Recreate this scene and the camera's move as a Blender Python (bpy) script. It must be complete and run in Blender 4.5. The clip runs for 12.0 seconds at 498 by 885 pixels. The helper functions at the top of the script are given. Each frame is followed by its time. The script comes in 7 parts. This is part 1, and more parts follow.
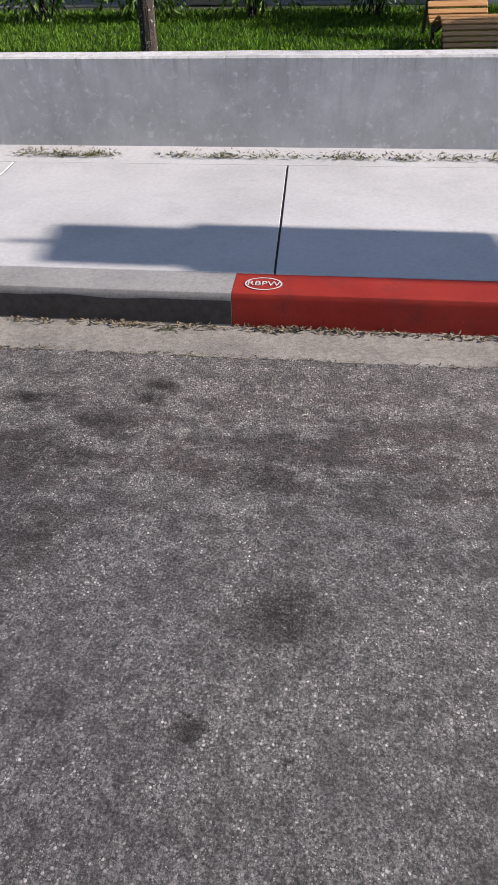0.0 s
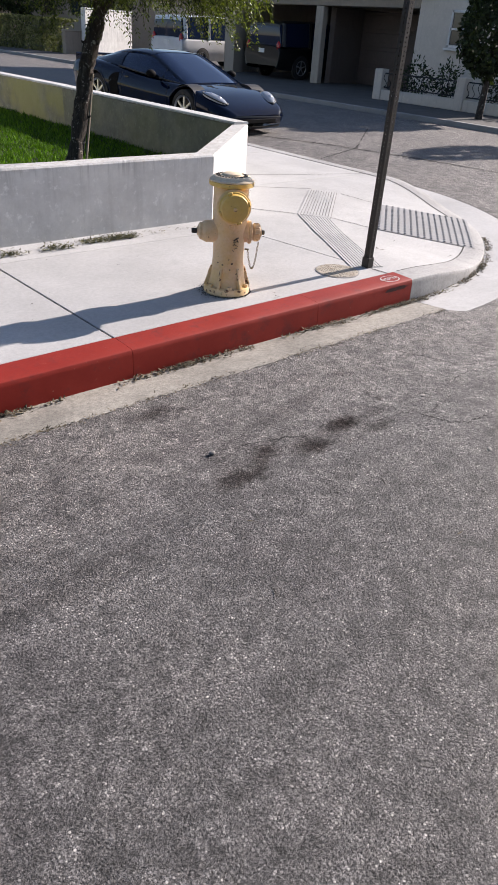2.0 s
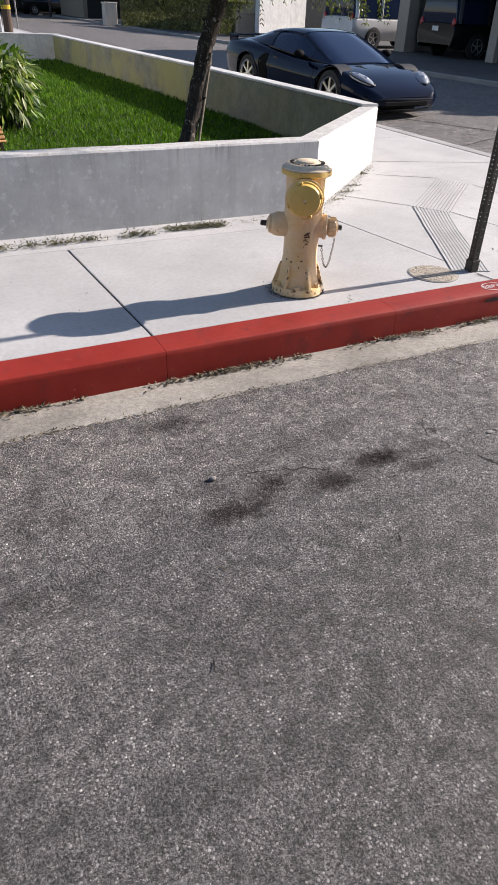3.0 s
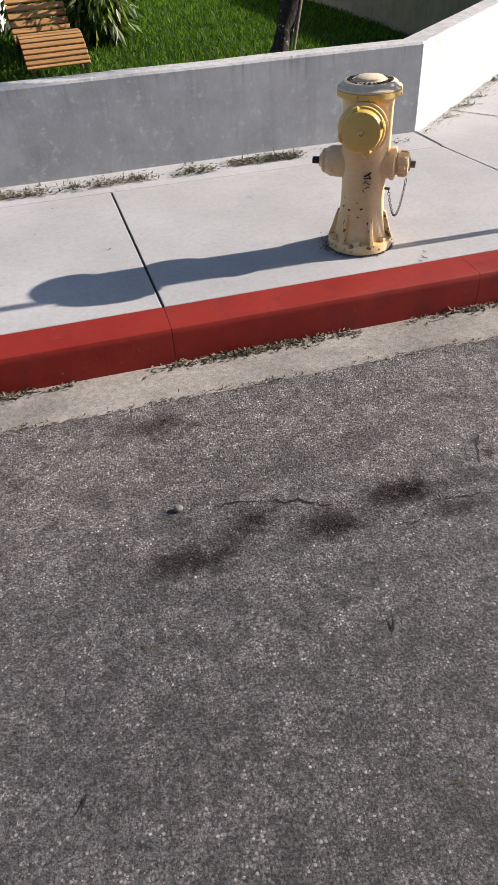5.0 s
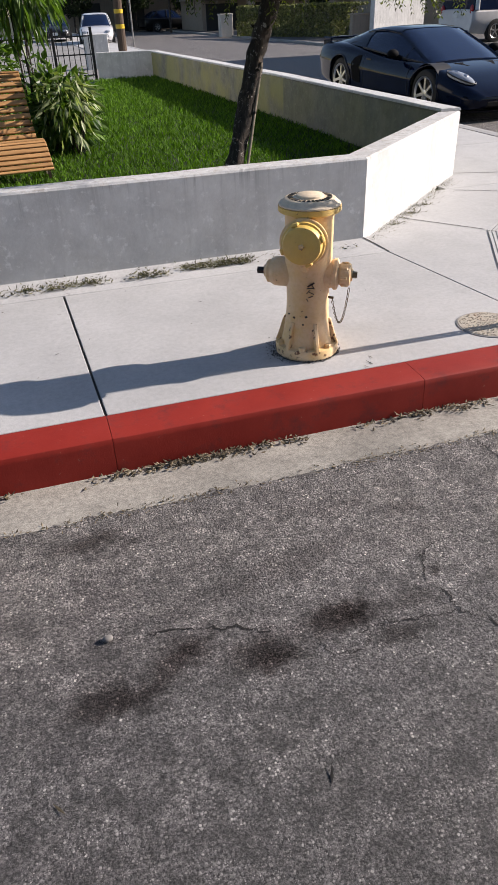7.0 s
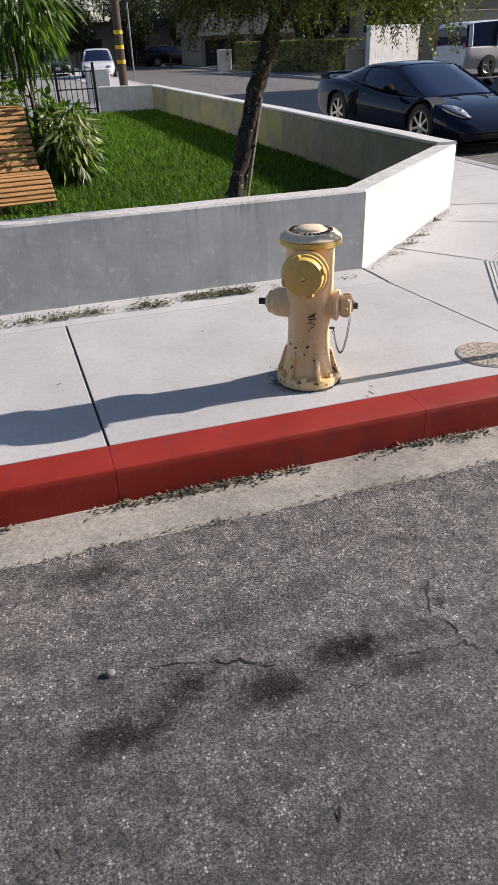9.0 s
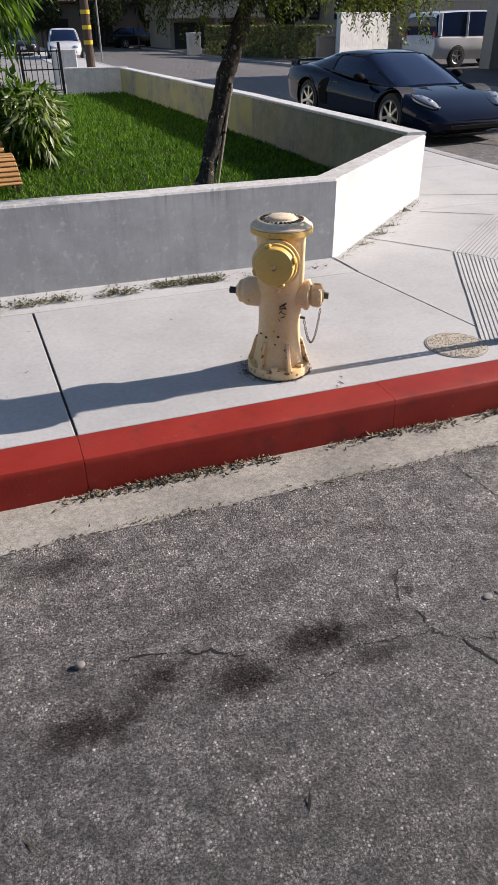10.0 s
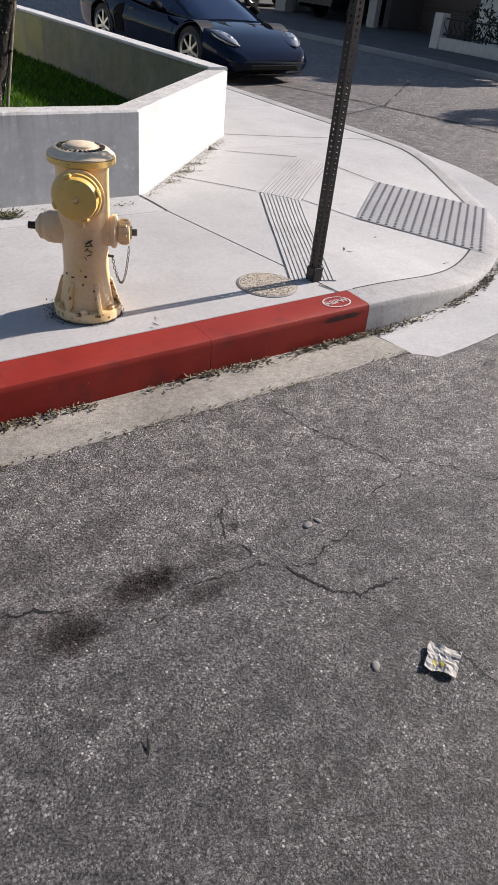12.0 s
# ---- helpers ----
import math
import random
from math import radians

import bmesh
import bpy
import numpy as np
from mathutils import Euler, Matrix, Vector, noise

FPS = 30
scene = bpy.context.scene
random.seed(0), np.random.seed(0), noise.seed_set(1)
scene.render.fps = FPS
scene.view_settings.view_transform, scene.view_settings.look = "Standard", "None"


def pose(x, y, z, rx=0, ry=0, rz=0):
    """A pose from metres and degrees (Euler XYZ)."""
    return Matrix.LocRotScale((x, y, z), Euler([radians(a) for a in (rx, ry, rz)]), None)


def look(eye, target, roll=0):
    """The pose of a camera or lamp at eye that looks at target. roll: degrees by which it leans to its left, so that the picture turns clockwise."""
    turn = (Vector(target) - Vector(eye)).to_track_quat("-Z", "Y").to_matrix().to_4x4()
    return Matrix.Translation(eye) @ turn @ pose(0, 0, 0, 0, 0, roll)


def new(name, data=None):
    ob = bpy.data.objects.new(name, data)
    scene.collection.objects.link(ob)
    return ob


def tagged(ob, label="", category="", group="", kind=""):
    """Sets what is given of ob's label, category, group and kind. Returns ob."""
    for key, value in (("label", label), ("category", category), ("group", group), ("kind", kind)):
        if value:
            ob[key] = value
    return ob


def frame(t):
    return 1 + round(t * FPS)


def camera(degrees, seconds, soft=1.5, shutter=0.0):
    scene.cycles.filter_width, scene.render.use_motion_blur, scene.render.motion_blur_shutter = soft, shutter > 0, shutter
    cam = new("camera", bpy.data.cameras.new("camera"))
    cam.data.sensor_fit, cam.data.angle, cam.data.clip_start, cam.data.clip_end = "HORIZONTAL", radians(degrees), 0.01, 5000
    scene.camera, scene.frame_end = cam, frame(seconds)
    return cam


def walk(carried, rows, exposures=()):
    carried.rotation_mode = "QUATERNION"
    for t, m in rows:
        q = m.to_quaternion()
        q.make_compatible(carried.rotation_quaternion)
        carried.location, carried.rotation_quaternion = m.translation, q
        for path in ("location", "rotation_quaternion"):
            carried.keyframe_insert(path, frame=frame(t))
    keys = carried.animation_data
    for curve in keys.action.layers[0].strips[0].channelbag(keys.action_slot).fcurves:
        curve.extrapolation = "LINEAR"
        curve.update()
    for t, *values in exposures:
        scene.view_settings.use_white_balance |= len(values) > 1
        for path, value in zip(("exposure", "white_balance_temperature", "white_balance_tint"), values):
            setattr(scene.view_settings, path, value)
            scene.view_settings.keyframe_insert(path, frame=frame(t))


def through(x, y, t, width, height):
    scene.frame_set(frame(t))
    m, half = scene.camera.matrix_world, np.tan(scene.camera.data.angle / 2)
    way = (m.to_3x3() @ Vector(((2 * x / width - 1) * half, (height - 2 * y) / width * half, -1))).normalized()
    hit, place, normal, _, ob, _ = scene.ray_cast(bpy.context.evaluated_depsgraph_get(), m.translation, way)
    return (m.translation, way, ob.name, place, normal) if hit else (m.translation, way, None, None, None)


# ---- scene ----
cam = camera(40.5, 12.0, soft=1.1)
PATH = [
    (0, (-3.195, -2.773, 1.354), (-3.412, -1.255, 0.074), -1.9),
    (0.2, (-2.745, -2.84, 1.337), (-2.337, -1.271, 0.167), 2.3),
    (0.5, (-2.568, -2.924, 1.42), (-1.701, -1.472, 0.353), -0.4),
    (0.8, (-2.48, -3.011, 1.485), (-1.508, -1.546, 0.531), -3.1),
    (1, (-2.344, -3.024, 1.476), (-1.331, -1.548, 0.585), 0.4),
    (1.5, (-2.027, -3.032, 1.457), (-0.964, -1.655, 0.469), 0.7),
    (2, (-1.667, -2.993, 1.449), (-0.527, -1.723, 0.405), 4.0),
    (2.5, (-1.358, -3.055, 1.473), (-0.329, -1.575, 0.607), 2.7),
    (2.7, (-1.203, -3.029, 1.453), (-0.298, -1.529, 0.489), 3.6),
    (4.3, (-0.461, -2.661, 1.363), (0.064, -1.194, 0.109), -2.8),
    (4.5, (-0.389, -2.62, 1.358), (0.093, -1.125, 0.12), -0.9),
    (5, (-0.258, -2.555, 1.353), (0.087, -1.055, 0.075), -3.6),
    (5.5, (-0.21, -2.455, 1.333), (0.225, -0.935, 0.108), -2.7),
    (6, (-0.132, -2.454, 1.38), (0.396, -0.898, 0.239), -0.2),
    (6.5, (-0.112, -2.478, 1.399), (0.385, -0.881, 0.301), -1.2),
    (7, (-0.113, -2.463, 1.395), (0.357, -0.851, 0.307), -2.3),
    (7.5, (-0.125, -2.446, 1.415), (0.362, -0.808, 0.376), -2.0),
    (7.7, (-0.127, -2.445, 1.412), (0.36, -0.795, 0.393), -2.6),
    (9.3, (-0.124, -2.452, 1.41), (0.369, -0.808, 0.384), -2.0),
    (9.5, (-0.121, -2.44, 1.402), (0.398, -0.837, 0.324), -1.0),
    (10, (-0.127, -2.442, 1.413), (0.441, -0.84, 0.359), -0.6),
    (10.5, (-0.163, -2.435, 1.404), (0.397, -0.83, 0.352), 0.5),
    (11, (-0.172, -2.436, 1.392), (0.359, -0.87, 0.268), -0.4),
    (11.5, (-0.183, -2.41, 1.363), (0.371, -0.89, 0.187), 1.0),
    (11.9, (-0.16, -2.398, 1.367), (0.718, -1.044, 0.185), 4.3),
    (12, (-0.103, -2.41, 1.363), (0.898, -1.124, 0.204), 6.2),
]
walk(cam, [(t, look(eye, target, roll)) for t, eye, target, roll in PATH], [(0.0, 1.03, 6700, 18), (0.6, 1.02, 6850, 19.5), (1.5, 1.05, 6800, 19), (2.5, 1.05, 6800, 17), (4.5, 0.86, 6900, 17), (12.0, 0.84, 6800, 17)])

# ---- light ----
ELEV = radians(25.9)
TO_SUN = Vector((math.cos(ELEV), -0.016, math.sin(ELEV)))
world = bpy.data.worlds.new("sky")
scene.world = world
world.use_nodes = True
wn = world.node_tree
sky = wn.nodes.new("ShaderNodeTexSky")
sky.sky_type = "NISHITA"
sky.sun_disc = False
sky.dust_density = 0.6
sky.ozone_density = 2.4
sky.sun_elevation = ELEV
sky.sun_rotation = radians(92)
wn.links.new(sky.outputs[0], wn.nodes["Background"].inputs[0])
wn.nodes["Background"].inputs[1].default_value = 0.078
sun_data = bpy.data.lights.new("sun", "SUN")
sun_data.energy = 4.35
sun_data.angle = radians(0.55)
sun_data.color = (1.0, 0.955, 0.9)
sun = new("sun", sun_data)
sun.matrix_world = look(TO_SUN * 60, (0, 0, 0))

# ---- mesh helpers ----
def part(name, bm, material, parent=None, label=""):
    me = bpy.data.meshes.new(name)
    bm.normal_update()
    bm.to_mesh(me)
    bm.free()
    if material:
        me.materials.append(material)
    ob = new(name, me)
    if parent:
        ob.parent = parent
    if label:
        ob["label"] = label
    return ob


def thing(name, label, category, m=None, group="", kind=""):
    ob = new(name)
    ob.empty_display_size = 0.1
    if m is not None:
        ob.matrix_basis = m
    return tagged(ob, label, category, group, kind)


def smooth(ob, angle=40):
    lim = radians(angle)
    me = ob.data
    bm = bmesh.new()
    bm.from_mesh(me)
    for f in bm.faces:
        f.smooth = True
    for e in bm.edges:
        e.smooth = len(e.link_faces) != 2 or e.calc_face_angle(0) < lim
    bm.to_mesh(me)
    bm.free()
    return ob


def box(bm, x0, x1, y0, y1, z0, z1, bevel=0.0, m=None, seg=1):
    t = Matrix.LocRotScale(((x0 + x1) / 2, (y0 + y1) / 2, (z0 + z1) / 2), None, (x1 - x0, y1 - y0, z1 - z0))
    got = bmesh.ops.create_cube(bm, size=1, matrix=(m @ t) if m is not None else t)
    if bevel:
        edges = list({e for v in got["verts"] for e in v.link_edges})
        bmesh.ops.bevel(bm, geom=edges, offset=bevel, segments=seg, affect="EDGES", profile=0.6)
    return bm


def rod(bm, a, b, r0, r1=None, seg=12, caps=True):
    a, b = Vector(a), Vector(b)
    d = b - a
    m = Matrix.Translation((a + b) / 2) @ d.to_track_quat("Z", "Y").to_matrix().to_4x4()
    bmesh.ops.create_cone(bm, cap_ends=caps, segments=seg, radius1=r0, radius2=r0 if r1 is None else r1, depth=d.length, matrix=m)
    return bm


def lathe(bm, prof, seg=32, m=None):
    """prof: (radius, height) pairs from the bottom up."""
    m = m if m is not None else Matrix()
    rings = []
    for r, z in prof:
        if r < 1e-5:
            rings.append([bm.verts.new(m @ Vector((0, 0, z)))])
        else:
            rings.append([bm.verts.new(m @ Vector((r * math.cos(2 * math.pi * k / seg), r * math.sin(2 * math.pi * k / seg), z))) for k in range(seg)])
    for a, b in zip(rings, rings[1:]):
        for k in range(seg):
            n = (k + 1) % seg
            if len(a) == 1:
                bm.faces.new((a[0], b[n], b[k]))
            elif len(b) == 1:
                bm.faces.new((a[k], a[n], b[0]))
            else:
                bm.faces.new((a[k], a[n], b[n], b[k]))
    return bm


def tube(bm, pts, radii, seg=8, closed=False):
    pts = [Vector(p) for p in pts]
    rings = []
    n = len(pts)
    last, turn = None, None
    for i, p in enumerate(pts):
        if closed:
            d = pts[(i + 1) % n] - pts[i - 1]
        else:
            d = pts[min(i + 1, n - 1)] - pts[max(i - 1, 0)]
        # carry the frame along the path, so that the rings do not twist
        turn = d.to_track_quat("Z", "Y") if last is None else last.rotation_difference(d) @ turn
        last = d
        q = turn.to_matrix()
        r = radii if isinstance(radii, (int, float)) else radii[i]
        rings.append([bm.verts.new(p + q @ Vector((r * math.cos(2 * math.pi * k / seg), r * math.sin(2 * math.pi * k / seg), 0))) for k in range(seg)])
    pairs = list(zip(rings, rings[1:])) + ([(rings[-1], rings[0])] if closed else [])
    for a, b in pairs:
        for k in range(seg):
            bm.faces.new((a[k], a[(k + 1) % seg], b[(k + 1) % seg], b[k]))
    if not closed:
        bm.faces.new(rings[0][::-1])
        bm.faces.new(rings[-1])
    return bm


def prism(bm, outline, z0, z1, m=None):
    """A closed outline of (x, y), counter-clockwise, raised from z0 to z1."""
    m = m if m is not None else Matrix()
    lo = [bm.verts.new(m @ Vector((x, y, z0))) for x, y in outline]
    hi = [bm.verts.new(m @ Vector((x, y, z1))) for x, y in outline]
    bm.faces.new(lo[::-1])
    bm.faces.new(hi)
    n = len(lo)
    for k in range(n):
        bm.faces.new((lo[k], lo[(k + 1) % n], hi[(k + 1) % n], hi[k]))
    return bm


def sweep(bm, rows, close=False):
    """Skin rows of points, each as long as the next."""
    vs = [[bm.verts.new(p) for p in row] for row in rows]
    n = len(vs[0])
    for a, b in zip(vs, vs[1:]):
        for k in range(n if close else n - 1):
            bm.faces.new((a[k], a[(k + 1) % n], b[(k + 1) % n], b[k]))
    return vs


def leaf(bm, p, d, side, length, width, bend=0.15):
    """A leaf of two folded quads from p along d."""
    d, side = d.normalized(), side.normalized()
    up = d.cross(side)
    a = bm.verts.new(p)
    m1 = p + d * length * 0.45
    l, r = bm.verts.new(m1 + side * width / 2 + up * width * bend), bm.verts.new(m1 - side * width / 2 + up * width * bend)
    c = bm.verts.new(m1)
    t = bm.verts.new(p + d * length - up * length * bend * 0.6)
    bm.faces.new((a, c, l))
    bm.faces.new((a, r, c))
    bm.faces.new((c, t, l))
    bm.faces.new((c, r, t))


def unit(rng=random):
    while True:
        v = Vector((rng.uniform(-1, 1), rng.uniform(-1, 1), rng.uniform(-1, 1)))
        if 0.05 < v.length < 1:
            return v.normalized()


# ---- materials ----
class Mat:
    """A small builder for node materials."""
    def __init__(self, name, rough=0.7, metal=0.0):
        self.m = bpy.data.materials.new(name)
        self.m.use_nodes = True
        self.t = self.m.node_tree
        self.b = self.t.nodes["Principled BSDF"]
        self.b.inputs["Roughness"].default_value = rough
        self.b.inputs["Metallic"].default_value = metal
        self.pos = self.t.nodes.new("ShaderNodeNewGeometry").outputs["Position"]

    def node(self, kind):
        return self.t.nodes.new(kind)

    def link(self, a, b):
        self.t.links.new(a, b)

    def noise(self, scale, detail=4, rough=0.6, vec=None):
        n = self.node("ShaderNodeTexNoise")
        n.inputs["Scale"].default_value = scale
        n.inputs["Detail"].default_value = detail
        n.inputs["Roughness"].default_value = rough
        self.link(vec if vec is not None else self.pos, n.inputs["Vector"])
        return n.outputs["Fac"]

    def cells(self, scale, out="Color", feature="F1"):
        n = self.node("ShaderNodeTexVoronoi")
        n.feature = feature
        n.inputs["Scale"].default_value = scale
        self.link(self.pos, n.inputs["Vector"])
        return n.outputs[out]

    def ramp(self, fac, stops):
        n = self.node("ShaderNodeValToRGB")
        e = n.color_ramp.elements
        while len(e) < len(stops):
            e.new(0.5)
        for el, (p, c) in zip(e, stops):
            el.position = p
            el.color = (c, c, c, 1) if isinstance(c, (int, float)) else (*c, 1)
        self.link(fac, n.inputs["Fac"])
        return n.outputs["Color"]

    def mix(self, fac, a, b, kind="MIX"):
        n = self.node("ShaderNodeMix")
        n.data_type, n.blend_type = "RGBA", kind
        for sock, v in ((n.inputs["Factor"], fac), (n.inputs[6], a), (n.inputs[7], b)):
            if isinstance(v, (int, float)):
                sock.default_value = v if sock.name == "Factor" else (v, v, v, 1)
            elif isinstance(v, tuple):
                sock.default_value = (*v, 1)
            else:
                self.link(v, sock)
        return n.outputs[2]

    def math(self, op, a, b=0.5, c=0.5):
        n = self.node("ShaderNodeMath")
        n.operation = op
        for sock, v in zip(n.inputs, (a, b, c)):
            if isinstance(v, (int, float)):
                sock.default_value = v
            else:
                self.link(v, sock)
        return n.outputs[0]

    def color(self, c):
        if isinstance(c, tuple):
            self.b.inputs["Base Color"].default_value = (*c, 1)
        else:
            self.link(c, self.b.inputs["Base Color"])
        return self

    def bump(self, height, strength=0.3, dist=0.01):
        n = self.node("ShaderNodeBump")
        n.inputs["Strength"].default_value = strength
        n.inputs["Distance"].default_value = dist
        self.link(height, n.inputs["Height"])
        self.link(n.outputs["Normal"], self.b.inputs["Normal"])
        return self

    def spec(self, v):
        self.b.inputs["Specular IOR Level"].default_value = v
        return self


def simple(name, col, rough=0.6, metal=0.0, grain=40, amount=0.25, blot=1.5, blot_amount=0.2, relief=0.15, dist=0.004, coat=0.0):
    """A surface of one colour with grain, broad blotches and fine relief."""
    q = Mat(name, rough, metal)
    g, w = q.noise(grain, 5, 0.65), q.noise(blot, 3)
    c = q.mix(1.0, col, q.ramp(g, [(0.3, 1 - amount), (0.7, 1.0)]), "MULTIPLY")
    c = q.mix(1.0, c, q.ramp(w, [(0.3, 1 - blot_amount), (0.7, 1.0)]), "MULTIPLY")
    q.color(c)
    if relief:
        q.bump(g, relief, dist)
    if coat:
        q.b.inputs["Specular IOR Level"].default_value = 0.25
        q.b.inputs["Coat Weight"].default_value = coat
        q.b.inputs["Coat Roughness"].default_value = 0.058
    return q.m


def asphalt_mat():
    q = Mat("asphalt", 0.7)
    # bitumen with coarse grit, round chips of two sizes and dark pits
    grit = q.noise(125, 6, 0.8)
    c = q.ramp(grit, [(0.4, (0.017, 0.016, 0.016)), (0.5, (0.068, 0.066, 0.065)), (0.6, (0.165, 0.157, 0.153))])
    worn = q.noise(6.5, 6, 0.75)
    for scale, pick, most in ((240, 0.5, 0.75), (118, 0.62, 1.0)):
        sep = q.node("ShaderNodeSeparateColor")
        q.link(q.cells(scale), sep.inputs[0])
        body = q.ramp(q.cells(scale, "Distance"), [(0.3, 1.0), (0.5, 0.0)])
        chips = q.math("MULTIPLY", q.ramp(sep.outputs[0], [(pick, 0.0), (pick + 0.04, most)]), q.ramp(worn, [(0.38, 0.12), (0.58, 1.0)]))
        c = q.mix(q.math("MULTIPLY", chips, body), c, q.ramp(sep.outputs[1], [(0.0, (0.12, 0.115, 0.112)), (0.6, (0.25, 0.237, 0.23)), (1.0, (0.46, 0.44, 0.41))]))
        c = q.mix(q.math("MULTIPLY", q.ramp(sep.outputs[2], [(0.74, 0.0), (0.8, 0.7)]), body), c, (0.022, 0.021, 0.021))
    # worn patches
    c = q.mix(1.0, c, q.ramp(q.noise(1.3, 5, 0.65), [(0.32, (0.88, 0.86, 0.87)), (0.5, 1.0), (0.7, (1.14, 1.12, 1.1))]), "MULTIPLY")
    c = q.mix(1.0, c, q.ramp(q.noise(13, 6, 0.75), [(0.39, 0.66), (0.5, 1.04), (0.61, 1.3)]), "MULTIPLY")
    c = q.mix(1.0, c, q.ramp(q.noise(48, 4, 0.7), [(0.38, 0.72), (0.5, 1.01), (0.62, 1.27)]), "MULTIPLY")
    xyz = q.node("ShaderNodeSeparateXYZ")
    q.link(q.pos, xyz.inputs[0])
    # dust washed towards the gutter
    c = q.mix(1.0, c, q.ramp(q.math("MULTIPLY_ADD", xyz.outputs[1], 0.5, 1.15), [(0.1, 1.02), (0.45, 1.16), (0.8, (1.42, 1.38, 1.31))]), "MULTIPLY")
    # brown drip marks along the line where cars park
    mp = q.node("ShaderNodeMapping")
    mp.inputs["Scale"].default_value = (4.2, 9, 1)
    q.link(q.pos, mp.inputs["Vector"])
    drip = q.ramp(q.noise(1.0, 6, 0.68, mp.outputs[0]), [(0.47, 0.0), (0.55, 0.9)])
    lane = q.ramp(q.math("ABSOLUTE", q.math("ADD", xyz.outputs[1], 1.08)), [(0.14, 1.0), (0.6, 0.0)])
    part_x = q.ramp(q.math("MULTIPLY_ADD", xyz.outputs[0], -0.25, 0.0), [(0.1, 0.18), (0.7, 1.0)])
    c = q.mix(q.math("MULTIPLY", q.math("MULTIPLY", drip, lane), part_x), c, q.mix(1.0, c, (0.42, 0.36, 0.36), "MULTIPLY"))
    # oil stains: centre, half-lengths, turn, strength
    wob = q.node("ShaderNodeTexNoise")
    wob.inputs["Scale"].default_value = 26
    wob.inputs["Detail"].default_value = 6
    q.link(q.pos, wob.inputs["Vector"])
    sub = q.node("ShaderNodeVectorMath")
    sub.operation = "MULTIPLY_ADD"
    q.link(wob.outputs["Color"], sub.inputs[0])
    sub.inputs[1].default_value = (0.1, 0.1, 0)
    q.link(q.pos, sub.inputs[2])
    total = None
    for x, y, rx, ry, turn, s in STAINS:
        mp = q.node("ShaderNodeMapping")
        mp.vector_type = "TEXTURE"
        mp.inputs["Location"].default_value = (x + 0.05, y + 0.05, 0)
        mp.inputs["Rotation"].default_value = (0, 0, radians(turn))
        mp.inputs["Scale"].default_value = (rx, ry, 1000)
        q.link(sub.outputs[0], mp.inputs["Vector"])
        ln = q.node("ShaderNodeVectorMath")
        ln.operation = "LENGTH"
        q.link(mp.outputs[0], ln.inputs[0])
        f = q.ramp(q.math("MULTIPLY", ln.outputs["Value"], 0.5), [(0.2, s), (0.72, 0.0)])
        total = f if total is None else q.mix(1.0, total, f, "ADD")
    c = q.mix(total, c, q.mix(1.0, c, (0.36, 0.33, 0.325), "MULTIPLY"))
    # a darker, less worn stretch out in the lane
    lane_x = q.ramp(q.math("MULTIPLY_ADD", xyz.outputs[0], 0.25, 0.5), [(0.28, 0.0), (0.58, 1.0)])
    lane_y = q.ramp(q.math("MULTIPLY_ADD", xyz.outputs[1], -0.5, 0.0), [(0.58, 0.0), (0.85, 1.0)])
    fade = q.math("MULTIPLY", q.math("MULTIPLY", lane_x, lane_y), q.ramp(q.noise(2.6, 5, 0.65), [(0.3, 0.6), (0.55, 1.0)]))
    q.color(q.mix(fade, c, q.mix(1.0, c, 0.68, "MULTIPLY")))
    # polished stones shine, oiled grit does not
    q.link(q.math("MULTIPLY_ADD", total, -0.3, 0.5), q.b.inputs["Specular IOR Level"])
    h = q.math("ADD", q.math("MULTIPLY", q.cells(118, "Distance"), -0.6), q.math("MULTIPLY", grit, 1.8))
    q.bump(h, 0.85, 0.006)
    return q.m


def concrete_mat(name, col, dark=0.14, speck=0.25, rough=0.85, stain=(0.55, 0.5, 0.45), stain_at=0.62):
    q = Mat(name, rough)
    c = q.mix(1.0, col, q.ramp(q.noise(1.7, 5, 0.6), [(0.3, 1 - dark), (0.7, 1.0)]), "MULTIPLY")
    c = q.mix(1.0, c, q.ramp(q.noise(190, 3, 0.7), [(0.3, 1 - speck), (0.6, 1.0)]), "MULTIPLY")
    c = q.mix(q.ramp(q.noise(9, 6, 0.7), [(stain_at, 0.0), (stain_at + 0.14, 0.35)]), c, stain)
    c = q.mix(q.ramp(q.noise(3.4, 7, 0.72), [(0.52, 0.0), (0.64, 0.42)]), c, tuple(v * 0.68 for v in col))
    c = q.mix(1.0, c, q.ramp(q.noise(42, 5, 0.7), [(0.32, 1 - dark * 0.9), (0.6, 1.0)]), "MULTIPLY")
    c = q.mix(1.0, c, q.ramp(q.noise(0.75, 6, 0.7), [(0.36, 1 - dark * 0.9), (0.56, 1.0)]), "MULTIPLY")
    c = q.mix(q.ramp(q.noise(75, 3, 0.6), [(0.72, 0.0), (0.76, 0.5)]), c, tuple(v * 0.4 for v in col))
    info = q.node("ShaderNodeObjectInfo")
    c = q.mix(1.0, c, q.ramp(info.outputs["Random"], [(0, 0.92), (1, 1.0)]), "MULTIPLY")
    q.color(c)
    q.bump(q.noise(230, 4, 0.7), 0.25, 0.002)
    return q.m


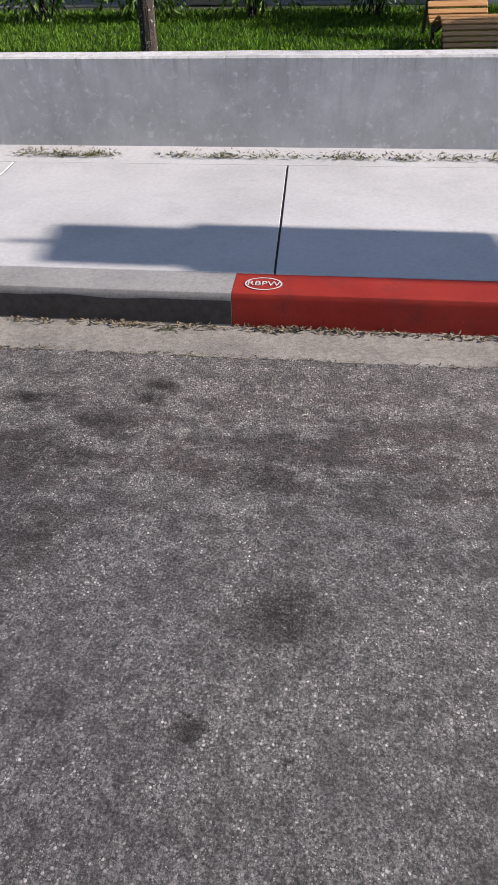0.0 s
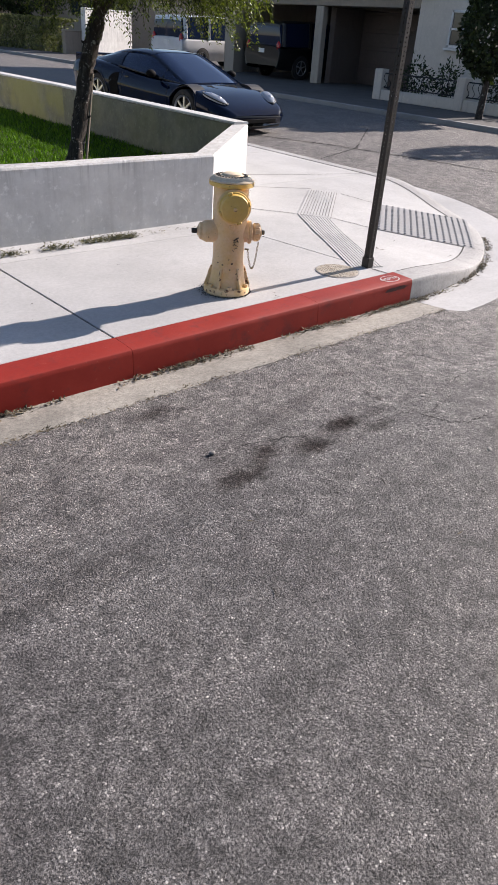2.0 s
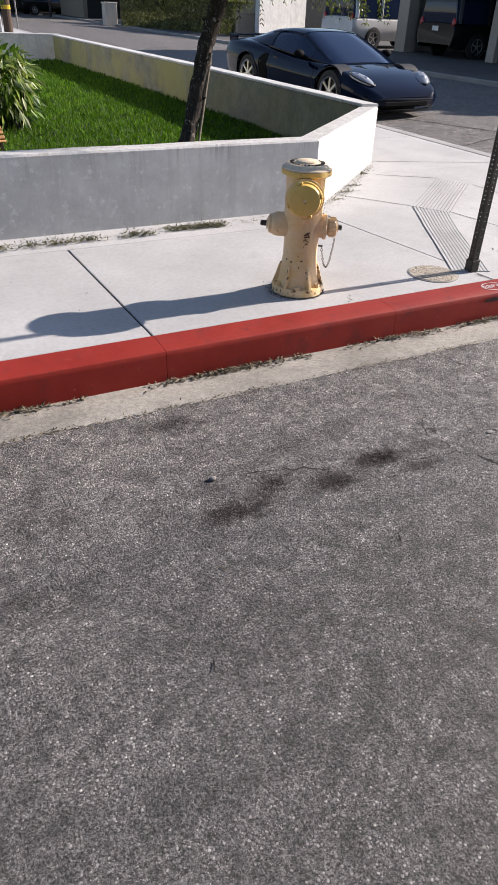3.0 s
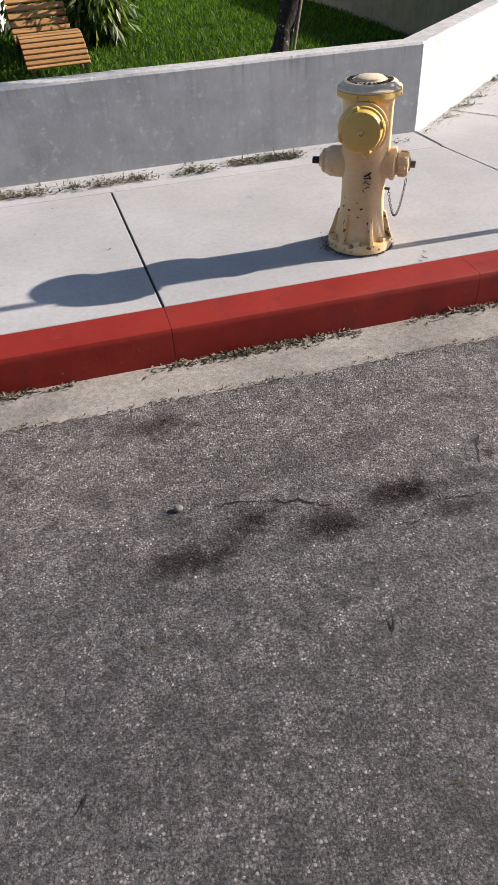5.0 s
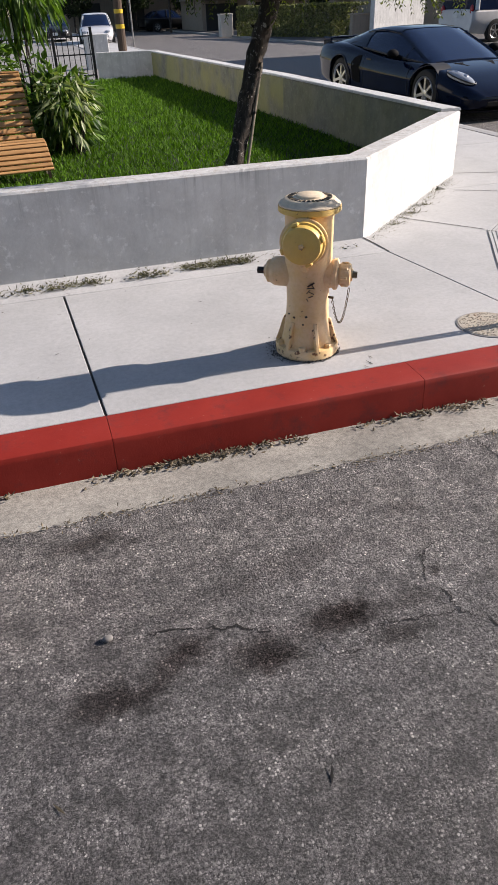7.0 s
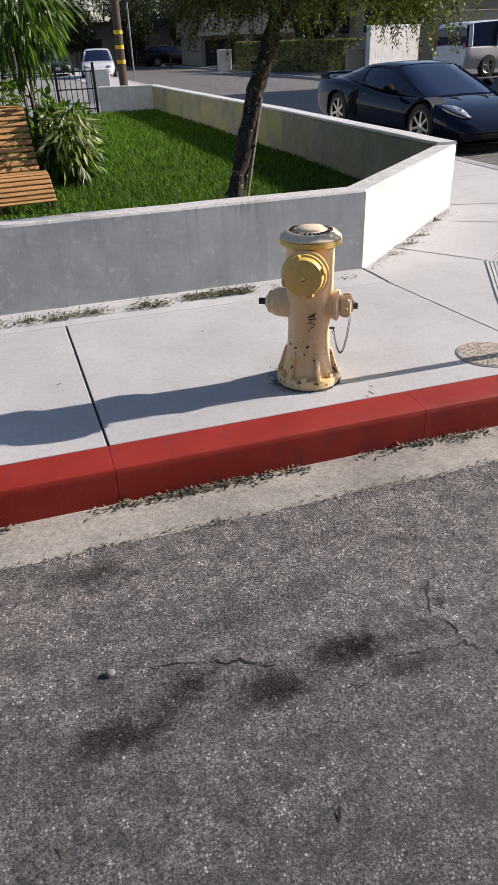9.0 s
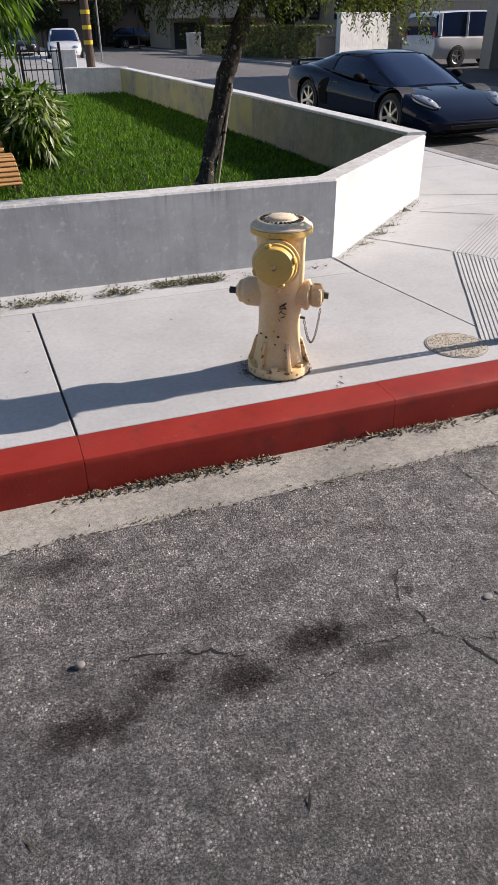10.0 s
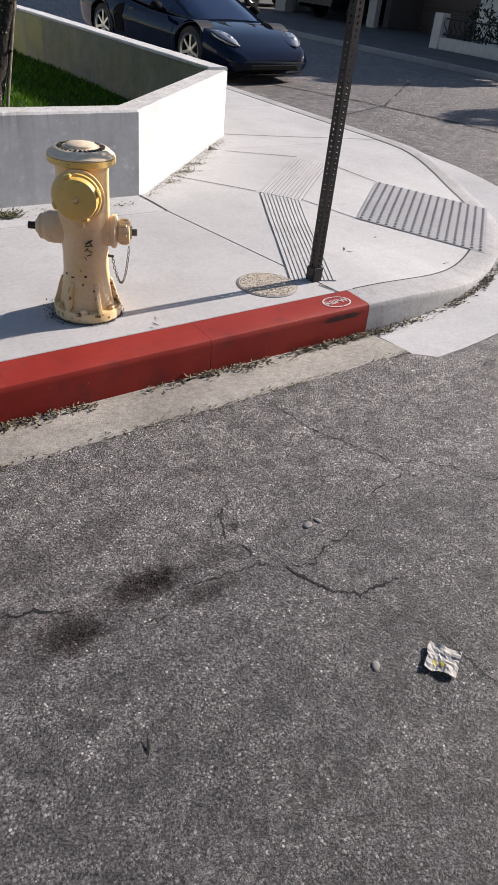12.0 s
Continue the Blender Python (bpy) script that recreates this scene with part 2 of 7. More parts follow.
def red_paint_mat():
    q = Mat("red_kerb_paint", 0.62).spec(0.25)
    c = q.mix(q.ramp(q.noise(3.2, 6, 0.7), [(0.35, 0.0), (0.7, 1.0)]), (0.245, 0.018, 0.011), (0.32, 0.03, 0.019))
    c = q.mix(q.ramp(q.noise(26, 5, 0.75), [(0.655, 0.0), (0.7, 0.55)]), c, (0.42, 0.2, 0.15))
    c = q.mix(q.ramp(q.noise(6, 6, 0.8), [(0.53, 0.0), (0.7, 0.6)]), c, (0.1, 0.025, 0.025))
    q.color(c)
    q.bump(q.noise(120, 5, 0.7), 0.3, 0.003)
    return q.m


def stucco_mat(name, col, moss=0.0, dirt=0.16, drips=0.0):
    q = Mat(name, 0.9)
    c = q.mix(1.0, col, q.ramp(q.noise(1.3, 5, 0.62), [(0.28, 1 - dirt), (0.7, 1.0)]), "MULTIPLY")
    c = q.mix(1.0, c, q.ramp(q.noise(5.5, 6, 0.72), [(0.3, 1 - dirt * 1.1), (0.62, 1.0)]), "MULTIPLY")
    # rain streaks
    mp = q.node("ShaderNodeMapping")
    mp.inputs["Scale"].default_value = (9, 9, 0.7)
    q.link(q.pos, mp.inputs["Vector"])
    streak = q.noise(1.0, 4, 0.6, mp.outputs[0])
    c = q.mix(q.ramp(streak, [(0.54, 0.0), (0.7, 0.45)]), c, tuple(v * 0.6 for v in col))
    c = q.mix(q.ramp(q.noise(17, 6, 0.72), [(0.56, 0.0), (0.66, 0.7)]), c, tuple(min(0.82, v * 1.12) for v in col))
    if drips:
        # dark runs below the worn top edge, and brown chips along it
        xyz = q.node("ShaderNodeSeparateXYZ")
        q.link(q.pos, xyz.inputs[0])
        run = q.node("ShaderNodeMapping")
        run.inputs["Scale"].default_value = (26, 26, 1.1)
        q.link(q.pos, run.inputs["Vector"])
        below = q.ramp(q.math("MULTIPLY_ADD", xyz.outputs[2], 4.0, 1.0 - 4.0 * drips), [(0.0, 0.0), (0.55, 0.25), (1.0, 1.0)])
        mark = q.math("MULTIPLY", q.ramp(q.noise(1.0, 5, 0.7, run.outputs[0]), [(0.54, 0.0), (0.68, 0.75)]), below)
        c = q.mix(mark, c, tuple(v * 0.42 for v in col))
        edge = q.ramp(q.math("ABSOLUTE", q.math("ADD", xyz.outputs[2], -drips)), [(0.0, 1.0), (0.03, 0.0)])
        c = q.mix(q.math("MULTIPLY", edge, q.ramp(q.noise(15, 6, 0.75), [(0.52, 0.0), (0.62, 0.6)])), c, (0.36, 0.31, 0.25))
    if moss:
        c = q.mix(q.math("MULTIPLY", q.ramp(q.noise(0.9, 5, 0.6), [(0.4, 0.0), (0.56, 1.0)]), moss), c, (0.33, 0.31, 0.12))
    q.color(c)
    q.bump(q.math("ADD", q.noise(60, 5, 0.6), q.math("MULTIPLY", q.noise(9, 5, 0.6), 2.0)), 0.11, 0.006)
    return q.m


def hydrant_mat(name, rust, base=(0.76, 0.5, 0.18), faded=(0.8, 0.58, 0.35)):
    q = Mat(name, 0.48)
    c = q.mix(q.ramp(q.noise(6, 4, 0.6), [(0.3, 0.0), (0.58, 1.0)]), base, faded)
    c = q.mix(q.ramp(q.noise(55, 5, 0.7), [(0.3, 0.25), (0.55, 0.0)]), c, (0.5, 0.3, 0.1))
    c = q.mix(q.ramp(q.noise(38, 6, 0.65), [(rust, 0.0), (rust + 0.03, 1.0)]), c, (0.17, 0.075, 0.03))
    q.color(c)
    q.bump(q.noise(38, 5, 0.65), 0.35, 0.003)
    return q.m


def leaf_mat(name, a, b, rough=0.5, through=0.35):
    q = Mat(name, rough)
    g = q.node("ShaderNodeNewGeometry")
    c = q.ramp(g.outputs["Random Per Island"], [(0.0, a), (0.7, b), (1.0, tuple(min(1, v * 1.6) for v in b))])
    c = q.mix(1.0, c, q.ramp(q.noise(3, 3), [(0.3, 0.7), (0.7, 1.15)]), "MULTIPLY")
    q.color(c)
    q.spec(0.25)
    tr = q.node("ShaderNodeBsdfTranslucent")
    q.link(q.mix(1.0, c, (1.3, 1.5, 0.5), "MULTIPLY"), tr.inputs["Color"])
    mx = q.node("ShaderNodeMixShader")
    mx.inputs[0].default_value = through
    q.link(q.b.outputs[0], mx.inputs[1])
    q.link(tr.outputs[0], mx.inputs[2])
    q.link(mx.outputs[0], q.t.nodes["Material Output"].inputs["Surface"])
    return q.m


def bark_mat():
    q = Mat("bark", 0.95)
    mp = q.node("ShaderNodeMapping")
    mp.inputs["Scale"].default_value = (30, 30, 9)
    q.link(q.pos, mp.inputs["Vector"])
    n = q.noise(1.0, 6, 0.7, mp.outputs[0])
    c = q.ramp(n, [(0.3, (0.014, 0.011, 0.009)), (0.55, (0.045, 0.034, 0.026)), (0.75, (0.14, 0.115, 0.09))])
    q.color(q.mix(q.ramp(q.noise(22, 6, 0.75), [(0.58, 0.0), (0.63, 0.85)]), c, (0.4, 0.37, 0.33)))
    q.bump(n, 0.9, 0.02)
    return q.m


def glass_mat(name, col=(0.02, 0.025, 0.03)):
    q = Mat(name, 0.04)
    q.color(col)
    q.b.inputs["IOR"].default_value = 1.5
    return q.m


def wood_mat():
    q = Mat("oiled_wood", 0.55)
    mp = q.node("ShaderNodeMapping")
    mp.inputs["Scale"].default_value = (4, 45, 45)
    q.link(q.pos, mp.inputs["Vector"])
    n = q.noise(1.0, 5, 0.6, mp.outputs[0])
    info = q.node("ShaderNodeObjectInfo")
    c = q.ramp(n, [(0.3, (0.38, 0.19, 0.07)), (0.7, (0.6, 0.33, 0.13))])
    c = q.mix(1.0, c, q.ramp(info.outputs["Random"], [(0, 0.8), (1, 1.1)]), "MULTIPLY")
    q.color(c)
    q.bump(n, 0.2, 0.002)
    return q.m


STAINS = [(-0.2, -1.27, 0.09, 0.055, 15, 1.0), (-0.11, -1.3, 0.085, 0.04, 10, 0.95), (0.0, -1.215, 0.09, 0.05, 45, 0.95), (0.08, -1.185, 0.06, 0.05, 20, 0.9), (0.25, -1.255, 0.1, 0.065, 10, 1.0), (0.29, -1.3, 0.07, 0.035, 0, 0.8),
    (0.48, -1.21, 0.1, 0.06, 10, 1.0), (0.55, -1.215, 0.09, 0.05, 0, 0.9), (0.64, -1.325, 0.08, 0.04, 5, 0.8), (0.74, -1.22, 0.07, 0.035, 0, 0.55), (0.87, -1.12, 0.03, 0.022, 0, 0.9), (-0.15, -0.615, 0.12, 0.045, 10, 0.9), (-0.02, -0.66, 0.05, 0.03, 0, 0.5),
    (0.93, -0.81, 0.07, 0.035, 10, 0.65), (0.75, -0.72, 0.08, 0.03, 10, 0.35), (-3.82, -0.71, 0.06, 0.035, 10, 1.0), (-3.85, -0.81, 0.055, 0.035, 10, 1.0), (-4.32, -0.83, 0.1, 0.035, 0, 0.9), (-4.0, -0.95, 0.12, 0.03, 0, 0.5), (-3.27, -1.72, 0.13, 0.1, 10, 0.8),
    (-4.2, -1.15, 0.25, 0.1, 5, 0.75), (-4.1, -1.52, 0.2, 0.16, 10, 0.6), (-3.42, -1.2, 0.16, 0.08, 8, 0.6), (-3.453, -2.06, 0.034, 0.024, 0, 1.0), (-3.465, -2.018, 0.01, 0.01, 0, 1.0), (-3.22, -2.106, 0.012, 0.01, 0, 0.9),
    (-2.6, -1.15, 0.35, 0.08, 3, 0.45), (1.3, -1.3, 0.2, 0.12, 0, 0.2), (0.4, -0.95, 0.3, 0.05, 12, 0.35), (2.6, -1.0, 0.3, 0.2, 0, 0.3), (-1.0, -1.45, 0.4, 0.06, 5, 0.3)]
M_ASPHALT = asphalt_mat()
M_WALK = concrete_mat("pale_concrete", (0.605, 0.6, 0.583), 0.16, 0.18, stain=(0.4, 0.385, 0.36), stain_at=0.6)
M_GUTTER = concrete_mat("worn_concrete", (0.6, 0.56, 0.48), 0.42, 0.6, stain=(0.2, 0.17, 0.14), stain_at=0.58)
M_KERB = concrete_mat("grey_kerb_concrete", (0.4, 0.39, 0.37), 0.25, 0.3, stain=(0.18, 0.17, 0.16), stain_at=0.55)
M_RAMP_KERB = concrete_mat("grimy_kerb_concrete", (0.5, 0.495, 0.48), 0.25, 0.25, stain=(0.2, 0.19, 0.18), stain_at=0.53)
M_JOINT = simple("joint_dirt", (0.05, 0.045, 0.04), 0.95)
M_CRACK = simple("crack_tar", (0.016, 0.014, 0.013), 0.95, relief=0)
M_RED = red_paint_mat()
M_WALL = stucco_mat("white_stucco", (0.65, 0.65, 0.634), 0.0, 0.2, drips=0.54)
# side wall colours, darkened for its shaded face; the moss stains are its own
M_WALL_SHADED_MOSS = stucco_mat("shaded_mossy_stucco", (0.3, 0.295, 0.245), 0.75, 0.4)
M_WALL_SHADED = stucco_mat("shaded_olive_stucco", (0.25, 0.25, 0.21), 0.22, 0.35)
M_YELLOW = hydrant_mat("yellow_enamel", 0.66)
M_YELLOW_WORN = hydrant_mat("worn_yellow_enamel", 0.575)
M_YELLOW_CAP = hydrant_mat("fresh_yellow_enamel", 0.67, (0.72, 0.47, 0.1), (0.74, 0.51, 0.17))
M_BLEACHED = simple("bleached_enamel", (0.84, 0.69, 0.49), 0.6, grain=60, amount=0.22, blot=9, blot_amount=0.2, relief=0.3)
M_BRASS = simple("dull_brass", (0.24, 0.2, 0.13), 0.5, 0.7)
M_STEEL = simple("galvanised_steel", (0.33, 0.32, 0.31), 0.5, 0.75, grain=90)
M_DARKSTEEL = simple("weathered_steel", (0.055, 0.05, 0.047), 0.55, 0.6, grain=90)
M_SIGN_WHITE = simple("sign_white", (0.72, 0.72, 0.7), 0.4, relief=0, amount=0.08)
M_SIGN_BLACK = simple("sign_black", (0.02, 0.02, 0.02), 0.45, relief=0)
M_SIGN_BACK = simple("sign_aluminium", (0.45, 0.45, 0.45), 0.45, 0.8, relief=0)
M_WHITEPAINT = simple("stencil_white", (0.72, 0.68, 0.66), 0.7, relief=0, amount=0.3)
M_GRASS = leaf_mat("lawn_grass", (0.027, 0.074, 0.007), (0.084, 0.172, 0.013), 0.8, 0.28)
M_SOIL = simple("lawn_soil", (0.022, 0.03, 0.01), 0.95, grain=60)
M_PEPPER = leaf_mat("pepper_leaf", (0.008, 0.015, 0.005), (0.125, 0.15, 0.03), 0.5, 0.3)
M_SHRUB = leaf_mat("shrub_leaf", (0.03, 0.07, 0.015), (0.1, 0.17, 0.035), 0.4, 0.3)
M_HEDGE = leaf_mat("hedge_leaf", (0.085, 0.095, 0.038), (0.19, 0.19, 0.085), 0.7, 0.2)
M_FARLEAF = leaf_mat("dark_leaf", (0.012, 0.02, 0.009), (0.035, 0.05, 0.02), 0.6, 0.2)
M_LITTER = leaf_mat("dry_leaf", (0.022, 0.02, 0.011), (0.2, 0.16, 0.105), 0.85, 0.02)
M_WEED = leaf_mat("weed_leaf", (0.024, 0.024, 0.012), (0.15, 0.14, 0.07), 0.8, 0.1)
M_BARK = bark_mat()
M_WOOD = wood_mat()
M_DARKWOOD = simple("dark_wood", (0.06, 0.035, 0.02), 0.7)
M_STAKE = simple("grey_stake_wood", (0.32, 0.27, 0.2), 0.85)
M_TACTILE = concrete_mat("grey_tactile_tile", (0.36, 0.36, 0.36), 0.15, 0.25)
M_PEBBLE = concrete_mat("exposed_pebble", (0.62, 0.55, 0.44), 0.2, 0.45, stain=(0.25, 0.17, 0.1), stain_at=0.5)
M_IRON = simple("black_iron", (0.015, 0.015, 0.016), 0.5, 0.3, relief=0.05)
M_CARPAINT = simple("navy_car_paint", (0.002, 0.005, 0.018), 0.06, 0.0, relief=0, amount=0.05, coat=0.03)
M_CARPAINT.node_tree.nodes["Principled BSDF"].inputs["IOR"].default_value = 1.5
M_BLACKPAINT = simple("black_car_paint", (0.008, 0.008, 0.009), 0.35, relief=0, coat=0.3)
M_WHITECAR = simple("white_car_paint", (0.7, 0.7, 0.7), 0.3, relief=0, amount=0.05, coat=0.8)
M_GREYCAR = simple("grey_car_paint", (0.2, 0.21, 0.22), 0.3, relief=0, amount=0.05, coat=0.8)
M_RUBBER = simple("tyre_rubber", (0.018, 0.018, 0.018), 0.85)
M_ALLOY = simple("alloy", (0.55, 0.55, 0.56), 0.3, 0.9, relief=0, amount=0.05)
# the blue of the sky's reflection is put into this base colour
M_CARGLASS = glass_mat("car_glass", (0.006, 0.014, 0.042))
M_CARGLASS.node_tree.nodes["Principled BSDF"].inputs["IOR"].default_value = 1.5
M_LAMP = glass_mat("lamp_lens", (0.3, 0.33, 0.37))
M_LIP = simple("gloss_black_plastic", (0.004, 0.004, 0.005), 0.8, relief=0)
M_LIP.node_tree.nodes["Principled BSDF"].inputs["Specular IOR Level"].default_value = 0.1
M_REDLAMP = glass_mat("red_lens", (0.35, 0.015, 0.015))
M_TRIM = simple("black_plastic", (0.02, 0.02, 0.02), 0.6, relief=0)
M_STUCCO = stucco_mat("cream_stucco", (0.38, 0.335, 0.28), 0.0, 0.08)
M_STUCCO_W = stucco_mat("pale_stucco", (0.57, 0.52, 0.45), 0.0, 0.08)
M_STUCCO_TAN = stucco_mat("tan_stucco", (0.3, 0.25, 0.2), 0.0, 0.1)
M_DRIVE = concrete_mat("dark_driveway", (0.13, 0.125, 0.118), 0.3, 0.4)
M_VARIEGATED = leaf_mat("variegated_leaf", (0.1, 0.15, 0.04), (0.38, 0.42, 0.25), 0.5, 0.3)
M_SMEAR = simple("rubbed_rubber", (0.085, 0.022, 0.02), 0.8, grain=30, amount=0.5, relief=0.1)
# dark tone for the unlit face of the bare kerb
M_KERB_SHADE = simple("kerb_face_shade", (0.085, 0.078, 0.072), 0.85, grain=25, amount=0.5)
# darkened copy of the tan stucco: the garage's inner shade is in the colour
M_GARAGE_SHADED = stucco_mat("shaded_garage_plaster", (0.13, 0.1, 0.085), 0.0, 0.1)
M_DOOR = simple("brown_garage_door", (0.1, 0.072, 0.06), 0.65, grain=20)
M_TILE = simple("clay_roof_tile", (0.2, 0.085, 0.055), 0.8, grain=12, amount=0.35)
M_WINDOW = glass_mat("window_glass", (0.03, 0.04, 0.05))
M_FRAME = simple("white_window_frame", (0.7, 0.7, 0.68), 0.5, relief=0)
M_POLE = simple("creosoted_wood", (0.09, 0.06, 0.04), 0.9, grain=30)
M_REFLECT = simple("yellow_reflector", (0.75, 0.5, 0.03), 0.35, relief=0)
M_PAPER = simple("dirty_paper", (0.5, 0.48, 0.43), 0.7, grain=70, amount=0.4)
M_PAPER_Y = simple("yellow_print", (0.65, 0.55, 0.1), 0.7)
M_STONE = simple("pale_pebble", (0.25, 0.235, 0.215), 0.85)

# ---- ground, kerb and pavements ----
CX, CY, RAD = 2.35, 2.85, 3.04          # centre and radius of the corner's kerb
Y_KERB, X_KERB = CY - RAD, CX + RAD
ARC = RAD * math.pi / 2


def on_kerb(s):
    """Place on the kerb's face at s, and the outward normal: s is x along the first street, then runs round the corner."""
    if s <= CX:
        return Vector((s, Y_KERB, 0)), Vector((0, -1, 0))
    if s <= CX + ARC:
        a = -math.pi / 2 + (s - CX) / RAD
        n = Vector((math.cos(a), math.sin(a), 0))
        return Vector((CX, CY, 0)) + n * RAD, n
    return Vector((X_KERB, CY + s - CX - ARC, 0)), Vector((1, 0, 0))


def ease(t):
    t = min(1, max(0, t))
    return t * t * (3 - 2 * t)


def block_z(x, y):
    """Height of the pavement: level, with a ramp down at the corner."""
    if x < CX or y > CY:
        return 0.0
    r, a = math.hypot(x - CX, y - CY), math.degrees(math.atan2(y - CY, x - CX))
    w = ease((a + 89) / 24) * ease((-6 - a) / 24)
    return -0.128 * w * min(1, max(0, (r - 1.55) / (RAD - 1.55)))


def road_z(d):
    if d < 2.4:
        return -0.13 + 0.02 * (d - 0.25)
    if d < 4.6:
        return -0.087
    return -0.087 - 0.053 * min(1, (d - 4.6) / 2.5)


def steps(a, b, step):
    n = max(1, int(round((b - a) / step)))
    return [a + (b - a) * k / n for k in range(n + 1)]


def ground():
    bm = bmesh.new()
    bmesh.ops.create_grid(bm, x_segments=2, y_segments=2, size=700, matrix=Matrix.Translation((0, 0, -0.4)))
    tagged(part("ground", bm, M_SOIL), "bare dark ground under and beyond the streets", "ground", kind="structure")


def road():
    ss = [-90, -40, -20, -12, -9] + steps(-7, CX, 0.02) + steps(CX, CX + ARC, 0.08)[1:] + [CX + ARC + k for k in (0.5, 1, 2, 4, 8, 14, 25, 45, 80, 150)]
    ds = [0.25, 0.3, 0.5, 0.9, 1.4, 2.0, 2.4, 3.2, 4.6, 5.6, 7.1, 12, 30, 150]
    rows = []
    for s in ss:
        p, n = on_kerb(s)
        wide = 0.12 * ease((s - 2.3) / 0.14) * ease((CX + ARC + 0.6 - s) / 0.5)
        ragged = 0.02 * noise.noise((s * 5, 0, 0)) + 0.028 * noise.noise((s * 17, 3, 0)) + 0.02 * noise.noise((s * 47, 3, 5))
        row = []
        for k, d in enumerate(ds):
            dd = d + wide + ragged if k < 2 else d + wide
            q = p + n * dd
            row.append((q.x, q.y, road_z(d) + (0.0 if d > 0.26 else -0.012)))
        rows.append(row)
    bm = bmesh.new()
    sweep(bm, rows)
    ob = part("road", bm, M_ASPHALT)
    tagged(ob, "worn grey asphalt street with oil stains and cracks", "road", kind="structure")
    return ob


def kerb_piece(s0, s1, material, name, parent, gap=0.001, label=""):
    rows = []
    for s in steps(s0 + gap, s1 - gap, 0.09):
        p, n = on_kerb(s)
        back = p - n * 0.185
        z = block_z(*(p - n * 0.02).xy)
        wob = 0.003 * noise.noise((s * 5, 1, 0))
        prof = [(0.004, -0.2), (0.002, -0.155), (-0.002 + wob, z - 0.03), (-0.004 + wob, z - 0.014), (-0.009 + wob, z - 0.004), (-0.018, z + 0.001), (-0.1, z + 0.003), (-0.183, z + 0.004), (-0.183, -0.2)]
        fall = block_z(*(p - n * 0.187).xy) - z
        rows.append([(p.x + n.x * d, p.y + n.y * d, (min(h, z + 0.01) + fall * min(1, max(0, (-0.018 - d) / 0.165))) if h > -0.15 else h) for d, h in prof])
    bm = bmesh.new()
    vs = sweep(bm, rows)
    bm.faces.new(vs[0])
    bm.faces.new(vs[-1][::-1])
    return smooth(part(name, bm, material, parent, label), 30)


def kerbs():
    kerb = thing("kerb", "concrete kerb, painted red beside the hydrant", "kerb", kind="structure")
    edges = [-40, -14, -7.1, -5.37, -3.62]
    for a, b in zip(edges, edges[1:]):
        kerb_piece(a, b, M_KERB, "kerb_stone", kerb)
    edges = [-3.62, -1.735, -1.075, 0.0, 1.36, 2.305]
    for a, b in zip(edges, edges[1:]):
        kerb_piece(a, b, M_RED, "red_kerb_stone", kerb, label="kerb stone with chipped red paint")
    edges = [2.305, 4.0, CX + ARC, CX + ARC + 2, CX + ARC + 8, CX + ARC + 60]
    for a, b in zip(edges, edges[1:]):
        kerb_piece(a, b, M_RAMP_KERB, "kerb_stone", kerb)


def kerb_shade_and_smears():
    """A dark strip that paints shade on the bare kerb's face, and rubber smears."""
    bm = bmesh.new()
    rows = []
    for x in steps(-9, -3.624, 0.06):
        a, b = 0.02 * noise.noise((x * 3, 1, 1)), 0.016 * noise.noise((x * 4, 5, 1))
        rows.append([(x, Y_KERB - 0.0035, -0.15), (x, Y_KERB - 0.0035, -0.09 + a * 0.2), (x, Y_KERB - 0.0025, -0.035 + b)])
    sweep(bm, rows)
    bmesh.ops.recalc_face_normals(bm, faces=bm.faces)
    tagged(part("kerb_shade_strip", bm, M_KERB_SHADE), "dark strip painting shade on the bare kerb face", "scuff mark", kind="structure")
    # black rubber smears on the painted face
    for k, (x, z, a, b) in enumerate(((-1.86, -0.075, 0.1, 0.011), (-1.62, -0.062, 0.11, 0.014), (-1.4, -0.085, 0.06, 0.022), (-1.3, -0.055, 0.05, 0.014), (2.12, -0.035, 0.12, 0.014))):
        bm = bmesh.new()
        rim = []
        for i in range(28):
            u = 2 * math.pi * i / 28
            r = 1 + 0.55 * noise.noise((math.cos(u) * 2.2 + k * 5, math.sin(u) * 2.2, 2)) + 0.3 * noise.noise((math.cos(u) * 7, math.sin(u) * 7, k))
            rim.append(bm.verts.new((x + a * r * math.cos(u), Y_KERB - 0.0058, z + b * r * math.sin(u) + 0.02 * (x + a * math.cos(u) - x))))
        bm.faces.new(rim)
        tagged(part("rubber_smear", bm, M_SMEAR), "black rubber smear on the red kerb face", "scuff mark", group="rubber smears", kind="structure")


def gutter():
    g = thing("gutter", "worn pale concrete gutter pan along the kerb", "gutter", kind="structure")
    for s0, s1, mt in ((-40, -6.0, M_GUTTER), (-6.0, -0.98, M_GUTTER), (-0.98, 2.33, M_GUTTER), (2.33, CX + ARC + 0.5, M_WALK), (CX + ARC + 0.5, CX + ARC + 60, M_GUTTER)):
        rows = []
        for s in steps(s0 + 0.003, s1 - 0.003, 0.12 if s1 - s0 < 6 else 0.6):
            p, n = on_kerb(s)
            w = 0.4 if mt is M_WALK else 0.3
            rows.append([(p.x + n.x * d, p.y + n.y * d, z) for d, z in ((-0.01, -0.158), (0.03, -0.156), (0.15, -0.144), (w - 0.03, -0.13), (w, -0.1295), (w, -0.2))])
        bm = bmesh.new()
        sweep(bm, rows)
        smooth(part("gutter_slab", bm, mt, g))


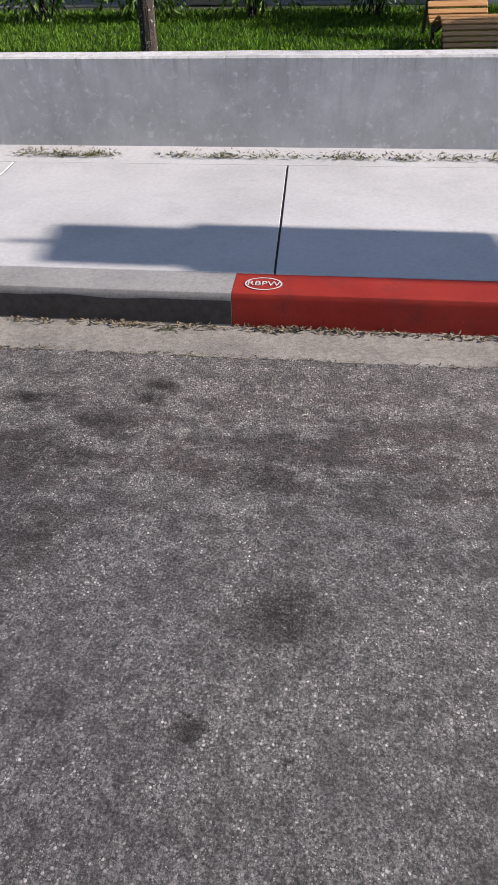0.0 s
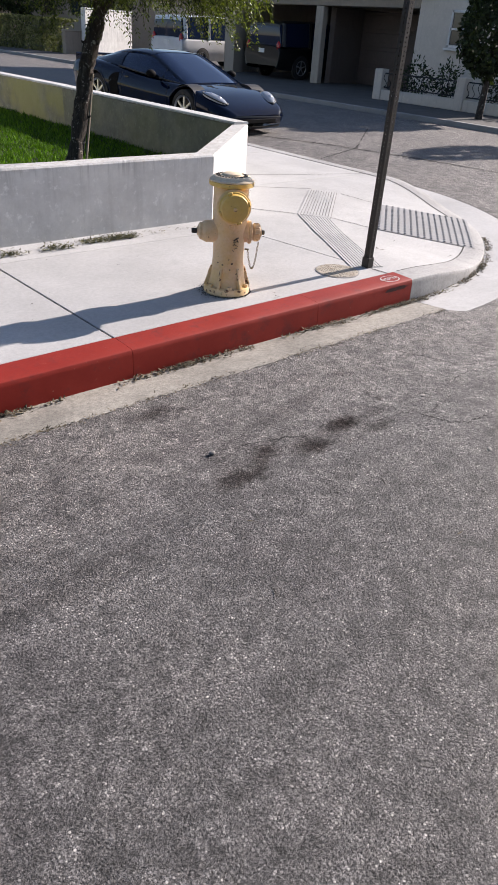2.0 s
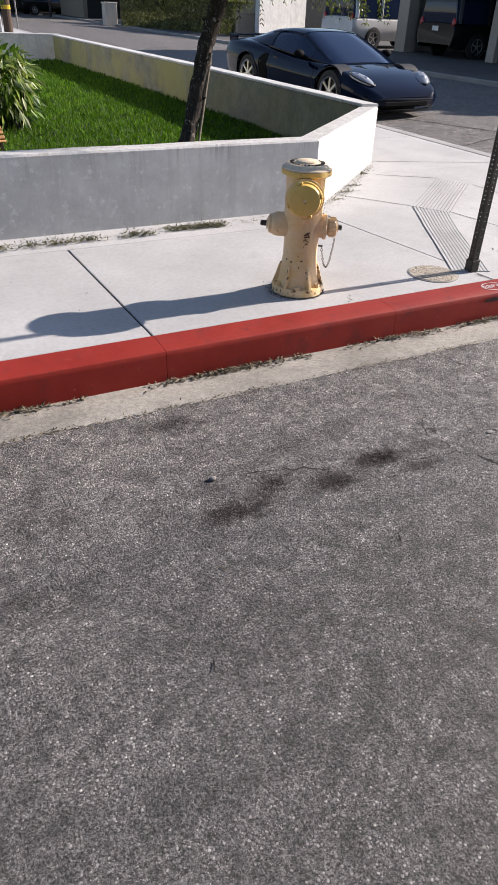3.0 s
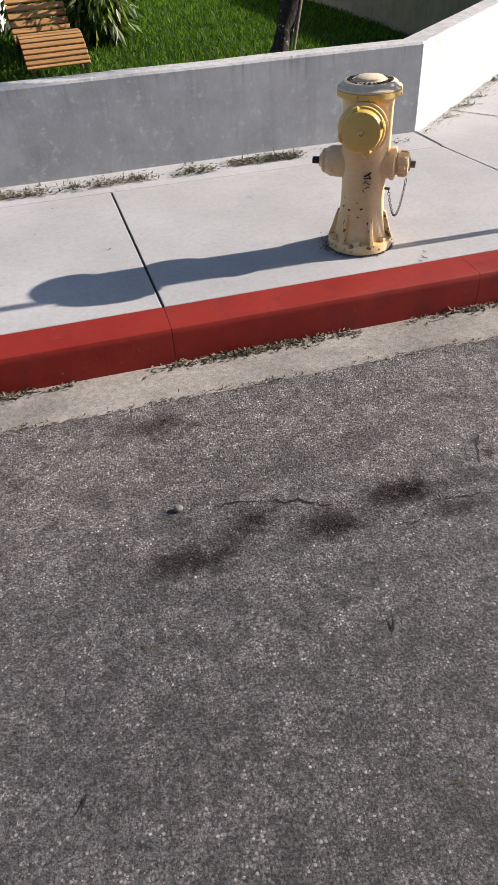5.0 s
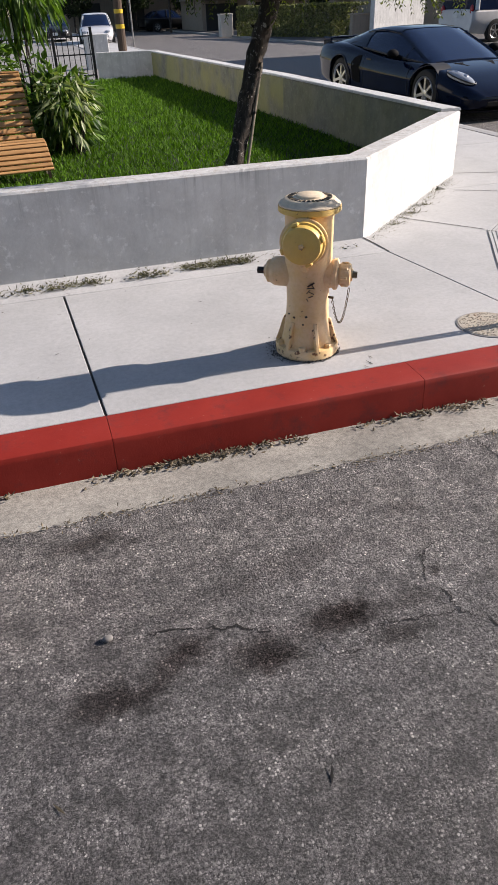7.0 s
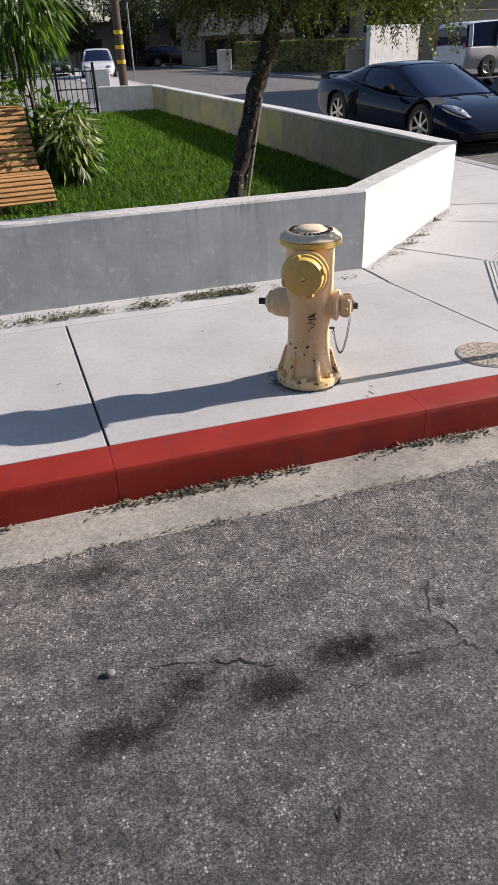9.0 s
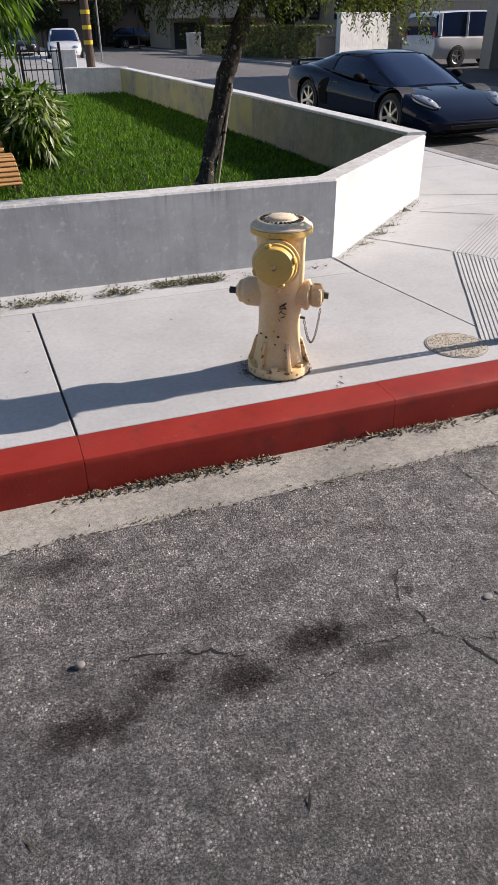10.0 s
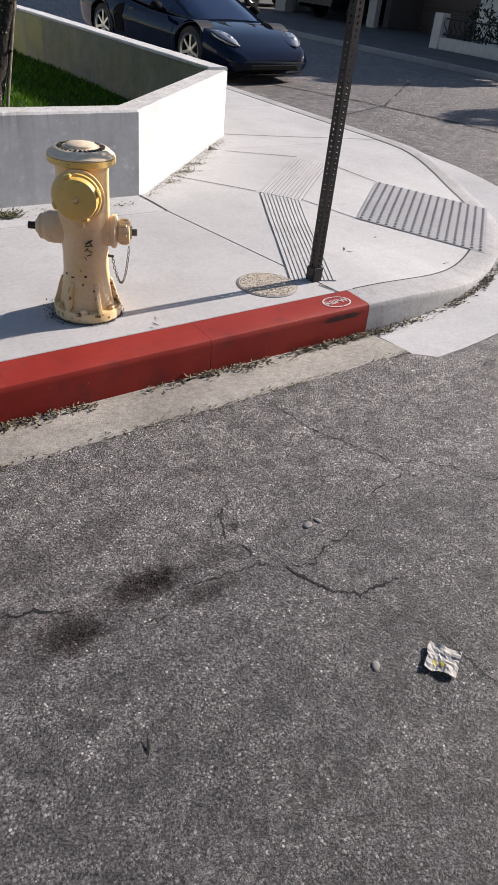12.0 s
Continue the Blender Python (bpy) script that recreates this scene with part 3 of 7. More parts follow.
def sidewalk():
    walk_ = thing("sidewalk", "pale concrete sidewalk slabs with dark joints", "sidewalk", kind="structure")
    # dirt in the joints, below the slabs
    bm = bmesh.new()
    box(bm, -40, 2.3, -0.004, 1.8, -0.1, -0.007)
    part("joint_filling", bm, M_JOINT, walk_)
    xs = [-17.35, -15.6, -13.9, -12.15, -10.4, -8.675, -6.94, -5.205, -3.452, -1.735, 0.0]
    for a, b in zip(xs, xs[1:]):
        bm = bmesh.new()
        prism(bm, [(a + 0.005, 0.007), (b - 0.006, 0.007), (b - 0.062, 1.488), (a - 0.05, 1.488)], -0.08, 0)
        bmesh.ops.bevel(bm, geom=[e for e in bm.edges if all(abs(v.co.z) < 1e-4 for v in e.verts)], offset=0.0025, segments=1, affect="EDGES")
        part("slab", bm, M_WALK, walk_)
    bm = bmesh.new()
    prism(bm, [(0.005, 0.007), (2.25, 0.007), (2.045, 1.488), (-0.05, 1.488)], -0.08, 0)
    bmesh.ops.bevel(bm, geom=[e for e in bm.edges if all(abs(v.co.z) < 1e-4 for v in e.verts)], offset=0.0025, segments=1, affect="EDGES")
    part("slab", bm, M_WALK, walk_)
    # strip against the wall
    bm = bmesh.new()
    rows = []
    for x in steps(-14, 2.04, 0.1):
        j = 0.012 * noise.noise((x * 4, 7, 0))
        rows.append([(x, 1.482, -0.02), (x, 1.484, 0.0015), (x, 1.52 + j, 0.005), (x, 1.7, 0.014), (x, 1.79, 0.02)])
    sweep(bm, rows)
    part("wall_strip", bm, M_WALK, walk_)
    # the corner with its ramp
    bm = bmesh.new()
    rows = []
    for a in steps(-90, 0, 2.0):
        rows.append([(CX + r * math.cos(radians(a)), CY + r * math.sin(radians(a)), block_z(CX + r * math.cos(radians(a)), CY + r * math.sin(radians(a))))
            for r in [0.01] + steps(0.6, RAD - 0.187, 0.1)])
    sweep(bm, rows)
    prism(bm, [(2.26, 0.003), (2.352, 0.003), (2.352, 2.3), (1.95, 1.9), (2.0, 1.78), (2.055, 1.49)], -0.08, 0.0)
    smooth(part("corner_slab", bm, M_WALK, walk_), 20)
    # along the cross street
    ys = [CY, 4.6, 6.3, 8.0, 9.8, 11.6, 13.4, 15.2, 17, 22, 30, 60]
    for a, b in zip(ys, ys[1:]):
        bm = bmesh.new()
        box(bm, 3.3, X_KERB - 0.188, a + 0.004, b - 0.004, -0.08, 0, 0.004)
        part("slab", bm, M_WALK, walk_)
    # scored joints of the corner
    lines = [((3.34, 2.79), (3.87, 2.46)), ((3.69, 3.37), (4.3, 3.15), (5.2, 2.86)), ((4.064, 2.19), (4.178, 1.76)), ((3.112, 1.43), (3.31, 1.04)), ((2.216, 0.116), (2.262, -0.04)), ((2.45, 2.27), (2.9, 1.67))]
    bm = bmesh.new()
    for pts in lines:
        ribbon(bm, [(x, y, block_z(x, y) + 0.003) for x, y in pts], 0.009, 0.0)
    arc = [(CX + (RAD - 0.19) * math.cos(radians(a)), CY + (RAD - 0.19) * math.sin(radians(a))) for a in steps(-90, 0, 2.5)]
    ribbon(bm, [(x, y, block_z(x, y) + 0.0035) for x, y in arc], 0.009, 0.0)
    ribbon(bm, [(2.05, 1.484, 0.004), (2.042, 1.53, 0.008), (2.018, 1.7, 0.017), (2.002, 1.774, 0.0225)], 0.011, 0.0)
    part("scored_joint", bm, M_JOINT, walk_)
    return walk_


def ribbon(bm, pts, width, jitter, rng=random):
    """A thin band along pts."""
    pts = [Vector(p) for p in pts]
    fine = []
    for a, b in zip(pts, pts[1:]):
        n = max(1, int((b - a).length / 0.008)) if jitter else max(1, int((b - a).length / 0.12))
        for k in range(n):
            p = a.lerp(b, k / n)
            if jitter:
                p += Vector((0.35 * noise.noise(p * 23) + 0.6 * noise.noise(p * 62) + 0.5 * noise.noise(p * 150), 0.35 * noise.noise(p * 21 + Vector((9, 4, 2))) + 0.6 * noise.noise(p * 62 + Vector((5, 1, 7))) + 0.5 * noise.noise(p * 150 + Vector((2, 8, 3))), 0)) * jitter
            fine.append(p)
    fine.append(pts[-1])
    prev = None
    for i, p in enumerate(fine):
        d = fine[min(i + 1, len(fine) - 1)] - fine[max(i - 1, 0)]
        side = Vector((-d.y, d.x, 0)).normalized()
        taper = min(1, 0.3 + 0.15 * min(i, len(fine) - 1 - i))
        w = width * ((0.1 + 1.5 * abs(noise.noise(p * 16)) + rng.uniform(0, 0.5)) * taper if jitter else 1) / 2
        cur = (bm.verts.new(p + side * w), bm.verts.new(p - side * w))
        if prev:
            bm.faces.new((prev[0], prev[1], cur[1], cur[0]))
        prev = cur


def dist_out(x, y):
    if x <= CX:
        return Y_KERB - y
    if y >= CY:
        return x - X_KERB
    return math.hypot(x - CX, y - CY) - RAD


def cracks():
    rng = random.Random(5)
    lines = [
        (((1.42, -0.5), (1.44, -0.7), (1.46, -0.825), (1.51, -0.93), (1.55, -1.02), (1.59, -1.14)), 0.0075),
        (((1.59, -1.14), (1.7, -1.17), (1.77, -1.26), (1.8, -1.35), (1.86, -1.39), (2.3, -1.42)), 0.006),
        (((1.6, -1.16), (1.55, -1.2), (1.41, -1.215), (1.35, -1.27)), 0.006),
        (((0.94, -1.0), (0.86, -1.06), (0.81, -1.18), (0.85, -1.22), (0.845, -1.31), (0.9, -1.35)), 0.0065),
        (((0.9, -1.35), (0.935, -1.43), (0.968, -1.51), (1.035, -1.557)), 0.012),
        (((1.035, -1.557), (1.14, -1.564), (1.21, -1.577)), 0.009),
        (((1.035, -1.557), (1.07, -1.66), (1.118, -1.747), (1.13, -1.8), (1.13, -1.92), (1.12, -2.2)), 0.0045),
        (((0.9, -1.35), (0.99, -1.39), (1.076, -1.353), (1.24, -1.33)), 0.007),
        (((-0.06, -1.09), (0.03, -1.095), (0.08, -1.11), (0.14, -1.136), (0.205, -1.147), (0.3, -1.2)), 0.009),
        (((0.53, -1.29), (0.626, -1.276), (0.7, -1.29), (0.845, -1.31)), 0.008), (((0.58, -1.29), (0.516, -1.345), (0.43, -1.34), (0.41, -1.26)), 0.006),
        (((-1.775, -1.29), (-1.8, -1.38), (-1.85, -1.46)), 0.012), (((-1.626, -1.12), (-1.685, -1.25)), 0.006),
        (((-1.09, -0.2), (-1.016, -0.336), (-0.997, -0.486)), 0.014),
        (((5.6, 6.9), (6.62, 6.7), (7.14, 5.25), (7.55, 3.5), (7.9, 1.0)), 0.05), (((5.9, 4.4), (7.3, 4.9), (9.5, 6.6)), 0.03), (((2.3, -0.78), (2.9, -0.72), (3.6, -0.5)), 0.008),
    ]
    for pts, w in lines:
        bm = bmesh.new()
        far = pts[0][0] > 4
        ribbon(bm, [(x, y, (-0.154 + 0.1 * (-0.2 - y) if -0.47 < y < 0 and x < 3 else road_z(dist_out(x, y) - (0.12 if x > 2.4 else 0))) + (0.008 if far else 0.0018)) for x, y in pts], w if far else w * 0.8, 0.03 if far else 0.02, rng)
        tagged(part("road_crack", bm, M_CRACK), "thin dark crack in the street surface", "crack", kind="structure")
    # the broken joint in the red kerb
    bm = bmesh.new()
    ribbon(bm, [(-1.11, -0.01, 0.008), (-1.07, -0.06, 0.008), (-1.075, -0.13, 0.008), (-1.06, -0.165, 0.006)], 0.02, 0.008, rng)
    prev = None
    for k in range(16):
        z = 0.004 - 0.0102 * k
        x = -1.068 + 0.012 * noise.noise((k * 0.45, 1, 1)) - 0.0015 * k
        w = 0.002 + 0.004 * abs(noise.noise((k * 0.8, 4, 1))) + (0.012 if k > 12 else 0)
        y = Y_KERB + (0.02 if k == 0 else -0.0045 - 0.0004 * k)
        cur = (bm.verts.new((x - w, y, z)), bm.verts.new((x + w, y, z)))
        if prev:
            bm.faces.new((prev[0], prev[1], cur[1], cur[0]))
        prev = cur
    tagged(part("kerb_crack", bm, M_CRACK), "dark crack across the red kerb", "crack", kind="structure")


def grooved_border():
    """Bands of grooves that warn of the ramp, and the domed tile."""
    for quad, n in ((((2.9, 1.64), (3.08, 1.38), (4.04, 2.22), (3.82, 2.43)), 11), (((3.08, 1.37), (2.89, 1.63), (2.1, 0.22), (2.34, 0.12)), 11)):
        band = thing("grooved_band", "grey band of parallel grooves in the concrete", "grooved paving", group="grooved bands", kind="structure")
        a, b, c, d = [Vector((*p, 0)) for p in quad]
        for k in range(n):
            t0, t1 = (k + 0.05) / n, (k + 0.75) / n
            q = [a.lerp(b, t0), a.lerp(b, t1), d.lerp(c, t1), d.lerp(c, t0)]
            bm = bmesh.new()
            m = 6
            for i in range(m):
                s0, s1 = i / m, (i + 1) / m
                pts = [q[0].lerp(q[3], s0), q[1].lerp(q[2], s0), q[1].lerp(q[2], s1), q[0].lerp(q[3], s1)]
                lo = [bm.verts.new((p.x, p.y, block_z(p.x, p.y) - 0.002)) for p in pts]
                hi = [bm.verts.new((p.x, p.y, block_z(p.x, p.y) + 0.006)) for p in pts]
                bm.faces.new(hi)
                for j in range(4):
                    bm.faces.new((lo[j], lo[(j + 1) % 4], hi[(j + 1) % 4], hi[j]))
            bmesh.ops.remove_doubles(bm, verts=bm.verts, dist=1e-4)
            bmesh.ops.recalc_face_normals(bm, faces=bm.faces)
            part("ridge", bm, M_WALK, band)
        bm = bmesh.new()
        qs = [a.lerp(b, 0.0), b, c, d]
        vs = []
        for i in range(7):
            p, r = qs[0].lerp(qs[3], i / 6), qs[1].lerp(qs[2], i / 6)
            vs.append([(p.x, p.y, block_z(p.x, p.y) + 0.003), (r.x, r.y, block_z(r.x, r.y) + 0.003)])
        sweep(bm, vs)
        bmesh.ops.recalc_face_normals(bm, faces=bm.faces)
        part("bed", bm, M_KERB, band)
    tile = thing("tactile_tile", "dark grey tactile paving tile with rows of domes", "tactile paving", kind="structure")
    a, b, c, d = [Vector((*p, 0)) for p in ((3.31, 1.03), (3.87, 0.32), (4.79, 1.05), (4.18, 1.75))]
    bm = bmesh.new()
    rows = []
    for i in range(9):
        rows.append([(lambda p: (p.x, p.y, block_z(p.x, p.y) + 0.006))(a.lerp(b, i / 8).lerp(d.lerp(c, i / 8), j / 8)) for j in range(9)])
    sweep(bm, rows)
    bmesh.ops.recalc_face_normals(bm, faces=bm.faces)
    part("plate", bm, M_TACTILE, tile)
    bm = bmesh.new()
    for i in range(15):
        for j in range(18):
            p = a.lerp(b, (i + 0.5) / 15).lerp(d.lerp(c, (i + 0.5) / 15), (j + 0.5) / 18)
            z = block_z(p.x, p.y) + 0.006
            lo = [bm.verts.new((p.x + 0.014 * math.cos(k * math.pi / 3), p.y + 0.014 * math.sin(k * math.pi / 3), z)) for k in range(6)]
            hi = [bm.verts.new((p.x + 0.009 * math.cos(k * math.pi / 3), p.y + 0.009 * math.sin(k * math.pi / 3), z + 0.008)) for k in range(6)]
            bm.faces.new(hi)
            for k in range(6):
                bm.faces.new((lo[k], lo[(k + 1) % 6], hi[(k + 1) % 6], hi[k]))
    tagged(part("domes", bm, M_TACTILE, tile), kind="stuff")


def utility_lid():
    lid = thing("manhole_cover", "round pebbled concrete cover set in the sidewalk", "manhole cover", pose(1.954, 0.222, 0))
    bm = bmesh.new()
    lathe(bm, [(0.16, -0.02), (0.16, 0.003), (0.157, 0.004), (0.0, 0.004)], 40)
    part("rim", bm, M_KERB, lid)
    rng = random.Random(8)
    bm = bmesh.new()
    lathe(bm, [(0.154, 0.0), (0.15, 0.006), (0.0, 0.006)], 40)
    part("lid", bm, M_PEBBLE, lid)
    bm = bmesh.new()
    for k in range(330):
        r, a = 0.145 * math.sqrt(rng.random()), rng.uniform(0, 6.28)
        s = rng.uniform(0.004, 0.008)
        bmesh.ops.create_icosphere(bm, subdivisions=1, radius=s, matrix=pose(r * math.cos(a), r * math.sin(a), 0.006) @ Matrix.Diagonal((1, rng.uniform(0.6, 1), 0.45, 1)))
    tagged(part("pebbles", bm, M_PEBBLE, lid), kind="stuff")


ground()
road()
kerbs()
kerb_shade_and_smears()
gutter()
sidewalk()
cracks()
grooved_border()
utility_lid()

# ---- garden wall and lawn ----
WALL_TOP = 0.54


def wall_run(name, pts, thick, z0, z1, material, label, inner=None):
    """A wall along pts with its outer face on them and its thickness to the left."""
    pts = [Vector((*p, 0)) for p in pts]
    off = []
    for i, p in enumerate(pts):
        ns = []
        if i:
            e = (p - pts[i - 1]).normalized()
            ns.append(Vector((-e.y, e.x, 0)))
        if i < len(pts) - 1:
            e = (pts[i + 1] - p).normalized()
            ns.append(Vector((-e.y, e.x, 0)))
        n = sum(ns, Vector()).normalized()
        off.append(p + n * thick / max(0.4, n.dot(ns[0])))
    bm = bmesh.new()
    b = 0.012
    rows = []
    fine = []
    for i in range(len(pts) - 1):
        n = max(1, int((pts[i + 1] - pts[i]).length / 0.25))
        for k in range(n + (i == len(pts) - 2)):
            fine.append((pts[i].lerp(pts[i + 1], k / n), off[i].lerp(off[i + 1], k / n)))
    for o, f in fine:
        e = (f - o).normalized()
        wob = 0.004 * noise.noise((o.x * 2, o.y * 2, 5))
        rows.append([(q.x, q.y, z) for q, z in ((o, z0), (o + e * wob, (z0 + z1) / 2), (o + e * wob, z1 - b), (o + e * b, z1 + wob), (f - e * b, z1 + wob), (f, z1 - b), (f, z0))])
    vs = sweep(bm, rows)
    bm.faces.new(vs[0])
    bm.faces.new(vs[-1][::-1])
    bmesh.ops.recalc_face_normals(bm, faces=bm.faces)
    ob = part(name, bm, material)
    return tagged(smooth(ob, 25), label, "wall", kind="structure")


wall_run("wall_front", [(-14, 1.776), (2.0, 1.776), (3.665, 3.33)], 0.17, -0.1, WALL_TOP, M_WALL, "low white stuccoed garden wall with grey weathering")
wall_run("wall_side", [(3.667, 3.332), (3.66, 7.4)], 0.2, -0.1, WALL_TOP - 0.002, M_WALL_SHADED, "low stuccoed garden wall with shade put into its olive-grey colour")
wall_run("wall_side_far", [(3.665, 7.402), (3.36, 15.8)], 0.2, -0.1, WALL_TOP - 0.002, M_WALL_SHADED_MOSS, "low stuccoed garden wall with yellow-green stains, coloured dark for shade")
# added strip in full white, so the dark wall's top looks sunlit
wall_run("sunlit_top_side", [(3.669, 3.332), (3.662, 7.4), (3.362, 15.8)], 0.204, WALL_TOP + 0.002, WALL_TOP + 0.026, M_WALL, "white strip added as the sunlit top of the side garden wall")
wall_run("wall_end", [(3.36, 15.803), (1.95, 16.1)], 0.18, -0.1, WALL_TOP + 0.04, M_WALL, "low white stuccoed wall beside the iron gate")


def lawn():
    bm = bmesh.new()
    outline = [(-14, 1.9), (1.97, 1.9), (3.5, 3.4), (3.5, 7.4), (3.2, 15.75), (-14, 15.75)]
    prism(bm, outline, -0.05, 0.025)
    tagged(part("lawn", bm, M_SOIL), "dark soil bed under the lawn grass", "lawn", kind="structure")
    rng = np.random.default_rng(4)

    def inside(x, y):
        ok = (y > 1.97) & (x > -9) & (y < 15.6) & (x < 3.42 - 0.02 * np.maximum(0, y - 7))
        ok &= (y - 1.97) > (x - 1.93) * (3.42 - 1.97) / (3.42 - 1.93)
        return ok & ~((x < -0.4) & (y > 7.6))
    n = 230000
    # closer to the wall the grass is sown more thickly
    y = 1.95 + 13.6 * rng.random(n) ** 1.7
    x = rng.uniform(-9, 3.45, n)
    keep = inside(x, y)
    x, y = x[keep], y[keep]
    n = len(x)
    a = rng.uniform(0, 2 * np.pi, n)
    h = rng.uniform(0.025, 0.06, n) * (1 + 0.04 * y)
    w = rng.uniform(0.004, 0.008, n) * (1 + 0.12 * y)
    lx, ly = rng.normal(0, 0.03, n), rng.normal(0, 0.025, n)
    verts = np.empty((n, 3, 3))
    verts[:, 0] = np.stack([x + w * np.cos(a), y + w * np.sin(a), np.full(n, 0.02)], 1)
    verts[:, 1] = np.stack([x - w * np.cos(a), y - w * np.sin(a), np.full(n, 0.02)], 1)
    verts[:, 2] = np.stack([x + lx, y + ly, 0.02 + h], 1)
    soup("grass", verts, M_GRASS, "short green lawn grass behind the wall", "grass")


def soup(name, verts, material, label, category, parent=None):
    """Many small polygons, each an island, from an array (count, corners, 3)."""
    n, k = verts.shape[:2]
    me = bpy.data.meshes.new(name)
    me.from_pydata(verts.reshape(-1, 3).tolist(), [], np.arange(n * k).reshape(n, k).tolist())
    me.materials.append(material)
    ob = new(name, me)
    if parent:
        ob.parent = parent
        if label:
            ob["label"] = label
    else:
        tagged(ob, label, category, kind="stuff")
    return ob


lawn()

# ---- hydrant ----
def hydrant():
    hy = thing("fire_hydrant", "weathered yellow fire hydrant with rust chips, on the sidewalk", "fire hydrant", pose(0.998, 0.297, 0) @ pose(0, 0, 0, 0, 0.5, 0) @ pose(0, 0, 0, 0, 0, -31) @ Matrix.Diagonal((0.98, 0.98, 0.948, 1)))
    # local x runs through the side outlets, local -y to the large outlet
    bm = bmesh.new()
    lathe(bm, [(0.0, 0.0), (0.144, 0.0), (0.15, 0.006), (0.151, 0.042), (0.147, 0.05), (0.12, 0.053), (0.0, 0.053)], 48)
    smooth(part("base_flange", bm, M_YELLOW_WORN, hy), 35)
    bm = bmesh.new()
    lathe(bm, [(0.124, 0.05), (0.119, 0.07), (0.113, 0.1), (0.107, 0.14), (0.102, 0.18), (0.099, 0.22), (0.098, 0.28), (0.1, 0.34), (0.104, 0.4), (0.108, 0.47), (0.108, 0.645), (0.109, 0.66), (0.111, 0.675), (0.115, 0.69)], 48)
    smooth(part("barrel", bm, M_YELLOW, hy), 35)
    bm = bmesh.new()
    lathe(bm, [(0.108, 0.668), (0.112, 0.678), (0.122, 0.684), (0.135, 0.685), (0.138, 0.688), (0.138, 0.71), (0.1, 0.712), (0.0, 0.712)], 48)
    smooth(part("top_flange", bm, M_YELLOW_CAP, hy), 35)
    bm = bmesh.new()
    lathe(bm, [(0.128, 0.71), (0.1355, 0.712), (0.1365, 0.715), (0.135, 0.72), (0.13, 0.723), (0.126, 0.724), (0.119, 0.732), (0.114, 0.738), (0.108, 0.742), (0.06, 0.745), (0.0, 0.746)], 48)
    smooth(part("bonnet", bm, M_BLEACHED, hy, "sun-bleached beige bonnet"), 35)
    # raised plate and cast lettering on the bonnet
    bm = bmesh.new()
    lathe(bm, [(0.062, 0.742), (0.06, 0.753), (0.056, 0.756), (0.0, 0.758)], 32)
    smooth(part("bonnet_plate", bm, M_BLEACHED, hy), 35)
    rng = random.Random(2)
    for k in range(30):
        a = k * 2 * math.pi / 30
        bm = bmesh.new()
        m = pose(0.086 * math.cos(a), 0.086 * math.sin(a), 0.7435, 0, 0, math.degrees(a))
        box(bm, -0.011, 0.011, -rng.uniform(0.003, 0.007), rng.uniform(0.003, 0.007), -0.003, 0.003, 0.001, m)
        part("cast_mark", bm, M_DARKSTEEL if k % 3 else M_BRASS, hy, "worn dark cast mark")
    # bolts and gussets of the base
    for k in range(6):
        a = math.radians(30 + 60 * k)
        bm = bmesh.new()
        lathe(bm, [(0.018, 0.05), (0.018, 0.064), (0.015, 0.067), (0.0, 0.067)], 6, pose(0.129 * math.cos(a), 0.129 * math.sin(a), 0))
        part("base_bolt", bm, M_YELLOW, hy)
    for k in range(6):
        a = 60 * k
        bm = bmesh.new()
        prof = [(0.095, 0.045), (0.151, 0.045), (0.149, 0.056), (0.14, 0.08), (0.131, 0.11), (0.122, 0.145), (0.111, 0.175), (0.095, 0.18)]
        prism(bm, prof, -0.009, 0.009, pose(0, 0, 0, 0, 0, a) @ Matrix(((1, 0, 0, 0), (0, 0, 1, 0), (0, 1, 0, 0), (0, 0, 0, 1))))
        bmesh.ops.recalc_face_normals(bm, faces=bm.faces)
        bmesh.ops.bevel(bm, geom=bm.edges[:], offset=0.003, segments=1, affect="EDGES")
        part("gusset", bm, M_YELLOW_WORN, hy)
    # large outlet
    m = pose(0, 0, 0.58, 90, 0, 0)
    bm = bmesh.new()
    lathe(bm, [(0.085, 0.06), (0.088, 0.1), (0.092, 0.122), (0.104, 0.128), (0.106, 0.145), (0.1, 0.15), (0.08, 0.152)], 40, m)
    smooth(part("large_outlet", bm, M_YELLOW, hy), 35)
    bm = bmesh.new()
    lathe(bm, [(0.094, 0.148), (0.096, 0.158), (0.094, 0.166), (0.086, 0.17), (0.084, 0.196), (0.081, 0.203), (0.074, 0.206), (0.0, 0.206)], 40, m)
    cap = smooth(part("outlet_cap", bm, M_YELLOW_CAP, hy), 35)
    bm = bmesh.new()
    lathe(bm, [(0.013, 0.204), (0.013, 0.216), (0.01, 0.219), (0.0, 0.219)], 5, m)
    part("cap_nut", bm, M_YELLOW_WORN, cap)
    for a in (20, 110, 200, 290):
        bm = bmesh.new()
        box(bm, -0.016, 0.016, 0.083, 0.099, 0.166, 0.196, 0.005, m @ pose(0, 0, 0, 0, 0, a))
        part("cap_lug", bm, M_YELLOW_CAP, cap)
    # side outlets
    m = pose(0, 0, 0.396, 0, 90, 0)
    bm = bmesh.new()
    lathe(bm, [(0.066, 0.07), (0.066, 0.115), (0.073, 0.12), (0.073, 0.134), (0.064, 0.138), (0.048, 0.142), (0.046, 0.152)], 32, m)
    smooth(part("side_outlet", bm, M_YELLOW, hy), 35)
    bm = bmesh.new()
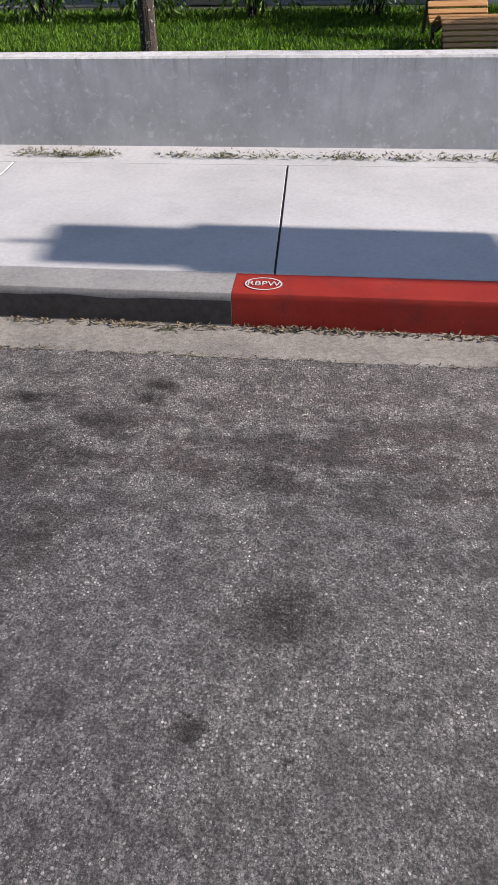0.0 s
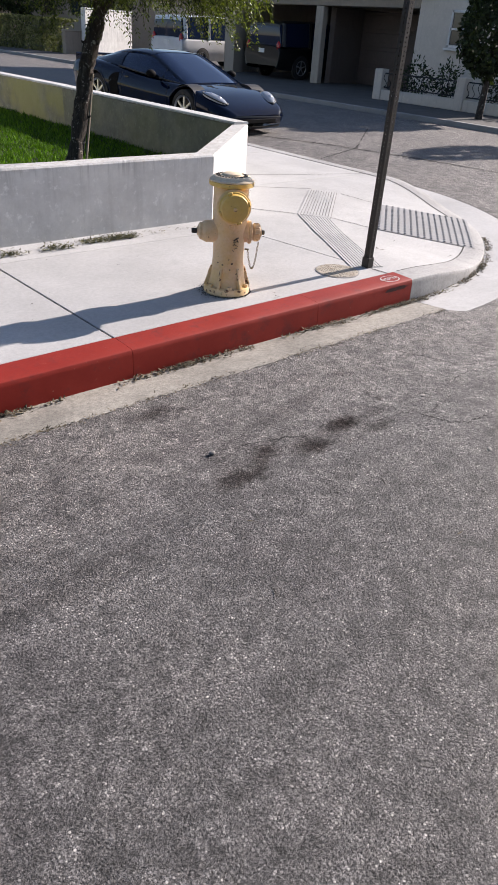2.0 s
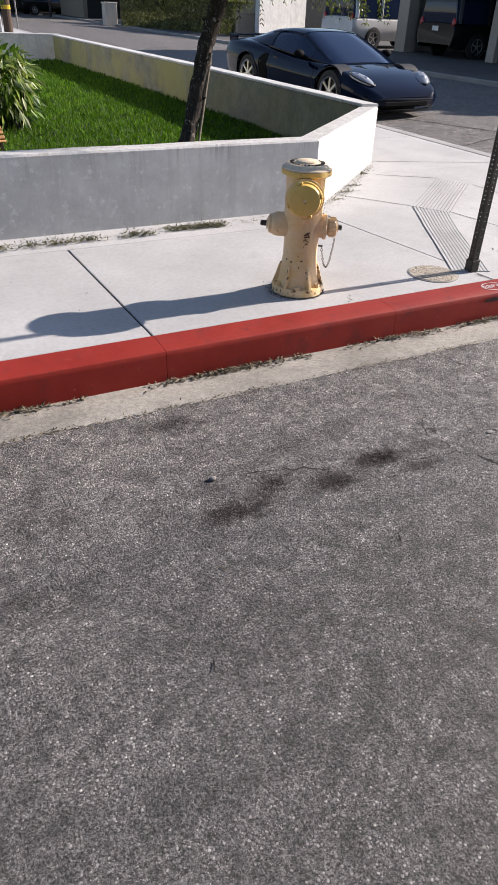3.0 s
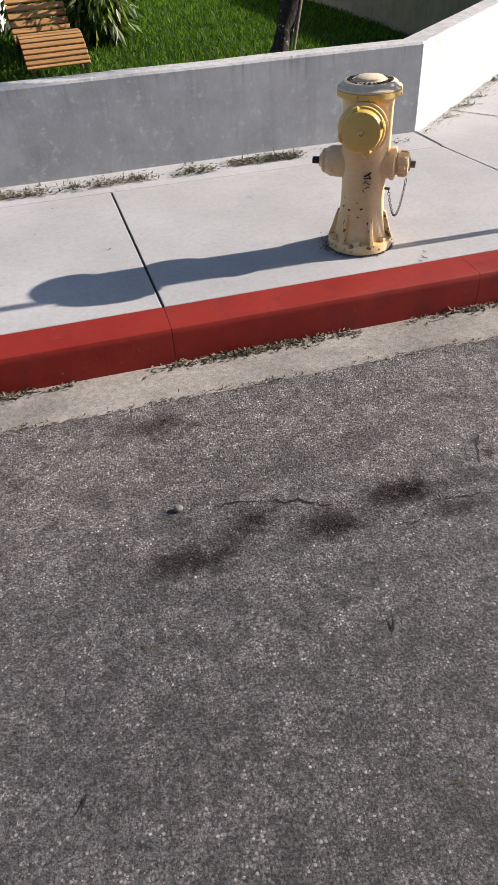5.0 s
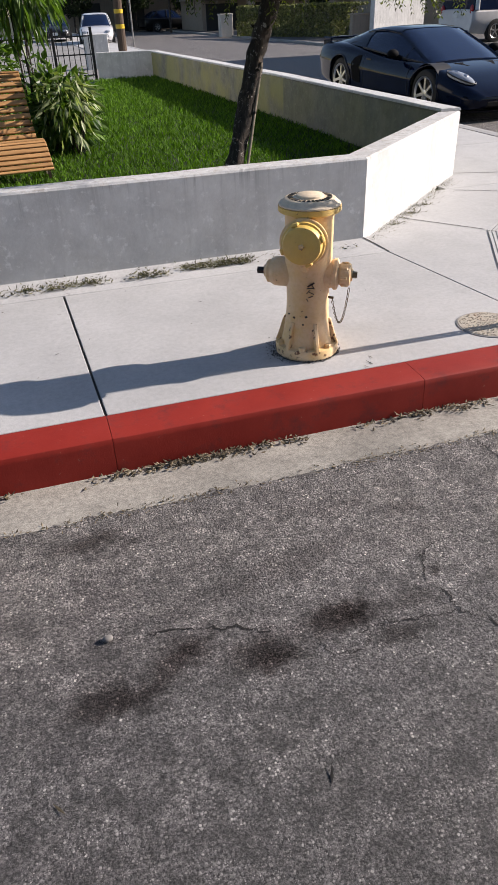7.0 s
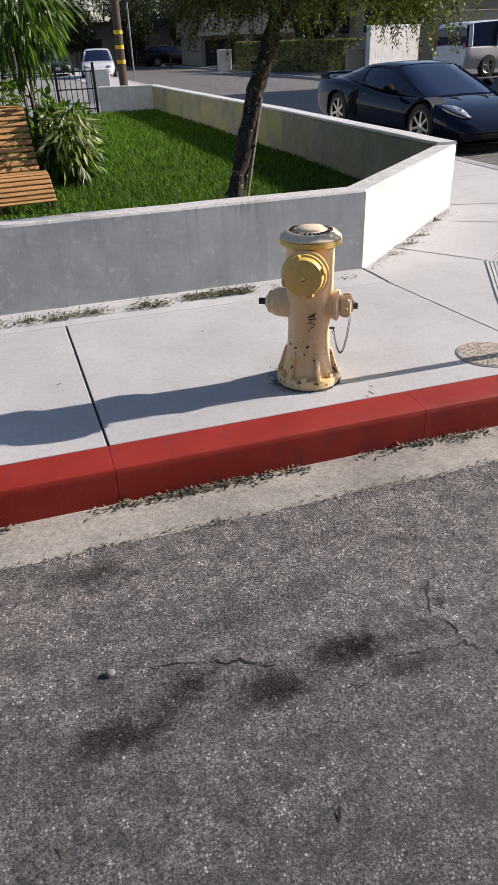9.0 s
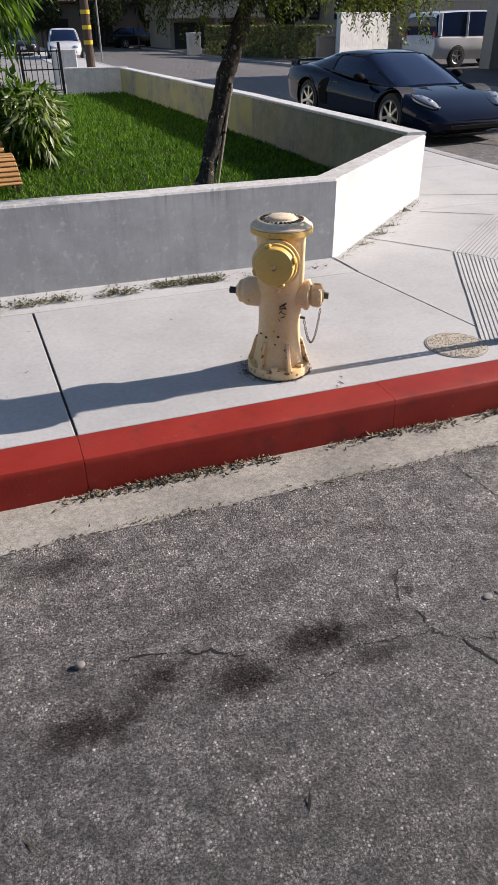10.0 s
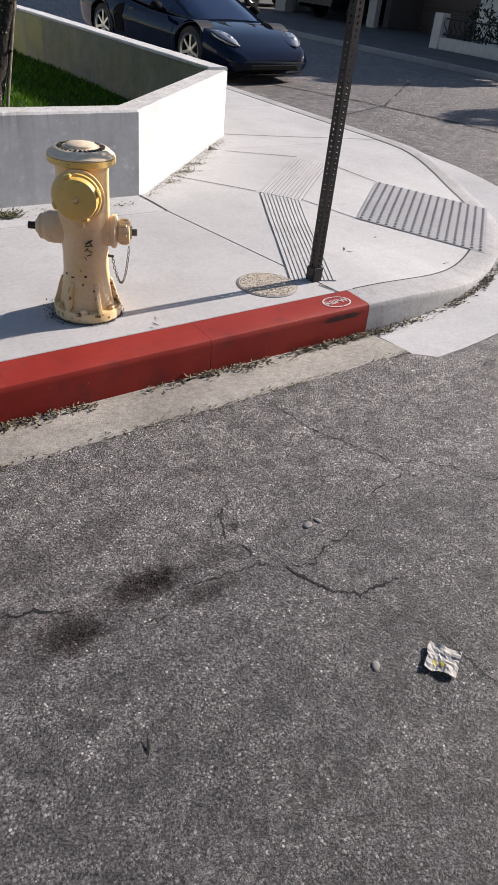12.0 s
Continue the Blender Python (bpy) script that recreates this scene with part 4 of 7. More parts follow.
    lathe(bm, [(0.05, 0.148), (0.054, 0.152), (0.054, 0.186), (0.049, 0.194), (0.03, 0.197), (0.028, 0.203), (0.0, 0.203)], 24, m)
    side_cap = smooth(part("side_cap", bm, M_YELLOW, hy), 35)
    for k in range(8):
        bm = bmesh.new()
        box(bm, -0.006, 0.006, 0.05, 0.059, 0.154, 0.184, 0.002, m @ pose(0, 0, 0, 0, 0, 45 * k))
        part("cap_lug", bm, M_YELLOW, side_cap)
    bm = bmesh.new()
    lathe(bm, [(0.017, 0.2), (0.016, 0.224), (0.0, 0.225)], 5, m)
    part("operating_nut", bm, M_BRASS, side_cap, "worn brown brass nut")
    m = pose(0, 0, 0.396, 0, -90, 0)
    bm = bmesh.new()
    lathe(bm, [(0.068, 0.06), (0.07, 0.09), (0.068, 0.15), (0.058, 0.17), (0.055, 0.172), (0.054, 0.186), (0.042, 0.194), (0.03, 0.197), (0.028, 0.204), (0.0, 0.204)], 32, m)
    stem = smooth(part("valve_outlet", bm, M_YELLOW, hy), 35)
    bm = bmesh.new()
    lathe(bm, [(0.017, 0.2), (0.016, 0.238), (0.0, 0.239)], 5, m)
    part("operating_nut", bm, M_DARKSTEEL, stem, "dark steel nut")
    # plug below the large outlet, and scratched marks
    bm = bmesh.new()
    lathe(bm, [(0.018, 0.1), (0.018, 0.121), (0.012, 0.124), (0.0, 0.124)], 12, pose(0, 0, 0.45, 90, 0, 0))
    part("plug", bm, M_YELLOW, hy)
    rng = random.Random(12)
    for k, (a, z, l, w, t) in enumerate(((22, 0.36, 0.035, 0.006, 30), (26, 0.352, 0.03, 0.005, -60), (20, 0.343, 0.028, 0.004, 5), (16, 0.325, 0.02, 0.003, 50), (24, 0.318, 0.025, 0.003, -30), (22, 0.3, 0.02, 0.003, 20),
            (14, 0.285, 0.015, 0.003, -60), (-20, 0.19, 0.01, 0.007, 0), (12, 0.2, 0.012, 0.008, 20), (-38, 0.2, 0.007, 0.006, 0), (5, 0.16, 0.008, 0.006, 0), (30, 0.13, 0.01, 0.007, 40))):
        bm = bmesh.new()
        box(bm, -l / 2, l / 2, -w / 2, w / 2, -0.003, 0.0012, 0, pose(0, 0, 0, 0, 0, a - 6) @ pose(0, -0.108 if z < 0.34 else -0.111, z + 0.015, 90, 0, 0) @ pose(0, 0, 0, 0, 0, t))
        part("scratch", bm, M_DARKSTEEL, hy, "dark scratch in the paint")
    # chain of the side cap
    pts = []
    ax, bx = Vector((0.118, -0.03, 0.29)), Vector((0.19, 0.0, 0.33))
    for k in range(27):
        t = k / 26
        p = ax.lerp(bx, t)
        p.z -= 0.15 * (1 - (2 * t - 1) ** 2) * (0.8 + 0.4 * t)
        pts.append(p)
    chain = part("chain", rod(bmesh.new(), (0.1, -0.03, 0.292), (0.125, -0.03, 0.29), 0.006), M_BRASS, hy, "thin brass chain")
    for k in range(26):
        a, b = pts[k], pts[k + 1]
        d = b - a
        q = Matrix.Translation((a + b) / 2) @ d.to_track_quat("X", "Z").to_matrix().to_4x4() @ pose(0, 0, 0, 90 * (k % 2) + 20)
        bm = bmesh.new()
        r, l = 0.0055, d.length * 0.62
        tube(bm, [q @ Vector((l * math.cos(u) * 1.0, r * math.sin(u), 0)) for u in [i * math.pi / 5 for i in range(10)]], 0.0017, 5, closed=True)
        part("chain_link", bm, M_BRASS, chain)
    return hy


hydrant()


# ---- signs ----
def sign_post():
    post = thing("sign_post", "perforated grey steel sign post standing in the sidewalk", "sign post", pose(2.23, 0.182, 0, 0.3, 0.25, 2))
    half, cell, top = 0.0228, 0.0254, 3.45
    rows = int(top / cell)
    for face in range(4):
        m = pose(0, 0, 0, 0, 0, 90 * face)
        vs, fs = [], []
        hole = [(0.0056 * math.cos(math.pi / 4 * k), 0.0056 * math.sin(math.pi / 4 * k)) for k in range(8)]
        rim = [(1, 0), (1, 1), (0, 1), (-1, 1), (-1, 0), (-1, -1), (0, -1), (1, -1)]
        for r in range(rows):
            zc = (r + 0.5) * cell
            n = len(vs)
            vs += [m @ Vector((x * half, -half, zc + z * cell / 2)) for x, z in rim]
            vs += [m @ Vector((x, -half, zc + z)) for x, z in hole]
            fs += [(n + k, n + (k + 1) % 8, n + 8 + (k + 1) % 8, n + 8 + k) for k in range(8)]
        me = bpy.data.meshes.new("tube_side")
        me.from_pydata(vs, [], fs)
        me.materials.append(M_DARKSTEEL)
        ob = new("tube_side", me)
        ob.parent = post
        ob["label"] = "perforated steel side with round holes"
    bm = bmesh.new()
    for k in range(4):
        box(bm, -0.03, 0.03, -0.03, -0.0245, 0.0, 0.075, 0.001, pose(0, 0, 0, 0, 0, 90 * k))
    part("base_sleeve", bm, M_DARKSTEEL, post)
    return post


def rounded(w, h, r, n=6):
    pts = []
    for cx, cy, a0 in ((w / 2 - r, h / 2 - r, 0), (-w / 2 + r, h / 2 - r, 90), (-w / 2 + r, -h / 2 + r, 180), (w / 2 - r, -h / 2 + r, 270)):
        for k in range(n + 1):
            a = radians(a0 + 90 * k / n)
            pts.append((cx + r * math.cos(a), cy + r * math.sin(a)))
    return pts


def ring(bm, w, h, r, t, z0, z1):
    """A rounded frame of width t."""
    a, b = rounded(w, h, r), rounded(w - 2 * t, h - 2 * t, max(0.002, r - t))
    vs = [[bm.verts.new((x, y, z)) for x, y in o] for o, z in ((a, z1), (b, z1), (a, z0), (b, z0))]
    n = len(a)
    for k in range(n):
        j = (k + 1) % n
        bm.faces.new((vs[0][k], vs[0][j], vs[1][j], vs[1][k]))
        bm.faces.new((vs[2][k], vs[2][j], vs[0][j], vs[0][k]))
    return bm


def letters(text, size, material, name, parent, m, label):
    cu = bpy.data.curves.new(name, "FONT")
    cu.body, cu.size, cu.align_x, cu.align_y, cu.extrude = text, size, "CENTER", "CENTER", 0.0008
    cu.resolution_u = 3
    tmp = bpy.data.objects.new(name, cu)
    me = bpy.data.meshes.new_from_object(tmp)
    bpy.data.objects.remove(tmp)
    me.materials.clear()
    me.materials.append(material)
    ob = new(name, me)
    ob.parent = parent
    ob.matrix_basis = m
    ob["label"] = label
    return ob


def sign(name, label, w, h, z, turn, out):
    s = thing(name, label, "sign", pose(2.23 + z * 0.0044, 0.182 - z * 0.005, z, 90, 0, turn) @ pose(0, 0, out))
    bm = bmesh.new()
    prism(bm, rounded(w, h, 0.03), -0.002, 0.0015)
    part("panel", bm, M_SIGN_WHITE, s)
    bm = bmesh.new()
    prism(bm, rounded(w, h, 0.03), -0.0045, -0.0025)
    part("panel_back", bm, M_SIGN_BACK, s, "bare aluminium back")
    for y in (-h / 2 + 0.03, h / 2 - 0.03):
        bm = bmesh.new()
        lathe(bm, [(0.009, 0.001), (0.009, 0.006), (0.0, 0.008)], 8, pose(0, y, 0))
        part("bolt", bm, M_DARKSTEEL, s)
    return s


sign_post()
TURN = -62
end_sign = sign("end_sign", "small white END sign with black border on the post", 0.148, 0.145, 1.94, TURN, 0.034)
part("border", ring(bmesh.new(), 0.134, 0.131, 0.02, 0.006, 0.0015, 0.003), M_SIGN_BLACK, end_sign)
word = letters("END", 0.1, M_SIGN_BLACK, "word", end_sign, pose(0, 0, 0.003) @ Matrix.Diagonal((0.58, 1, 1, 1)), "black word END")
park = sign("parking_sign", "white parking sign with faded lines above the END sign", 0.2, 0.2, 2.125, TURN, 0.034)
part("border", ring(bmesh.new(), 0.186, 0.186, 0.024, 0.006, 0.0015, 0.003), M_SIGN_BLACK, park)
for y, w in ((0.05, 0.15), (0.01, 0.12), (-0.03, 0.13)):
    bm = bmesh.new()
    box(bm, -w / 2, w / 2, y - 0.009, y + 0.009, 0.0015, 0.003)
    part("bar", bm, M_SIGN_BACK, park, "faded bar of lettering")
sign("large_sign", "large white street sign high on the post", 0.56, 0.74, 2.6, TURN - 20, 0.034)
sign("top_sign", "white street sign at the top of the post", 0.46, 0.34, 3.145, TURN - 20, 0.034)


def stencil(x, y, turn):
    s = thing("kerb_stencil", "white oval stencil with letters on the red kerb", "stencil mark", pose(x, y, 0.0052, 0, 0, turn), "kerb stencils", "structure")
    bm = bmesh.new()
    n = 40
    vs = [[bm.verts.new((a * math.cos(2 * math.pi * k / n), b * math.sin(2 * math.pi * k / n), 0)) for k in range(n)] for a, b in ((0.082, 0.058), (0.075, 0.051))]
    for k in range(n):
        bm.faces.new((vs[0][k], vs[0][(k + 1) % n], vs[1][(k + 1) % n], vs[1][k]))
    part("oval", bm, M_WHITEPAINT, s)
    letters("RBPW", 0.058, M_WHITEPAINT, "word", s, pose(0, 0, 0.0004) @ Matrix.Diagonal((0.92, 1, 0.2, 1)), "white stencilled letters")


stencil(-3.49, -0.1, 0)
stencil(2.155, -0.1, 0)


# ---- tree, plants and lounge chairs ----
def hanging_crown(centre, radii, strands, low, seed, leaf_len=(0.028, 0.045), width=0.006, droop=(0.35, 0.9), core=0.55, steep=0.9, uneven=0.28, under=-0.55):
    """Leaflets in pairs along drooping twigs; returns the twigs and the leaf quads."""
    rng = random.Random(seed)
    twigs, quads = [], []
    c = Vector(centre)
    while len(twigs) < strands:
        d = unit(rng)
        if d.z < under:
            continue
        lump = 0.86 + uneven * noise.noise(d * 1.7 + Vector((seed, 0, 0)))
        r = rng.uniform(core, 1.0) ** 0.6 * lump * (1 + 0.35 * uneven * noise.noise(d * 5.5 + Vector((0, seed, 0))))
        p = c + Vector((d.x * radii[0], d.y * radii[1], d.z * radii[2])) * r
        out = Vector((d.x, d.y, 0)) * 0.35
        L = rng.uniform(*droop)
        n = int(L / 0.03)
        pts = []
        q, v = p.copy(), (out + Vector((rng.uniform(-0.2, 0.2), rng.uniform(-0.2, 0.2), rng.uniform(0, 0.4)))).normalized()
        for k in range(n):
            v = (v + Vector((rng.uniform(-0.06, 0.06), rng.uniform(-0.06, 0.06), -0.16 * steep))).normalized()
            q = q + v * 0.03
            if q.z < low - 0.08 * ((q.x - c.x) * 0.83 - (q.y - c.y) * 0.56) + 0.25 * noise.noise((q.x * 1.5, q.y * 1.5, seed)):
                break
            pts.append(q.copy())
        if len(pts) < 3:
            continue
        twigs.append(pts)
        for k, q in enumerate(pts):
            ax = (pts[min(k + 1, len(pts) - 1)] - pts[max(k - 1, 0)]).normalized()
            side = ax.cross(unit(rng)).normalized()
            for sg in (1, -1):
                l = rng.uniform(*leaf_len)
                e = (side * sg + ax * rng.uniform(0.4, 1.0) + Vector((0, 0, -0.3))).normalized()
                w = e.cross(unit(rng)).normalized() * width * rng.uniform(0.7, 1.2)
                quads.append((q, q + e * l * 0.5 + w, q + e * l, q + e * l * 0.5 - w))
    return twigs, np.array([[tuple(v) for v in f] for f in quads])


def pepper_tree():
    tree = thing("pepper_tree", "leaning pepper tree with drooping green foliage, on the lawn", "tree")
    rng = random.Random(6)
    path = [(1.5, 3.4, 0.0), (1.53, 3.42, 0.1), (1.6, 3.45, 0.3), (1.68, 3.49, 0.55), (1.76, 3.53, 0.8), (1.83, 3.56, 1.05), (1.93, 3.59, 1.28), (2.02, 3.6, 1.5), (2.05, 3.55, 1.9), (2.02, 3.5, 2.4)]
    rad = [0.105, 0.088, 0.074, 0.07, 0.072, 0.068, 0.07, 0.06, 0.045, 0.02]
    bm = bmesh.new()
    pts, rr = [], []
    for (a, b), (r0, r1) in zip(zip(path, path[1:]), zip(rad, rad[1:])):
        for k in range(4):
            pts.append(Vector(a).lerp(Vector(b), k / 4))
            rr.append((r0 + (r1 - r0) * k / 4) * rng.uniform(0.9, 1.1))
    tube(bm, pts, rr, 14)
    for v in bm.verts:
        v.co += unit(rng) * 0.011
    smooth(part("trunk", bm, M_BARK, tree), 60)
    # stubs of cut twigs
    for z in (0.75, 0.9, 0.98, 1.02, 1.12, 1.2, 1.25, 0.6, 0.45):
        k = min(range(len(pts)), key=lambda i: abs(pts[i].z - z))
        d = Vector((rng.uniform(-1, 1), rng.uniform(-1, 0.3), 0.3)).normalized()
        bm = bmesh.new()
        rod(bm, pts[k] + d * 0.04, pts[k] + d * rng.uniform(0.09, 0.13), 0.018, 0.009, 7)
        part("stub", bm, M_BARK, tree)
    c = Vector((2.07, 3.155, 2.46))
    for k in range(9):
        a = 2 * math.pi * k / 9
        e = c + Vector((math.cos(a) * 0.95, math.sin(a) * 0.95, rng.uniform(-0.2, 0.8)))
        s = Vector((2.03, 3.58, rng.uniform(1.45, 1.9)))
        bm = bmesh.new()
        tube(bm, [s, s.lerp(e, 0.35) + Vector((0, 0, 0.12)), s.lerp(e, 0.7) + Vector((0, 0, 0.1)), e], [0.035, 0.026, 0.016, 0.006], 7)
        part("limb", bm, M_BARK, tree)
    twigs, quads = hanging_crown(c, (1.24, 1.24, 1.15), 27000, 1.28, 3, (0.026, 0.042), 0.006, (0.15, 0.55), core=0.15, uneven=0.36, under=-0.85)
    bm = bmesh.new()
    for t in twigs[::4]:
        tube(bm, t[::4] + [t[-1]] if len(t) > 5 else t, 0.0022, 3)
    tagged(part("twigs", bm, M_BARK, tree), kind="stuff")
    crown = soup("crown", quads, M_PEPPER, "dense drooping feathery green leaves", "", tree)
    tagged(crown, kind="stuff")
    stake = thing("tree_stake", "thin pale wooden stake leaning beside the trunk", "stake")
    bm = bmesh.new()
    rod(bm, (1.62, 3.36, -0.02), (1.86, 3.5, 1.0), 0.012, 0.012, 8)
    part("pole", bm, M_STAKE, stake)


def garden_tree():
    t = thing("garden_tree", "slender dark-trunked young tree on the lawn", "tree")
    bm = bmesh.new()
    tube(bm, [(-5.12, 4.65, 0.0), (-5.1, 4.66, 0.8), (-5.13, 4.64, 1.7), (-5.06, 4.66, 2.6)], [0.085, 0.07, 0.06, 0.03], 10)
    part("trunk", bm, M_BARK, t)
    for k in range(5):
        a = k * 1.26
        bm = bmesh.new()
        tube(bm, [(-5.12, 4.65, 1.6 + 0.1 * k), (-5.12 + 0.4 * math.cos(a), 4.65 + 0.4 * math.sin(a), 2.2), (-5.12 + 0.8 * math.cos(a), 4.65 + 0.8 * math.sin(a), 2.6)], [0.03, 0.02, 0.008], 6)
        part("limb", bm, M_BARK, t)
    twigs, quads = hanging_crown((-5.0, 4.65, 2.7), (1.5, 1.5, 0.9), 3000, 1.9, 13, (0.05, 0.08), 0.012, core=0.2)
    tagged(soup("crown", quads, M_PEPPER, "loose drooping green leaves", "", t), kind="stuff")


def lounge_chair(m, label):
    ch = thing("lounge_chair", label, "lounge chair", m, "garden lounge chairs")
    # side profile: foot, knee, seat, back, head
    ctrl = [(0.0, 0.1), (0.12, 0.2), (0.3, 0.3), (0.48, 0.31), (0.68, 0.24), (0.86, 0.2), (1.02, 0.25), (1.2, 0.42), (1.36, 0.6), (1.5, 0.76), (1.62, 0.85)]

    def at(t):
        x = t * (len(ctrl) - 1)
        i = min(int(x), len(ctrl) - 2)
        f = x - i
        p = [Vector((*ctrl[min(max(j, 0), len(ctrl) - 1)], 0)) for j in (i - 1, i, i + 1, i + 2)]
        return 0.5 * ((2 * p[1]) + (p[2] - p[0]) * f + (2 * p[0] - 5 * p[1] + 4 * p[2] - p[3]) * f * f + (-p[0] + 3 * p[1] - 3 * p[2] + p[3]) * f ** 3)
    n = 30
    for k in range(n):
        p, q = at((k + 0.1) / n), at((k + 0.82) / n)
        d = (q - p)
        mm = Matrix.Translation((0, p.x + d.x / 2, p.y + d.y / 2)) @ pose(0, 0, 0, math.degrees(math.atan2(d.y, d.x)))
        bm = bmesh.new()
        box(bm, -0.29, 0.29, -d.length / 2, d.length / 2, -0.01, 0.01, 0.004, mm)
        part("slat", bm, M_WOOD, ch)
    for x in (-0.25, 0.23):
        bm = bmesh.new()
        rows = []
        for k in range(41):
            p = at(k / 40)
            rows.append([(x, p.x, p.y - 0.012), (x + 0.025, p.x, p.y - 0.012), (x + 0.025, p.x, p.y - 0.075), (x, p.x, p.y - 0.075)])
        vs = sweep(bm, rows, True)
        bm.faces.new(vs[0])
        bm.faces.new(vs[-1][::-1])
        bmesh.ops.recalc_face_normals(bm, faces=bm.faces)
        part("side_rail", bm, M_DARKWOOD, ch)
        for y0, z0, y1 in ((0.38, 0.26, 0.3), (0.95, 0.18, 0.9), (1.35, 0.52, 1.5)):
            bm = bmesh.new()
            rod(bm, (x + 0.012, y0, z0), (x + 0.012, y1, 0.015), 0.02, 0.02, 8)
            part("leg", bm, M_DARKWOOD, ch)
    return ch


def shrub(name, label, centre, radii, count, seed, length, width, material, stems=6, hang=0.5):
    sh = thing(name, label, "shrub")
    rng = random.Random(seed)
    c = Vector(centre)
    bm = bmesh.new()
    tips = []
    for k in range(stems):
        e = c + Vector((rng.uniform(-0.6, 0.6) * radii[0], rng.uniform(-0.6, 0.6) * radii[1], rng.uniform(0.1, 0.7) * radii[2]))
        b = Vector((c.x + rng.uniform(-0.1, 0.1), c.y + rng.uniform(-0.1, 0.1), 0.0))
        tube(bm, [b, b.lerp(e, 0.5) + Vector((0, 0, 0.08)), e], [0.014, 0.009, 0.004], 6)
    tagged(part("stems", bm, M_BARK, sh), kind="stuff")
    bm = bmesh.new()
    for k in range(count):
        d = unit(rng)
        p = c + Vector((d.x * radii[0], d.y * radii[1], d.z * radii[2])) * rng.uniform(0.3, 1) ** 0.5 * (0.85 + 0.75 * noise.noise(d * 2.3 + Vector((seed, 0, 0))))
        if p.z < 0.05:
            continue
        e = (d + unit(rng) * 0.6 + Vector((0, 0, -hang))).normalized()
        leaf(bm, p, e, e.cross(unit(rng)), rng.uniform(*length), rng.uniform(*width))
    tagged(part("leaves", bm, material, sh), kind="stuff")
    return sh


pepper_tree()
garden_tree()
lounge_chair(pose(-0.16, 4.63, 0.03, 0, 0, 5), "oiled slatted wooden lounge chair on the lawn")
lounge_chair(pose(-2.05, 4.2, 0.03, 0, 0, 4), "slatted wooden lounge chair, half in shade")
shrub("leafy_shrub", "bushy green shrub with pale-edged leaves beside the lounge chair", (0.36, 6.25, 0.45), (0.42, 0.5, 0.46), 1000, 21, (0.1, 0.17), (0.05, 0.08), M_SHRUB, 9, 0.4)
shrub("variegated_shrub", "hanging pale-edged variegated leaves at the lounge chair", (0.42, 6.0, 0.55), (0.36, 0.4, 0.38), 250, 22, (0.12, 0.22), (0.03, 0.055), M_VARIEGATED, 5, 1.2)
shrub("leafy_shrub", "tall green shrub by the house wall", (-0.35, 6.9, 0.75), (0.5, 0.5, 0.75), 700, 23, (0.1, 0.18), (0.03, 0.05), M_SHRUB, 8, 0.5)
shrub("drooping_tree", "small tree with long drooping green leaves", (0.1, 6.4, 1.78), (0.56, 0.56, 0.56), 700, 25, (0.18, 0.32), (0.04, 0.06), M_SHRUB, 5, 1.9)
shrub("leafy_shrub", "dark green shrub beside the house", (-2.9, 7.0, 0.55), (0.6, 0.45, 0.6), 600, 27, (0.09, 0.16), (0.03, 0.05), M_SHRUB, 8, 0.3)
for k, x in enumerate((-5.7, -7.0, -8.3)):
    shrub("leafy_shrub", "dark green shrub beside the house", (x, 6.8, 0.5), (0.7, 0.45, 0.55), 500, 30 + k, (0.09, 0.16), (0.03, 0.05), M_SHRUB, 8, 0.3)
shrub("leafy_shrub", "dark green shrub beside the house", (-4.3, 6.9, 0.6), (0.7, 0.45, 0.65), 600, 28, (0.09, 0.16), (0.03, 0.05), M_SHRUB, 8, 0.3)


